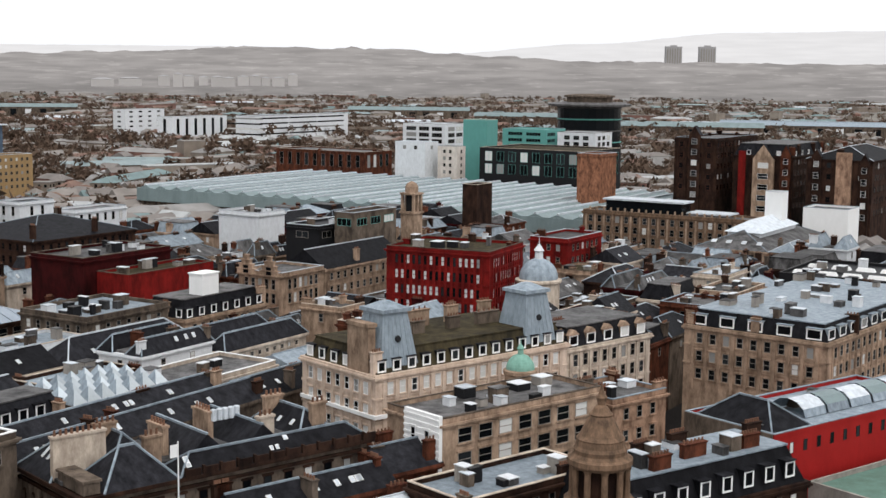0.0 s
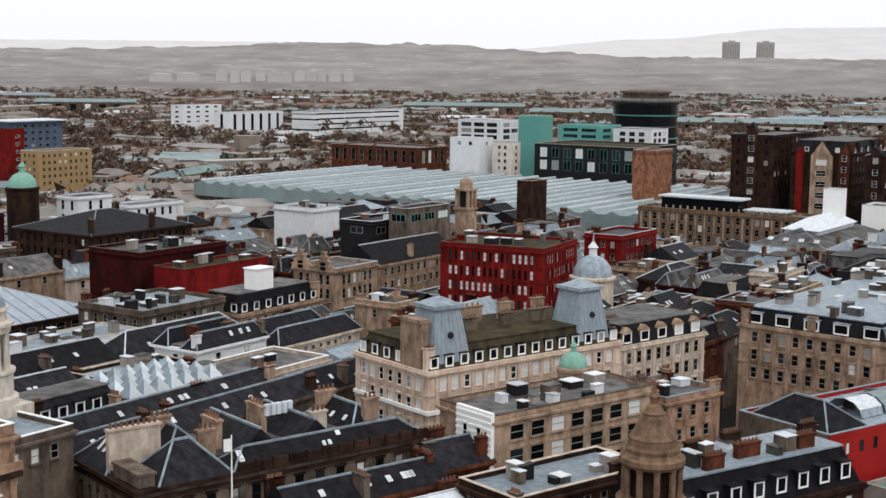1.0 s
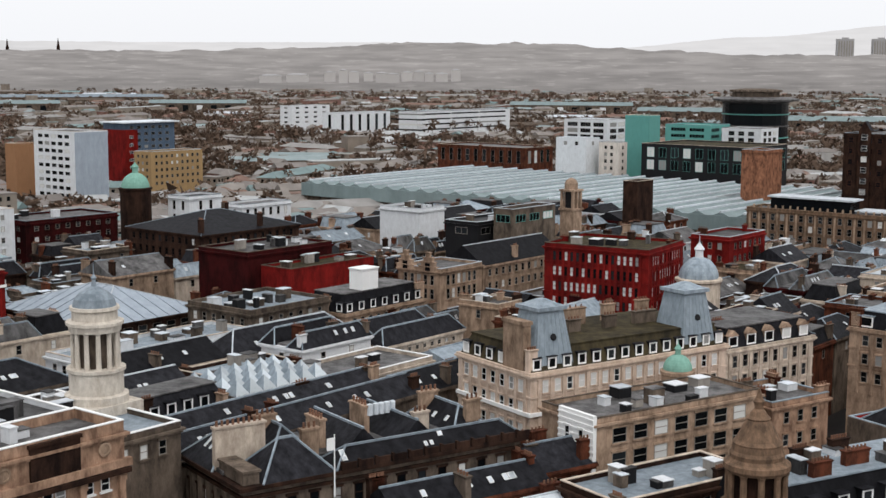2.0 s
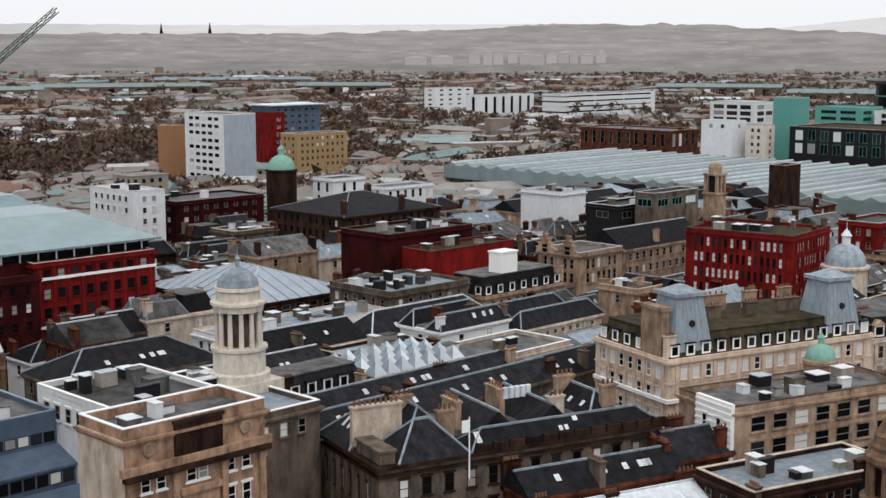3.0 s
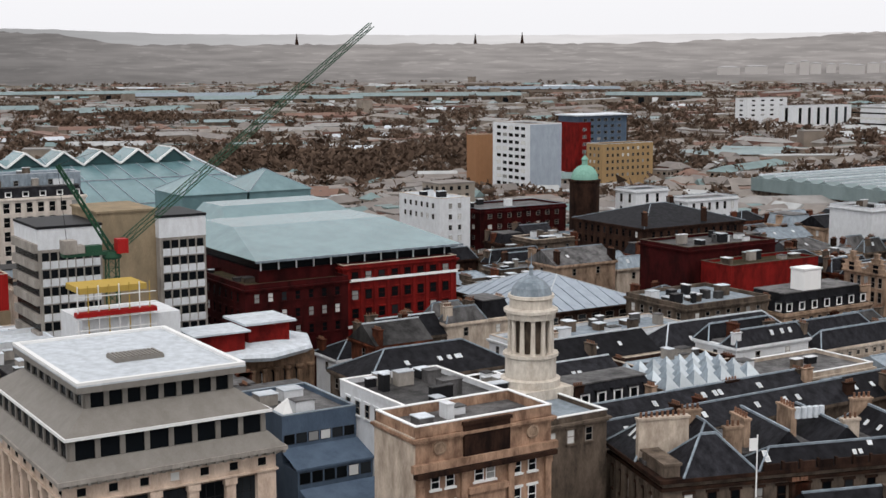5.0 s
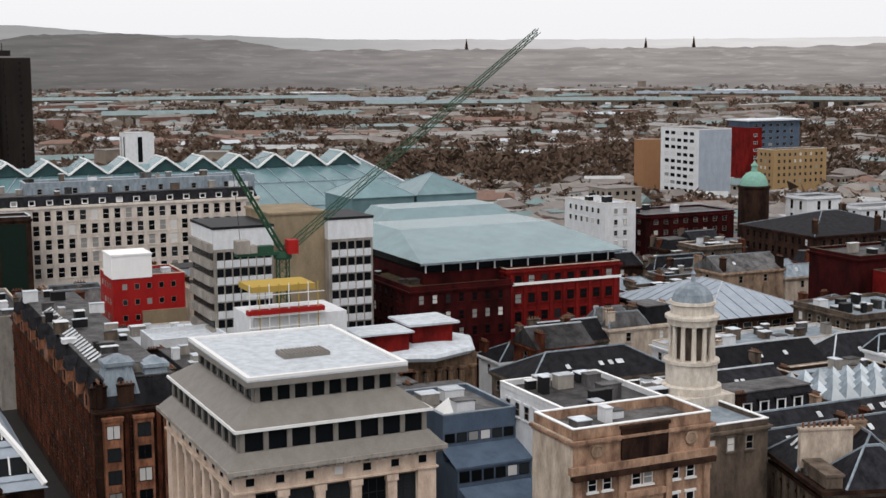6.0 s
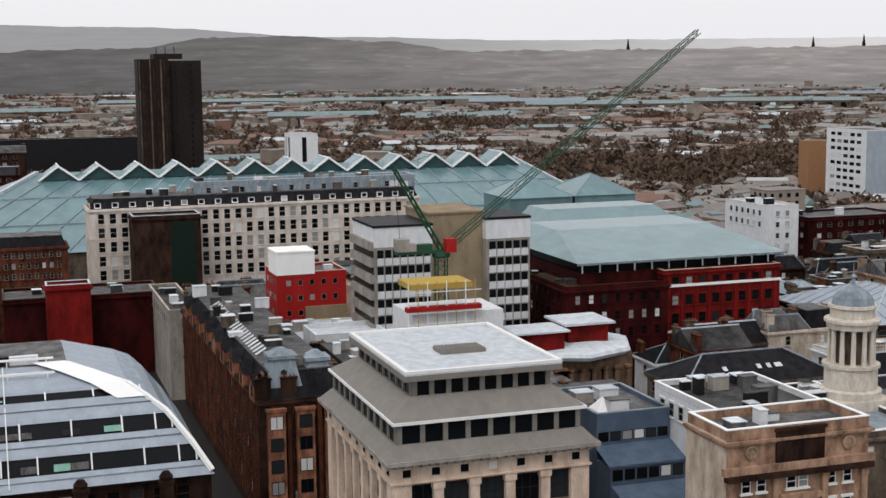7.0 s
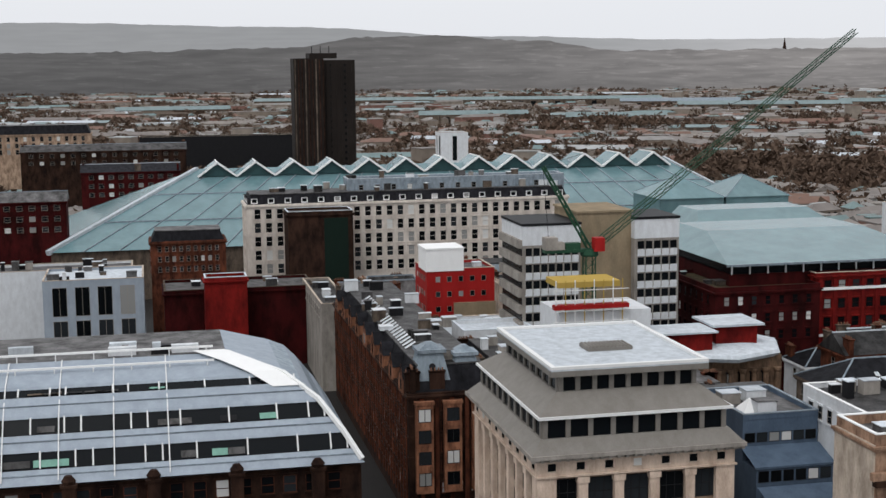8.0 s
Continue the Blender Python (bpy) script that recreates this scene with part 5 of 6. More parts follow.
block("green_glass_office", "grey office with teal glass roof pavilion", 322.0, 232.0, 22.0, 7.0, 33.0, GREYSTONE, "flat", BLACK, rows=1, bay=7, win=(5.0, 2.2), style="strip", seed=169, frame_mat=TEALWALL, cornice=False)
block("white_plant_house", "white rendered house with stepped roof", 338.0, 281.0, 13.0, 17.0, 28.5, WHITE, "flat", FELT, rows=0, seed=170, clutter=8)
for i, (a, b, w, d, lab) in enumerate(((1013.4, 953.6, 82, 20, "white slab block with dark vertical slots"), (1053.7, 881.5, 158, 24, "white slab block with long window bands"), (1065, 1070, 60, 18, "white stepped block"))):
    block("white_slab", lab, a, b, w, d, 26 + i * 2, WHITE, "flat", FELT, rows=(1, 4, 4)[i], bay=(13, 48, 14)[i], win=((4, 17), (46, 1.5), (5, 1.8))[i], storey=5.2, style="slim", seed=60 + i, cornice=False)

def office_tower():
    u, v = 69.5, 246.0
    TAKEN.append((u, v, 34, 22))
    ob = thing("concrete_office_tower", "weathered concrete office tower with blind stair core", "building", u, v)
    for x0, x1, y0, y1, h in ((0, 12.0, 0, 16.0, 45), (23.5, 33.0, 0, 14.0, 45.6)):
        s = Shape()
        s.box(x0, x1, y0, y1, 0, h)
        part("wall", s, CONCRETE, ob)
        t = Shape()
        t.box(x0 - 0.06, x1 + 0.06, y0 - 0.06, y1 + 0.06, h - 3.9, h - 0.01)
        part("parapet", t, WHITE, ob, "blank white parapet storey")
        c = Shape()
        c.box(x0 - 0.2, x1 + 0.2, y0 - 0.2, y1 + 0.2, h + 0.004, h + 0.5)
        part("roof", c, BLACK, ob, "black roof edge")
        n = int((x1 - x0) / 1.7)
        for k in range(9):
            z = h - 6.0 - k * 3.3
            for i in range(n):
                g = Shape()
                w = (x1 - x0 - 0.8) / n
                g.box(0.12, w - 0.12, -0.06, 0.04, 0, 1.55, 1)
                g.box(0.0, 0.14, -0.3, 0.0, -1.2, 1.75), g.box(0.14, w, -0.16, 0.0, -1.5, -0.1, 2)
                o = part("window", g, [CONCRETE, DARKGLASS, WHITE], ob)
                o.matrix_basis = pose(x0 + 0.4 + w * i, y0, z)
            if x0 == 0:
                b = Shape()
                b.box(-0.12, 0.0, y0 + 0.5, y1 - 0.5, z, z + 1.5)
                part("flank_band", b, DARKGLASS, ob, "dark flank window band")
                b = Shape()
                b.box(-0.75, -0.004, y0 + 0.1, y1 - 0.1, z + 1.55, z + 3.2)
                part("flank_slab", b, CONCRETE, ob, "projecting pale concrete balcony slab")
    s = Shape()
    s.box(12.01, 23.49, 2.0, 18.0, 0, 47.0)
    s.box(11.7, 23.8, 1.7, 18.3, 47.0, 47.4)
    part("stair_core", s, BUFF, ob, "blind buff concrete core")
office_tower()

def scaffold_roof():
    u, v = 67.0, 213.0
    ob = thing("scaffolded_roof", "scaffolded roof with yellow sheeting and red netting", "scaffold", u, v)
    TAKEN.append((u, v, 16, 12))
    s = Shape()
    s.box(0, 17, 0, 12, 0, 33.6)
    part("wall", s, WHITE, ob)
    s = Shape()
    s.box(-0.4, 11, -0.6, 7, 38.0, 39.0)
    part("yellow_sheet", s, YELLOWPAINT, ob, "yellow sheeting")
    s = Shape()
    s.box(-1.2, 12.5, -1.2, 0.4, 34.2, 35.0)
    part("red_netting", s, REDPAINT, ob, "red debris netting")
    for i in range(8):
        p = Shape()
        x = -0.9 + i * 1.75
        p.bar((x, -0.9, 31), (x, -0.9, 39.4), 0.16)
        part("scaffold_pole", p, YELLOWPAINT if i % 2 else TRIM, ob)
    for z in (32, 33.9, 35.8, 37.6):
        p = Shape()
        p.bar((-1.4, -1.0, z), (12.5, -1.0, z), 0.14)
        part("scaffold_ledger", p, TRIM, ob)
scaffold_roof()

def octagon_building():
    u, v = 88.0, 209.0
    ob = thing("octagonal_hall", "stone hall with oversailing pale roof and attic pavilion", "building", u, v)
    TAKEN.append((u, v, 26, 24))
    s = Shape()
    s.box(0, 20, 1, 20, 0, 24.5)
    part("wall", s, TURRET, ob)
    for i in range(9):
        p = Shape()
        p.lathe(1.0 + i * 2.25, 0.5, [(0.55, 8), (0.5, 21.5), (0.75, 22), (0.75, 22.4)], 8)
        part("pillar", p, TURRET, ob)
    windows(ob, "front", 20, 21.5, 3, 4.2, 2.25, 1.2, 3.2, "sash", BLACK, off=0, depth=-0.98)
    s = Shape()
    s.lathe(10, 10.5, [(13, 24.2), (13.6, 24.9), (13.2, 25.5), (7, 26.2)], 8)
    part("roof", s, PALEFELT, ob, "pale oversailing roof")
    s = Shape()
    s.box(-2, 7, 2, 9, 25.6, 29), s.box(9, 17, 5, 13, 25.6, 29.4)
    part("attic", s, BRICK, ob, "dark red attic storey")
    s = Shape()
    s.box(-2.8, 7.8, 1.2, 9.8, 29, 29.3), s.box(8, 18, 4, 14, 29.4, 29.8)
    part("attic_roof", s, PALEFELT, ob, "pale flat attic roof")
octagon_building()

def crane():
    ob = thing("tower_crane", "green luffing tower crane with red cab", "crane", 79.0, 232.8)
    TAKEN.append((76, 229, 7, 7))
    def lattice(name, a, b, w, n, mat, up=Vector((0, 0, 1)), tip=0.5, chord=0.13):
        s = Shape()
        a, b = Vector(a), Vector(b)
        d = (b - a).normalized()
        x = d.cross(up).normalized()
        y = x.cross(d)
        corners = [(-1, -1), (1, -1), (1, 1), (-1, 1)]
        def at(i, k):
            f = i / n
            ww = w * (1 - f + f * tip) / 2
            return a + (b - a) * f + x * (corners[k][0] * ww) + y * (corners[k][1] * ww)
        for k in range(4):
            s.bar(at(0, k), at(n, k), chord)
            for i in range(n):
                s.bar(at(i, k), at(i + 1, (k + 1) % 4), chord * 0.5)
                s.bar(at(i, k), at(i, (k + 1) % 4), chord * 0.4)
        part(name, s, mat, ob)
    lattice("mast", (0, 0, 0), (0, 0, 40.5), 1.9, 24, CRANEGREEN, Vector((0, 1, 0)), 1.0, 0.2)
    s = Shape()
    s.lathe(0, 0, [(1.6, 40.5), (1.8, 40.9), (1.5, 41.9)], 12)
    part("slew_ring", s, CRANEGREEN, ob)
    s = Shape()
    s.box(0.4, 2.4, -2.2, -0.2, 41.6, 44.2), s.box(0.5, 2.3, -2.26, -2.2, 42.4, 43.9)
    part("cab", s, REDPAINT, ob, "red operator cab")
    s = Shape()
    s.box(-9, 1, -1.0, 1.0, 41.4, 42.0), s.box(-5, -2, -0.9, 0.9, 42.0, 43.2)
    part("counter_jib", s, [CRANEGREEN], ob, "green counter jib with winch")
    s = Shape()
    s.box(-9, -6.6, -1.3, 1.3, 42.01, 44.4), s.box(-6.5, -5.2, -1.1, 1.1, 42.01, 43.4)
    part("counterweight", s, CONCRETE, ob, "pale concrete counterweights")
    lattice("a_frame", (0, 0, 42.0), (-8.0, 4.0, 57.5), 0.75, 9, CRANEGREEN, Vector((0, 1, 0)), 0.7, 0.26)
    lattice("jib", (0.8, 0, 42.2), (60.4, 11.2, 83), 1.35, 26, CRANEGREEN, Vector((0, 0, 1)), 0.7)
    s = Shape()
    s.bar((-8.0, 4.0, 57.5), (40, 8, 71), 0.07)
    s.bar((-8.0, 4.0, 57.5), (-8.0, 0, 43), 0.08)
    part("stay", s, BLACK, ob, "thin stay cable")
crane()

# darker copy of TEAL: shade painted into the ridge gables' front faces
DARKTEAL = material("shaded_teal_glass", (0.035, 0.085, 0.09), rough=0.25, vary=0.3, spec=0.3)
def glass_centre():
    """Big glazed shopping centre roof: long slopes, hipped ends and a row of small gables on the ridge."""
    ob = thing("glass_shopping_centre", "huge teal glazed shopping centre roof with gabled ridge", "shopping centre", 0, 0)
    TAKEN.append((-40, 425, 275, 135))
    ra, rb, rv, rz = 15.0, 200.0, 505.0, 39.0
    ea, eb, ev, ez = -36.0, 228.0, 446.0, 17.0
    s = Shape()
    s.poly([(ea, ev, ez), (eb, ev, ez), (rb, rv, rz), (ra, rv, rz)])
    s.poly([(ea, 560, ez), (ea, ev, ez), (ra, rv, rz)])
    s.poly([(eb, ev, ez), (eb, 560, ez), (rb, rv, rz)])
    s.poly([(eb, 560, ez), (ea, 560, ez), (ra, rv, rz), (rb, rv, rz)])
    part("roof", s, TEAL, ob, "teal tinted sloping glass roof")
    b = Shape()
    b.box(ea + 1, eb - 1, ev + 1, 559, 0, ez - 0.2)
    part("wall", b, GREYSTONE, ob)
    n = 13
    for i in range(n):
        g = Shape()
        w = (rb - ra) / n
        x = ra + w * i
        y0, y1 = rv - 8, rv + 8
        z = rz - 2.4
        g.poly([(x, y0, z), (x + w / 2, y0, z + 5.2), (x + w / 2, y1, z + 5.2), (x, y1, z)])
        g.poly([(x + w, y1, z), (x + w / 2, y1, z + 5.2), (x + w / 2, y0, z + 5.2), (x + w, y0, z)])
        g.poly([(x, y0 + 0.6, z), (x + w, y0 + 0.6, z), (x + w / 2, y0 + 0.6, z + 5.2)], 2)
        g.bar((x, y0 - 0.1, z), (x + w / 2, y0 - 0.1, z + 5.2), 0.7, 1), g.bar((x + w / 2, y0 - 0.1, z + 5.2), (x + w, y0 - 0.1, z), 0.7, 1)
        g.bar((x + w / 2, y0, z + 5.2), (x + w / 2, y1, z + 5.2), 0.4, 1)
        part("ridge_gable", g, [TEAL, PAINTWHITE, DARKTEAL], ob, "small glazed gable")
    for k in range(24):
        f = k / 23
        m = Shape()
        x0, x1 = ea + (eb - ea) * f, ra + (rb - ra) * f
        m.bar((x0, ev - 0.1, ez + 0.1), (x1, rv, rz + 0.1), 0.35)
        part("glazing_bar", m, LEAD, ob)
    for f in (0.33, 0.66):
        m = Shape()
        m.bar((ea + (ra - ea) * f, ev + (rv - ev) * f - 0.1, ez + (rz - ez) * f + 0.1), (eb + (rb - eb) * f, ev + (rv - ev) * f - 0.1, ez + (rz - ez) * f + 0.1), 0.5)
        part("walkway", m, LEAD, ob)
    # hip bars coloured pale to paint the highlights along the glass edges
    e = Shape()
    e.bar((ea, ev, ez), (ra, rv, rz), 1.6)
    part("hip_edge", e, PALEFELT, ob, "pale hip flashing with painted highlight")
    e = Shape()
    e.bar((eb, ev, ez), (rb, rv, rz), 1.2)
    part("hip_edge", e, PALEFELT, ob, "pale hip flashing with painted highlight")
glass_centre()
for u in (166.0, 190.0):
    block("glazed_hall", "teal glazed hall with a hipped glass roof", u, 420.0, 23.0, 26.0, 31.0, TEAL, "hip", TEAL, rh=6.5, rows=0, cornice=False, seed=int(u))
block("grey_store", "grey rendered store at the end of the street", 36.0, 303.0, 7.0, 40.0, 20.5, CONCRETE, "flat", FELT, rows=1, bay=4.0, seed=174, clutter=5, cornice=False, keep=True)

def dark_tower():
    u, v = 80.0, 770.0
    TAKEN.append((u, v, 37, 34))
    ob = thing("dark_tower_block", "dark brown high-rise tower block with ribbed faces", "tower block", u, v)
    s = Shape()
    s.box(0, 17, 0, 17, 0, 81), s.box(17.01, 36, 5, 24, 0, 80), s.box(10, 26, 8, 26, 81, 84)
    part("wall", s, UNDER, ob)
    for i in range(9):
        p = Shape()
        x = 0.5 + i * 2.0
        p.box(x, x + 0.7, -0.5, 0, 0, 80.5)
        part("rib", p, SOOT if i % 3 else GREYSTONE, ob)
    for i in range(6):
        p = Shape()
        x = 19 + i * 3.0
        p.box(x, x + 0.8, 4.6, 5, 0, 79.5)
        part("rib", p, UNDER, ob)
    for r in range(20):
        for i in range(2):
            g = Shape()
            g.box(0, 1.2, 0, 0.1, 0, 1.4)
            o = part("window", g, GLASS, ob)
            o.matrix_basis = pose(21.5 + i * 8, 4.85, 8 + r * 3.6)
    for i in range(3):
        m = Shape()
        m.bar((12 + i * 5, 12, 84), (12 + i * 5, 12, 88), 0.4)
        part("antenna", m, BLACK, ob)
dark_tower()
block("white_stair_block", "white block with two dark slots", 138.3, 642.5, 13.5, 14.0, 43, WHITE, "flat", PALEFELT, rows=1, bay=6.5, win=(2.2, 12.0), style="slim", frame_mat=BLACK, seed=70, cornice=False)

CUPOLA = material("limewashed_stone", (0.62, 0.57, 0.50), stain=(0.33, 0.28, 0.23), scale=0.4, stain_amount=0.7)
def cupola():
    ob = thing("cupola_tower", "pale stone colonnaded clock cupola with lead dome", "cupola", 109.7, 146.4)
    s = Shape()
    s.box(-4.3, 4.3, -4.3, 4.3, 0, 31.0)
    s.lathe(0, 0, [(4.2, 31.0), (4.2, 32.0), (3.6, 32.2), (3.6, 35.0), (3.9, 35.2), (3.9, 35.6)], 24)
    part("drum", s, CUPOLA, ob)
    c = Shape()
    c.lathe(0, 0, [(2.1, 35.6), (2.1, 40.5)], 20)
    part("core", c, GREYSTONE, ob)
    for i in range(12):
        p = Shape()
        a = 2 * math.pi * i / 12
        x, y = 2.9 * math.cos(a), 2.9 * math.sin(a)
        p.lathe(x, y, [(0.42, 35.6), (0.36, 36.0), (0.30, 40.2), (0.42, 40.5)], 8)
        part("column", p, CUPOLA, ob)
    e = Shape()
    e.lathe(0, 0, [(3.4, 40.5), (3.5, 41.3), (3.8, 41.4), (3.8, 41.8), (3.0, 42.0), (3.0, 43.2), (3.3, 43.4), (3.2, 43.8)], 24)
    part("entablature", e, CUPOLA, ob)
    d = Shape()
    d.lathe(0, 0, [(2.9, 43.8), (2.6, 44.8), (1.9, 45.6), (0.9, 46.2), (0.35, 46.4), (0.25, 47.2), (0.4, 47.5), (0.08, 48.0), (0.04, 49.5)], 24)
    part("dome", d, LEAD, ob, "small lead dome with finial")
cupola()
block("lead_roofed_hall", "hall with blue-grey lead roof below cupola", 99.6, 131.8, 12.0, 26.0, 29.5, GREYSTONE, "flat", LEAD, rows=1, seed=133, clutter=4, coping=PAINTWHITE)

def corner_turret():
    ob = thing("domed_turret", "weathered sandstone corner turret with stepped stone dome", "turret", 144.9, 68.0)
    TAKEN.append((140, 61, 10, 10))
    s = Shape()
    s.lathe(0, 0, [(4.0, 0), (4.0, 23.4), (4.3, 23.7), (4.3, 24.3), (3.8, 24.6)], 20)
    part("shaft", s, TURRET, ob)
    for i in range(10):
        a = 2 * math.pi * i / 10
        p = Shape()
        p.lathe(3.3 * math.cos(a), 3.3 * math.sin(a), [(0.5, 24.6), (0.42, 25.0), (0.4, 28.0), (0.55, 28.4)], 8)
        part("column", p, TURRET, ob)
    c = Shape()
    c.lathe(0, 0, [(2.7, 24.4), (2.7, 28.4)], 16)
    part("core", c, SOOT, ob)
    d = Shape()
    d.lathe(0, 0, [(3.7, 28.4), (3.95, 28.8), (3.95, 29.4), (3.5, 29.6), (3.2, 30.0), (3.25, 30.5), (3.0, 30.9), (2.9, 31.6), (2.95, 31.8), (2.55, 32.2), (2.1, 33.1), (1.65, 34.0), (1.35, 34.5), (1.45, 34.7), (1.1, 35.0), (0.8, 35.5), (0.45, 35.8), (0.55, 36.3), (0.7, 36.7), (0.4, 37.1), (0.1, 38.2)], 20)
    part("dome", d, TURRET, ob, "stepped stone dome with finial")
corner_turret()

def pavilion(parent, x, y, z, w, d, h):
    s = Shape()
    k = 0.17
    s.frustum(0, w, 0, d, z, w * k, w * (1 - k), d * k, d * (1 - k), z + h)
    p = part("pavilion_roof", s, PAVLEAD, parent, "steep blue-grey lead pavilion roof")
    p.matrix_basis = pose(x, y, 0)
    for i in range(7):
        f = (i + 0.5) / 7
        for flank in (False, True):
            q = Shape()
            a, b = (w * f, -0.02, z), (w * (k + (1 - 2 * k) * f), d * k - 0.02, z + h)
            if flank:
                a, b = (-0.02, d * f, z), (w * k - 0.02, d * (k + (1 - 2 * k) * f), z + h)
            q.bar(a, b, 0.09)
            part("lead_seam", q, PAVLEAD, p)
    c = Shape()
    c.box(w * k - 0.5, w * (1 - k) + 0.5, d * k - 0.5, d * (1 - k) + 0.5, z + h, z + h + 0.6)
    c.frustum(w * k, w * (1 - k), d * k, d * (1 - k), z + h + 0.6, w * 0.42, w * 0.58, d * 0.42, d * 0.58, z + h + 1.6)
    part("cap", c, LEAD, p, "pale lead cap")
    o = Shape()
    o.lathe(0, 0, [(0.55, 0), (0.55, 0.3), (0.3, 0.34)], 12)
    q = part("roundel", o, BLACK, p, "dark round roof window")
    q.matrix_basis = pose(w / 2, d * k * 0.55, z + h * 0.5, 70)
pavilion(tr, 1.5, 1.0, 24.0, 6.0, 6.0, 4.6)
pavilion(tr, 8.0, 1.5, 24.0, 5.0, 5.0, 3.8)
pavilion(mh, 1.6, 0.6, 28, 7.6, 7.6, 8.6)
pavilion(mh, 33.5, 0.6, 28, 7.6, 7.6, 8.6)
st = Shape()
st.box(-0.5, 44.0, -0.5, -0.004, 20.2, 20.8), st.box(-0.5, -0.004, -0.004, 20, 20.2, 20.8)
part('string_course', st, PAINTWHITE, mh, 'white painted string course')
st = Shape()
st.box(0.0, 1.5, 2.0, 7.4, 26, 34.6), st.box(-0.2, 1.7, 1.8, 7.6, 34.6, 35.2)
part("chimney_wall", st, SAND, mh, "broad sandstone chimney wall")

def station_roof():
    ob = thing("station_roof", "long ridge-and-furrow glazed station roof", "station", 473.0, 228.0)
    TAKEN.append((473, 215, 135, 260))
    b = Shape()
    b.box(1, 128, 1, 240, 0, 15)
    part("wall", b, GREYSTONE, ob)
    n = 24
    for i in range(n):
        g = Shape()
        y = i * 10.0
        g.poly([(0, y, 18.0), (0, y + 5, 19.9), (130, y + 5, 19.9), (130, y, 18.0)])
        g.poly([(0, y + 5, 19.9), (0, y + 10, 18.0), (130, y + 10, 18.0), (130, y + 5, 19.9)])
        g.poly([(0, y, 18.0), (0, y + 10, 18.0), (0, y + 5, 19.9)])
        g.bar((0, y + 5, 20.0), (130, y + 5, 20.0), 0.9, 1), g.bar((0, y, 18.1), (130, y, 18.1), 0.5, 2)
        part("roof_bay", g, [STATIONGLASS, PALEFELT, LEAD], ob, "glazed roof bay with pale ridge")
    f = Shape()
    f.box(-0.5, 0.5, 0, 240, 12.5, 18.6)
    part("fascia", f, STATIONGLASS, ob)
station_roof()

def domed_tower(name, label, u, v, zb, r, mat, wall, lantern):
    ob = thing(name, label, "dome", u, v)
    s = Shape()
    s.lathe(0, 0, [(r * 1.1, 0), (r * 1.1, zb), (r * 1.2, zb + 0.3), (r * 1.2, zb + 0.8), (r, zb + 1.0)], 20)
    part("drum", s, wall, ob)
    d = Shape()
    prof = [(r * math.cos(a), zb + 1.0 + r * 1.05 * math.sin(a)) for a in [i * math.pi / 2 / 8 for i in range(8)]]
    d.lathe(0, 0, prof + [(0.3, zb + 1 + r * 1.06)], 24)
    part("dome", d, mat, ob)
    c = Shape()
    z = zb + 1 + r * 1.03
    c.lathe(0, 0, [(r * 0.22, z - 0.5), (r * 0.2, z + r * 0.35), (r * 0.28, z + r * 0.4), (0.1, z + r * 0.75), (0.05, z + r * 1.1)], 10)
    part("lantern", c, lantern, ob)
domed_tower("copper_dome", "green copper dome over a dark stone hall", 322.0, 405.0, 29.0, 5.2, COPPER, SOOT, COPPER)
domed_tower("lead_dome", "pale blue lead dome with white lantern", 281.0, 149.0, 26.0, 4.6, LEAD, PALE, WHITE)
domed_tower("copper_dome", "small green copper dome on mansard block", 196.0, 107.0, 25.0, 2.4, COPPER, SAND, COPPER)

GLASSPYRAMID = material("frosted_blue_glass", (0.50, 0.55, 0.58), rough=0.25, vary=0.25, by_object=0.25, spec=0.4)
def pyramids():
    ob = thing("pyramid_rooflights", "field of small glass pyramid roof lights", "roof lights", 147.0, 160.0)
    TAKEN.append((147, 160, 22, 16))
    s = Shape()
    s.box(0, 22, 0, 15, 0, 22)
    part("wall", s, GREYSTONE, ob)
    for i in range(7):
        for j in range(4):
            g = Shape()
            x, y = 0.4 + i * 3.05, 0.5 + j * 3.5
            g.frustum(x, x + 3.0, y, y + 3.0, 22, x + 1.45, x + 1.55, y + 1.45, y + 1.55, 24.2)
            # left face takes darker LEAD: its shading is painted in by material
            g.m[-1] = 1
            part("pyramid", g, [GLASSPYRAMID, LEAD], ob)
pyramids()

def clock_tower():
    ob = thing("bell_tower", "slim sandstone bell tower with open belfry", "tower", 360.0, 236.0)
    s = Shape()
    s.box(0, 5, 0, 5, 0, 30), s.box(-0.4, 5.4, -0.4, 5.4, 30, 30.6)
    part("shaft", s, SAND, ob)
    for a in (0, 2.1, 4.2):
        for b in (0, 4.2):
            p = Shape()
            p.box(a, a + 0.8, b, b + 0.8, 30.6, 36)
            part("belfry_pier", p, SAND, ob)
    s = Shape()
    s.box(1.2, 3.8, 1.2, 3.8, 30.6, 36, 1)
    s.box(-0.3, 5.3, -0.3, 5.3, 36, 36.6)
    s.lathe(2.5, 2.5, [(2.2, 36.6), (2.2, 38.5), (1.6, 39.5), (0.3, 40.2)], 10)
    part("belfry", s, [SAND, BLACK], ob)
clock_tower()
# ---------------------------------------------------------------- ordinary town between, then suburbs, woods and hills
def free(u, v, du, dv, gap=2.0):
    for a, b, c, d in TAKEN:
        if u < a + c + gap and u + du + gap > a and v < b + d + gap and v + dv + gap > b:
            return False
    return True

def in_view(u, v, near, far, spread=3.0):
    x, y = u * UX - v * UY, u * UY + v * UX
    d = math.hypot(x, y)
    a = math.degrees(math.atan2(y, x))
    return near < d < far and 90 - 22 - spread < a < 136 + 22 + spread

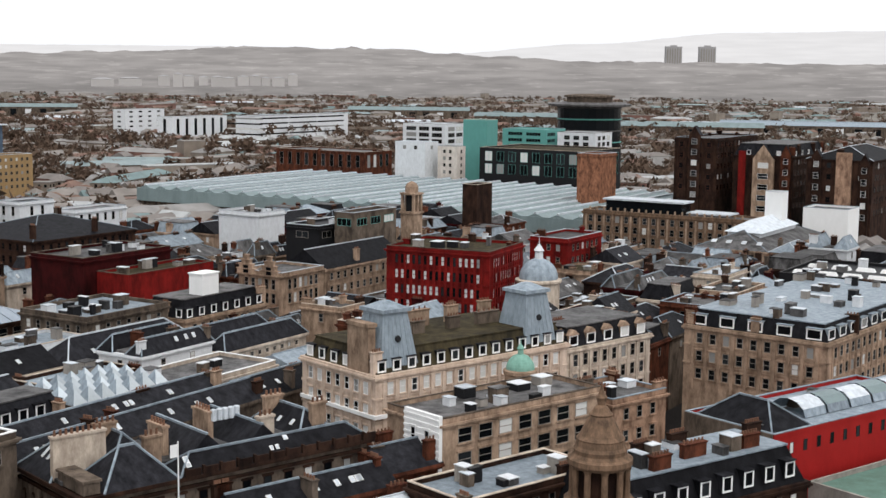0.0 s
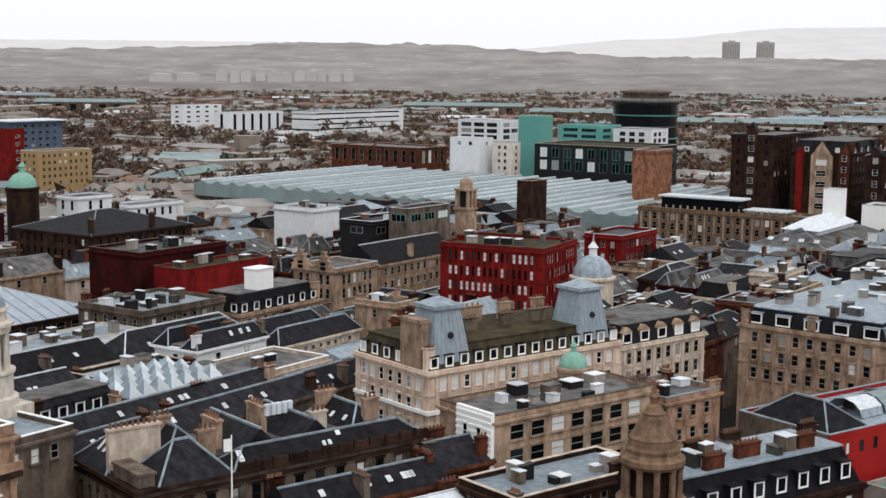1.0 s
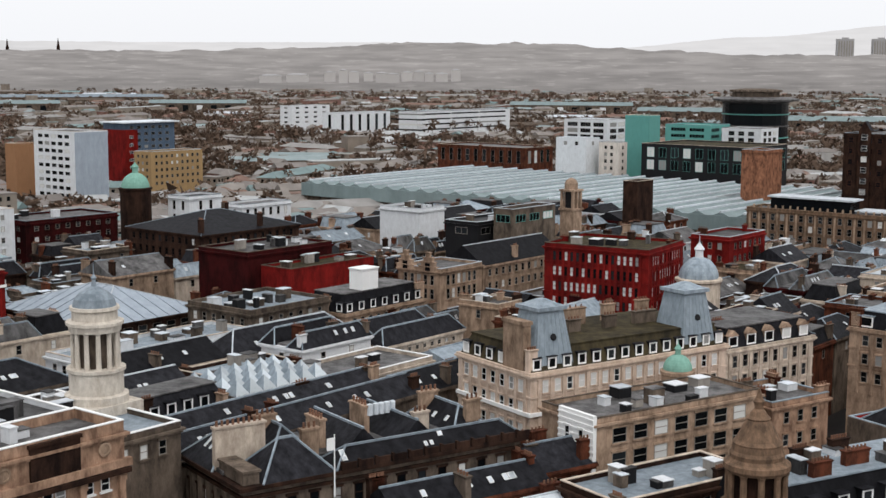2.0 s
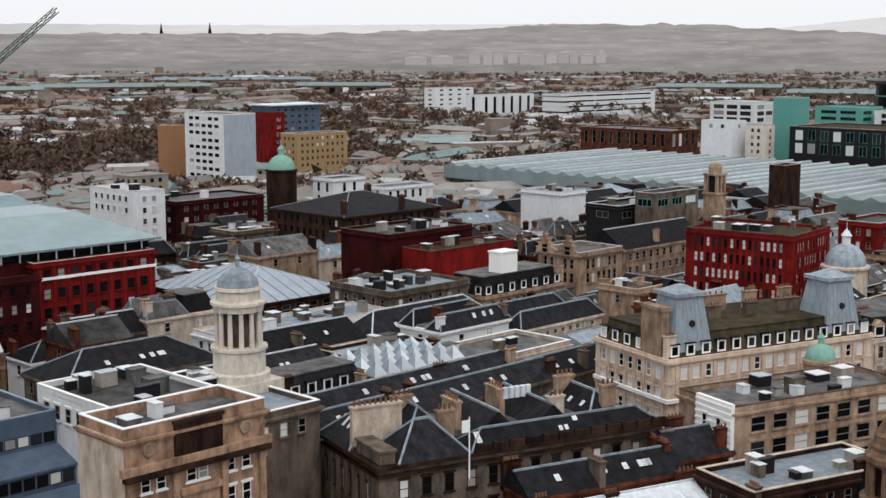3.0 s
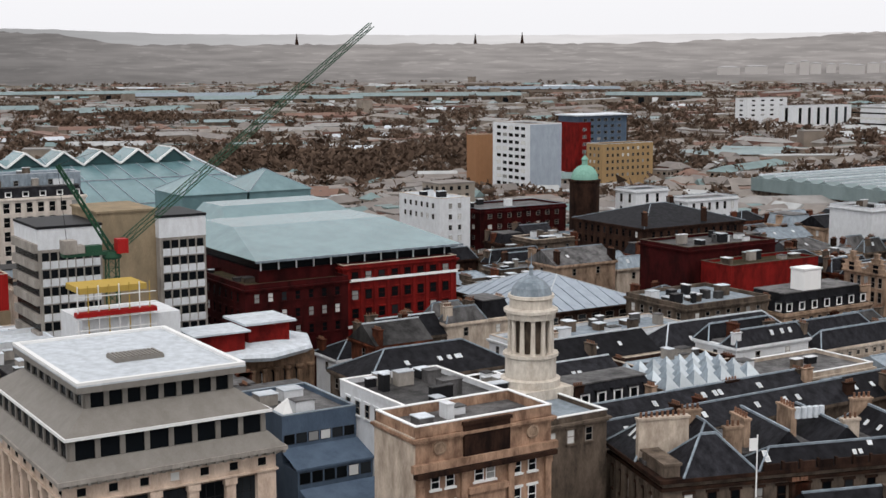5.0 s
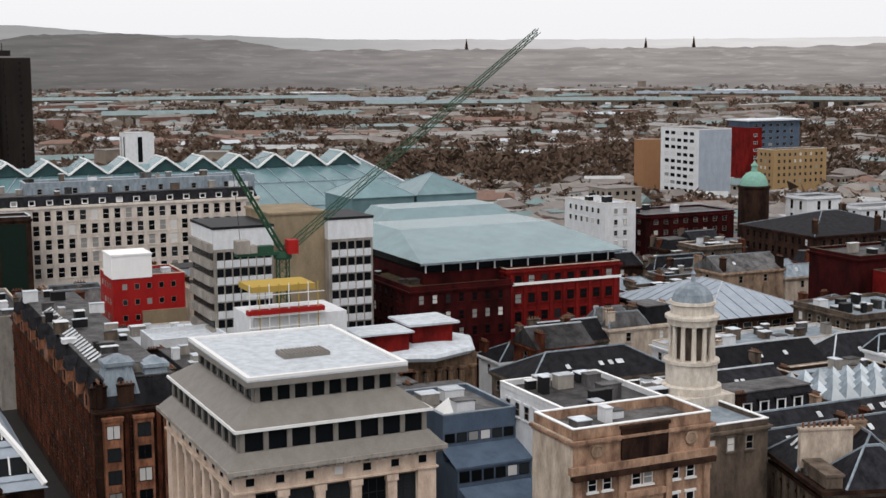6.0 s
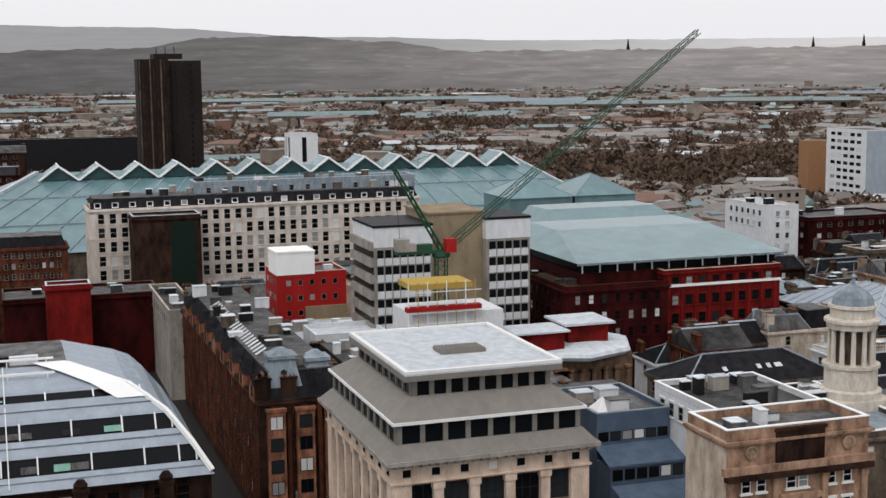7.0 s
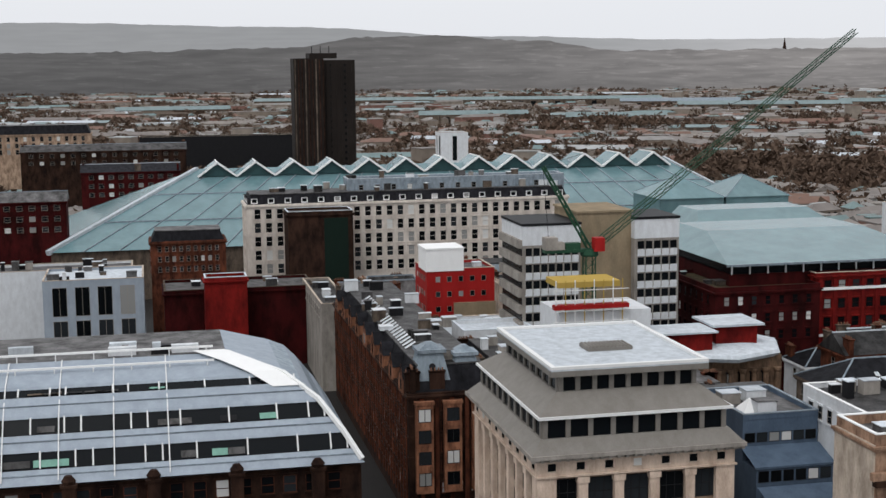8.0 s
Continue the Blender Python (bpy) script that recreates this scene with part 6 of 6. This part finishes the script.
def ordinary_town():
    rng = random.Random(77)
    walls = ((SAND, "blond sandstone", 4), (PALE, "pale stone", 3), (SOOT, "sooty brownstone", 5), (RUST, "red sandstone", 4), (DARKBRICK, "dark red brick", 3), (GREYSTONE, "grey stone", 5), (WHITE, "white rendered", 2))
    pick = [w for w in walls for _ in range(w[2])]
    placed = []
    def belt(u0, u1, v0, v1, near, far, most, low, high, rows, bay, seed):
        v, count = v0, 0
        while v < v1:
            u = u0
            dv = rng.uniform(9, 14)
            while u < u1:
                du = rng.uniform(9, 21)
                if in_view(u + du / 2, v + dv / 2, near, far) and free(u, v, du, dv, 0.8) and count < most:
                    mat, word, _ = rng.choice(pick)
                    roof = rng.choice(("flat", "flat", "hip", "gable", "gable", "mansard", "ranges"))
                    roof_word = {"flat": "flat felt roof", "hip": "hipped slate roof", "gable": "pitched slate roof", "mansard": "slate mansard", "ranges": "double slate ranges"}[roof]
                    rm = rng.choice((FELT, FELT, PALEFELT, LEAD, SLATE, MOSS)) if roof == "flat" else rng.choice((SLATE, SLATE, SLATE, FELT, LEAD))
                    block("town_building", "%s town building with %s" % (word, roof_word), u, v, du, dv, rng.uniform(low, high), mat, roof, rm, rh=rng.uniform(2.5, 4), rows=rows, bay=bay,
                          win=(1.2, 1.9), seed=seed + count, chimneys=rng.choice((2, 3, 4)) if rows == 1 else 2, clutter=rng.choice((3, 5, 7)) if roof == "flat" else 0, lights=rng.choice((0, 1, 3)) if rows == 1 else 0, group="town buildings", keep=True)
                    placed.append((u, v, du, dv))
                    count += 1
                u += du + rng.choice((0.5, 0.6, 0.8, 7.0))
            v += dv + rng.choice((0.6, 0.8, 8.0))
        TAKEN.extend(placed)
    belt(30.0, 440.0, 60.0, 440.0, 150, 450, 165, 15.5, 22.0, 1, 8.0, 1000)
    belt(240.0, 470.0, 250.0, 520.0, 380, 640, 48, 14.0, 20.0, 2, 5.0, 2000)
ordinary_town()

def suburbs():
    rng = random.Random(11)
    w, r = Shape(), Shape()
    for i in range(9000):
        d = 455 * (3700 / 455) ** rng.random()
        a = radians(rng.uniform(64, 162))
        x, y = d * math.cos(a), d * math.sin(a)
        u, v = x * UX + y * UY, -x * UY + y * UX
        if not free(u - 12, v - 12, 26, 26, 1):
            continue
        du, dv, h = rng.uniform(6, 17) * (1 + d / 2500), rng.uniform(7, 12), rng.uniform(4, 8) + max(0, 9 - d / 110)
        if rng.random() < 0.10:
            du, dv, h = du * rng.uniform(2, 5), dv * 1.6, rng.uniform(6, 11)
        if rng.random() < 0.004:
            du, dv, h = 18, 14, rng.uniform(16, 24)
        t = radians(GRID + rng.choice((0, 90, 20, -25)))
        def P(px, py, pz):
            return (x + px * math.cos(t) - py * math.sin(t), y + px * math.sin(t) + py * math.cos(t), pz)
        s = Shape()
        s.box(0, du, 0, dv, 0, h)
        if d < 850:
            for j in range(int(du / 4)):
                for z in (h - 2.6, h - 6.0):
                    if z > 1:
                        s.box(1.2 + j * 4, 2.8 + j * 4, -0.08, -0.01, z, z + 1.7, 1)
            for j in range(int(dv / 4)):
                s.box(-0.08, -0.01, 1.2 + j * 4, 2.8 + j * 4, h - 2.6, h - 0.9, 1)
        k = len(w.v)
        w.v += [P(*p) for p in s.v]
        w.f += [[k + j for j in f] for f in s.f]
        w.m += s.m
        s = Shape()
        if h < 11 and rng.random() < 0.6:
            hip_roof(s, -0.4, du + 0.4, -0.4, dv + 0.4, h + 0.01, 3.0, rng.random() < 0.5)
        else:
            s.box(-0.2, du + 0.2, -0.2, dv + 0.2, h + 0.01, h + 0.6)
        k = len(r.v)
        r.v += [P(*p) for p in s.v]
        r.f += [[k + j for j in f] for f in s.f]
        r.m += s.m
    # long low sheds, pale and teal, lying across the view
    sheds = Shape()
    for i in range(125):
        d = 760 * (3300 / 760) ** rng.random()
        a = radians(rng.uniform(66, 160))
        x, y = d * math.cos(a), d * math.sin(a)
        u, v = x * UX + y * UY, -x * UY + y * UX
        if not free(u - 50, v - 50, 100, 100, 1):
            continue
        t = a - math.pi / 2 + rng.uniform(-0.35, 0.35)
        du, dv, h = rng.uniform(30, 85) * (0.6 + d / 3000), rng.uniform(16, 34), rng.uniform(6, 10)
        m = rng.choice((0, 0, 1, 1, 2))
        s = Shape()
        s.box(-du / 2, du / 2, 0, dv, 0, h, 2)
        hip_roof(s, -du / 2 - 0.4, du / 2 + 0.4, -0.4, dv + 0.4, h + 0.01, 2.6, False, m)
        k = len(sheds.v)
        sheds.v += [(x + p * math.cos(t) - q * math.sin(t), y + p * math.sin(t) + q * math.cos(t), z) for p, q, z in s.v]
        sheds.f += [[k + j for j in f] for f in s.f]
        sheds.m += s.m
    ob = new("far_sheds", sheds.mesh("far_sheds", [PALEFELT, STATIONGLASS, GREYSTONE]))
    tagged(ob, "long low sheds with pale and teal roofs", "sheds", kind="stuff")
    ob = new("suburb_houses", w.mesh("suburb_houses", [FARWALL, DARKGLASS]))
    tagged(ob, "distant suburb houses and sheds in muted browns", "houses", kind="stuff")
    p = new("roof", r.mesh("suburb_roofs", FARROOF))
    p.parent = ob
    tagged(p, "grey and pale distant roofs")
suburbs()

def great_sheds():
    """Long depots and retail sheds beyond the river: wall, ribbed roof, doors along the front."""
    rows = ((140.0, 2550, 330, 60, 11, STATIONGLASS), (131.5, 2480, 420, 55, 12, STATIONGLASS), (126.0, 2300, 200, 60, 12, LEAD), (122.5, 2150, 260, 60, 11, STATIONGLASS),
            (116.0, 2250, 280, 50, 12, STATIONGLASS), (111.5, 2700, 300, 55, 12, LEAD), (107.0, 2200, 150, 50, 14, STATIONGLASS), (147.0, 2100, 170, 50, 12, STATIONGLASS),
            (91.5, 2150, 190, 50, 14, STATIONGLASS), (86.5, 1900, 150, 50, 14, STATIONGLASS), (80.5, 1650, 210, 55, 13, STATIONGLASS), (75.0, 1750, 220, 60, 13, LEAD), (96.0, 1750, 110, 40, 13, STATIONGLASS), (128.5, 1650, 120, 45, 12, STATIONGLASS), (134.5, 1750, 140, 45, 12, STATIONGLASS))
    for az, d, w, dp, h, mat in rows:
        a = radians(az)
        ob = new("long_shed")
        ob.matrix_world = pose(d * math.cos(a), d * math.sin(a), 0, 0, 0, az - 90 + (az * 7 % 11 - 5))
        tagged(ob, "long low depot with a %s roof" % ("lead-grey" if mat is LEAD else "teal-grey"), "shed", group="long sheds")
        s = Shape()
        s.box(-w / 2, w / 2, 0, dp, 0, h)
        part("wall", s, GREYSTONE, ob)
        n = 3
        for i in range(n):
            r = Shape()
            hip_roof(r, -w / 2 - 1, w / 2 + 1, dp * i / n - 0.5, dp * (i + 1) / n - 0.6, h + 0.02, 4.5, False)
            part("roof", r, mat, ob)
        for i in range(int(w / 22)):
            q = Shape()
            q.box(-w / 2 + 8 + i * 22, -w / 2 + 17 + i * 22, -0.3, -0.01, 0.5, h - 3.0)
            part("door", q, DARKGLASS if i % 3 else WHITE, ob)
great_sheds()

def woods():
    rng = random.Random(23)
    s = Shape()
    def tree(x, y, h, wd):
        s.lathe(x, y, [(0.35, 0), (0.2, h * 0.6)], 5)
        for k in range(30):
            a, e = rng.uniform(0, 6.28), rng.uniform(-0.5, 1.4)
            rr = wd * rng.uniform(0.35, 1.0)
            c = Vector((x + rr * math.cos(a) * math.cos(e), y + rr * math.sin(a) * math.cos(e), h * 0.62 + rr * 0.8 * math.sin(e)))
            q = wd * rng.uniform(0.22, 0.42)
            n = Vector((rng.uniform(-1, 1), rng.uniform(-1, 1), rng.uniform(-1, 1)))
            t = Vector((rng.uniform(-1, 1), rng.uniform(-1, 1), rng.uniform(-1, 1)))
            s.poly([tuple(c + n * q), tuple(c + t * q), tuple(c - n * q * 0.7 - t * q * 0.5)])
    clumps = 0
    while clumps < 900:
        d = 640 * (3900 / 640) ** rng.random()
        a = radians(rng.uniform(66, 160))
        x, y = d * math.cos(a), d * math.sin(a)
        u, v = x * UX + y * UY, -x * UY + y * UX
        if not free(u - 15, v - 15, 30, 30):
            continue
        clumps += 1
        for i in range(rng.randint(5, 16)):
            tree(x + rng.gauss(0, 16 + d * 0.012), y + rng.gauss(0, 10), rng.uniform(9, 16), rng.uniform(4.5, 8))
    # larger copses beyond the river
    for az, d, spread, count in ((119.4, 820, 1.9, 110), (121.8, 880, 2.0, 90), (116.5, 930, 2.0, 60), (113.0, 990, 1.6, 50), (124.8, 840, 1.4, 40), (150.8, 1050, 1.6, 60), (152.5, 1000, 1.2, 40), (99.5, 1120, 1.6, 18), (107.0, 1010, 1.4, 20), (104.0, 1300, 2.5, 26), (97.0, 1450, 2.5, 26), (129.0, 1500, 3.0, 60), (110.0, 1250, 2.5, 50), (84.0, 1700, 3.0, 60), (140.0, 1350, 2.0, 50)):
        for i in range(count):
            a, dd = radians(az + rng.gauss(0, spread * 0.6)), d + rng.gauss(0, 45)
            tree(dd * math.cos(a), dd * math.sin(a), rng.uniform(15, 24), rng.uniform(5, 9))
    ob = new("bare_woods", s.mesh("bare_woods", BARK))
    tagged(ob, "leafless brown trees between distant houses", "trees", kind="stuff")
woods()

def twin_towers():
    for k, du in enumerate((0, 98)):
        x0, y0 = 640 + du, 3990
        ob = new("distant_tower_block")
        ob.matrix_world = pose(x0, y0, 0)
        tagged(ob, "hazy grey high-rise block on the skyline", "tower block", group="twin skyline towers")
        s = Shape()
        s.box(0, 46, 0, 30, 0, 154), s.box(14, 32, 6, 16, 154, 158)
        part("wall", s, HAZETOWER, ob)
        for i in range(6):
            p = Shape()
            p.box(3 + i * 7.2, 6 + i * 7.2, -0.4, 0, 4, 148)
            part("window_strip", p, CONCRETE, ob)
twin_towers()

def spires():
    for x, y, h in ((-2133, 3439, 128), (-1672, 3685, 128), (-1546, 3740, 132)):
        ob = new("distant_spire")
        ob.matrix_world = pose(x, y, 0)
        tagged(ob, "thin dark church spire on the skyline", "spire", group="skyline spires")
        s = Shape()
        s.box(-8, 8, -8, 8, 0, h - 34)
        part("tower", s, GREYSTONE, ob)
        s = Shape()
        s.lathe(0, 0, [(8.4, h - 34), (0.6, h + 14)], 8)
        part("spire", s, SOOT, ob)
spires()

def haze_material(name, right, left, low, high, dots):
    """Distance haze painted as emission on the hills, paler towards one side."""
    m = bpy.data.materials.new(name)
    m.use_nodes = True
    n, l = m.node_tree.nodes, m.node_tree.links
    b = n["Principled BSDF"]
    geo = n.new("ShaderNodeNewGeometry")
    sep = n.new("ShaderNodeSeparateXYZ")
    l.new(geo.outputs["Position"], sep.inputs[0])
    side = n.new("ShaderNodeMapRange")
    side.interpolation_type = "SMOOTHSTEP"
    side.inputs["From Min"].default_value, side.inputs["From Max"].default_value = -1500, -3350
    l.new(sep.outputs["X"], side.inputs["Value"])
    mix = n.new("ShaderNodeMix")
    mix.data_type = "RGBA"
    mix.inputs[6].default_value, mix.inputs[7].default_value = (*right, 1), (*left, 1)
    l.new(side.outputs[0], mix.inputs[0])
    x = n.new("ShaderNodeTexNoise")
    x.inputs["Scale"].default_value, x.inputs["Detail"].default_value = 0.007, 6
    bands = n.new("ShaderNodeMapping")
    bands.inputs["Scale"].default_value = (1.0, 1.0, 12.0)
    l.new(geo.outputs["Position"], bands.inputs["Vector"])
    l.new(bands.outputs[0], x.inputs["Vector"])
    r = n.new("ShaderNodeMapRange")
    r.inputs["From Min"].default_value, r.inputs["From Max"].default_value = 0.35, 0.65
    r.inputs["To Min"].default_value, r.inputs["To Max"].default_value = low, high
    l.new(x.outputs["Fac"], r.inputs["Value"])
    h = n.new("ShaderNodeHueSaturation")
    # scattered pale house rows and sheds among the trees
    rows = n.new("ShaderNodeMapping")
    rows.inputs["Scale"].default_value = (1.0, 1.0, 9.0)
    l.new(geo.outputs["Position"], rows.inputs["Vector"])
    town = n.new("ShaderNodeTexNoise")
    town.inputs["Scale"].default_value, town.inputs["Detail"].default_value = 0.016, 4
    l.new(rows.outputs[0], town.inputs["Vector"])
    t = n.new("ShaderNodeMapRange")
    t.inputs["From Min"].default_value, t.inputs["From Max"].default_value = 0.58, 0.66
    t.inputs["To Max"].default_value = dots
    l.new(town.outputs["Fac"], t.inputs["Value"])
    add = n.new("ShaderNodeMath")
    l.new(r.outputs[0], add.inputs[0]), l.new(t.outputs[0], add.inputs[1])
    # haze painted by height: the emission dims towards the foot of the slope
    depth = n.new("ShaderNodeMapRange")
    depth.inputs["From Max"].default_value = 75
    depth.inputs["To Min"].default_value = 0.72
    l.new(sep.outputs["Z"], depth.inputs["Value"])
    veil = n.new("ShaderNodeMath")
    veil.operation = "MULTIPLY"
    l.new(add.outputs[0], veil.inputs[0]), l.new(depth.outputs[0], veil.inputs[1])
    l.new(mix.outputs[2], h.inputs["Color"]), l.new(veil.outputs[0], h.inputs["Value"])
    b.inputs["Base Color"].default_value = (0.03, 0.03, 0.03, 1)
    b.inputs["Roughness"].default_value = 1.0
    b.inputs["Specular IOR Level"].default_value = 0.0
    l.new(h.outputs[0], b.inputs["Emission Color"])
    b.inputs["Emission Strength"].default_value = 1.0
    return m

def hills(name, label, dist, points, seed, mat, rough=1.0):
    """A distant ridge round the view: heights by compass angle, with a broken wooded crest."""
    s = Shape()
    n = 420
    a0, a1 = points[0][0], points[-1][0]
    rows = []
    for i in range(n + 1):
        a = a0 + (a1 - a0) * i / n
        z = points[-1][1]
        for (p, y), (q, w) in zip(points, points[1:]):
            if p <= a <= q:
                t = (a - p) / (q - p)
                z = y + (w - y) * t * t * (3 - 2 * t)
                break
        z += rough * (5 * noise.noise(Vector((a * 0.9, seed, 5))) + 3.5 * noise.noise(Vector((a * 4.0, seed, 9))) + 2.0 * noise.noise(Vector((a * 13.0, seed, 3))))
        rows.append((a, z))
    for (a, z), (b, y) in zip(rows, rows[1:]):
        ca, sa, cb, sb = math.cos(radians(a)), math.sin(radians(a)), math.cos(radians(b)), math.sin(radians(b))
        q = 250
        s.poly([(dist * ca, dist * sa, -5), (dist * cb, dist * sb, -5), ((dist + q) * cb, (dist + q) * sb, y), ((dist + q) * ca, (dist + q) * sa, z)])
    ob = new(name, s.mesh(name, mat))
    tagged(ob, label, "hills", kind="structure")
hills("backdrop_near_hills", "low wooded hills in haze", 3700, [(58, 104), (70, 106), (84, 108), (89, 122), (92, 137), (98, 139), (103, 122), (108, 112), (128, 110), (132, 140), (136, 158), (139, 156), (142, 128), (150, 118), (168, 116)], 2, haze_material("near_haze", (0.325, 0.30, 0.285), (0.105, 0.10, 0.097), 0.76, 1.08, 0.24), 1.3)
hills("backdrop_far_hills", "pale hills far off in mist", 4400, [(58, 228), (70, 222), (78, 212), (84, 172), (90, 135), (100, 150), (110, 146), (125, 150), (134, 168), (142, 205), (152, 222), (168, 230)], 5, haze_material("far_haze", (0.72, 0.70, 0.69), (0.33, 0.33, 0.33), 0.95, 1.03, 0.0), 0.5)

# haze tone put into the base colour of the flats
FLATS = material("hazy_render", (0.54, 0.515, 0.50), vary=0.12, bump=0, by_object=0.08)
def hillside_flats():
    """Pale slabs of flats stepping along the foot of the wooded hill."""
    rng = random.Random(8)
    for i in range(13):
        a = 101.6 - i * 0.53 + rng.uniform(-0.08, 0.08) if i < 11 else 104.0 - (i - 11) * 1.1
        z = 34 + rng.uniform(-3, 3)
        d = 3690 + 250 * (z + 5) / 140
        ob = new("hillside_flats")
        ob.matrix_world = pose(d * math.cos(radians(a)), d * math.sin(radians(a)), z - 8, 0, 0, a - 90)
        tagged(ob, "pale hillside flats coloured for haze", "flats", group="hillside flats")
        s = Shape()
        h, w = rng.uniform(24, 36), rng.uniform(22, 34)
        if i > 10:
            h, w = 20, 60
        s.box(-w / 2, w / 2, 0, 34, 0, h)
        part("wall", s, FLATS, ob)
        r = Shape()
        hip_roof(r, -w / 2 - 0.6, w / 2 + 0.6, -0.6, 34, h, 4.0, True)
        part("roof", r, HAZETOWER, ob)
hillside_flats()
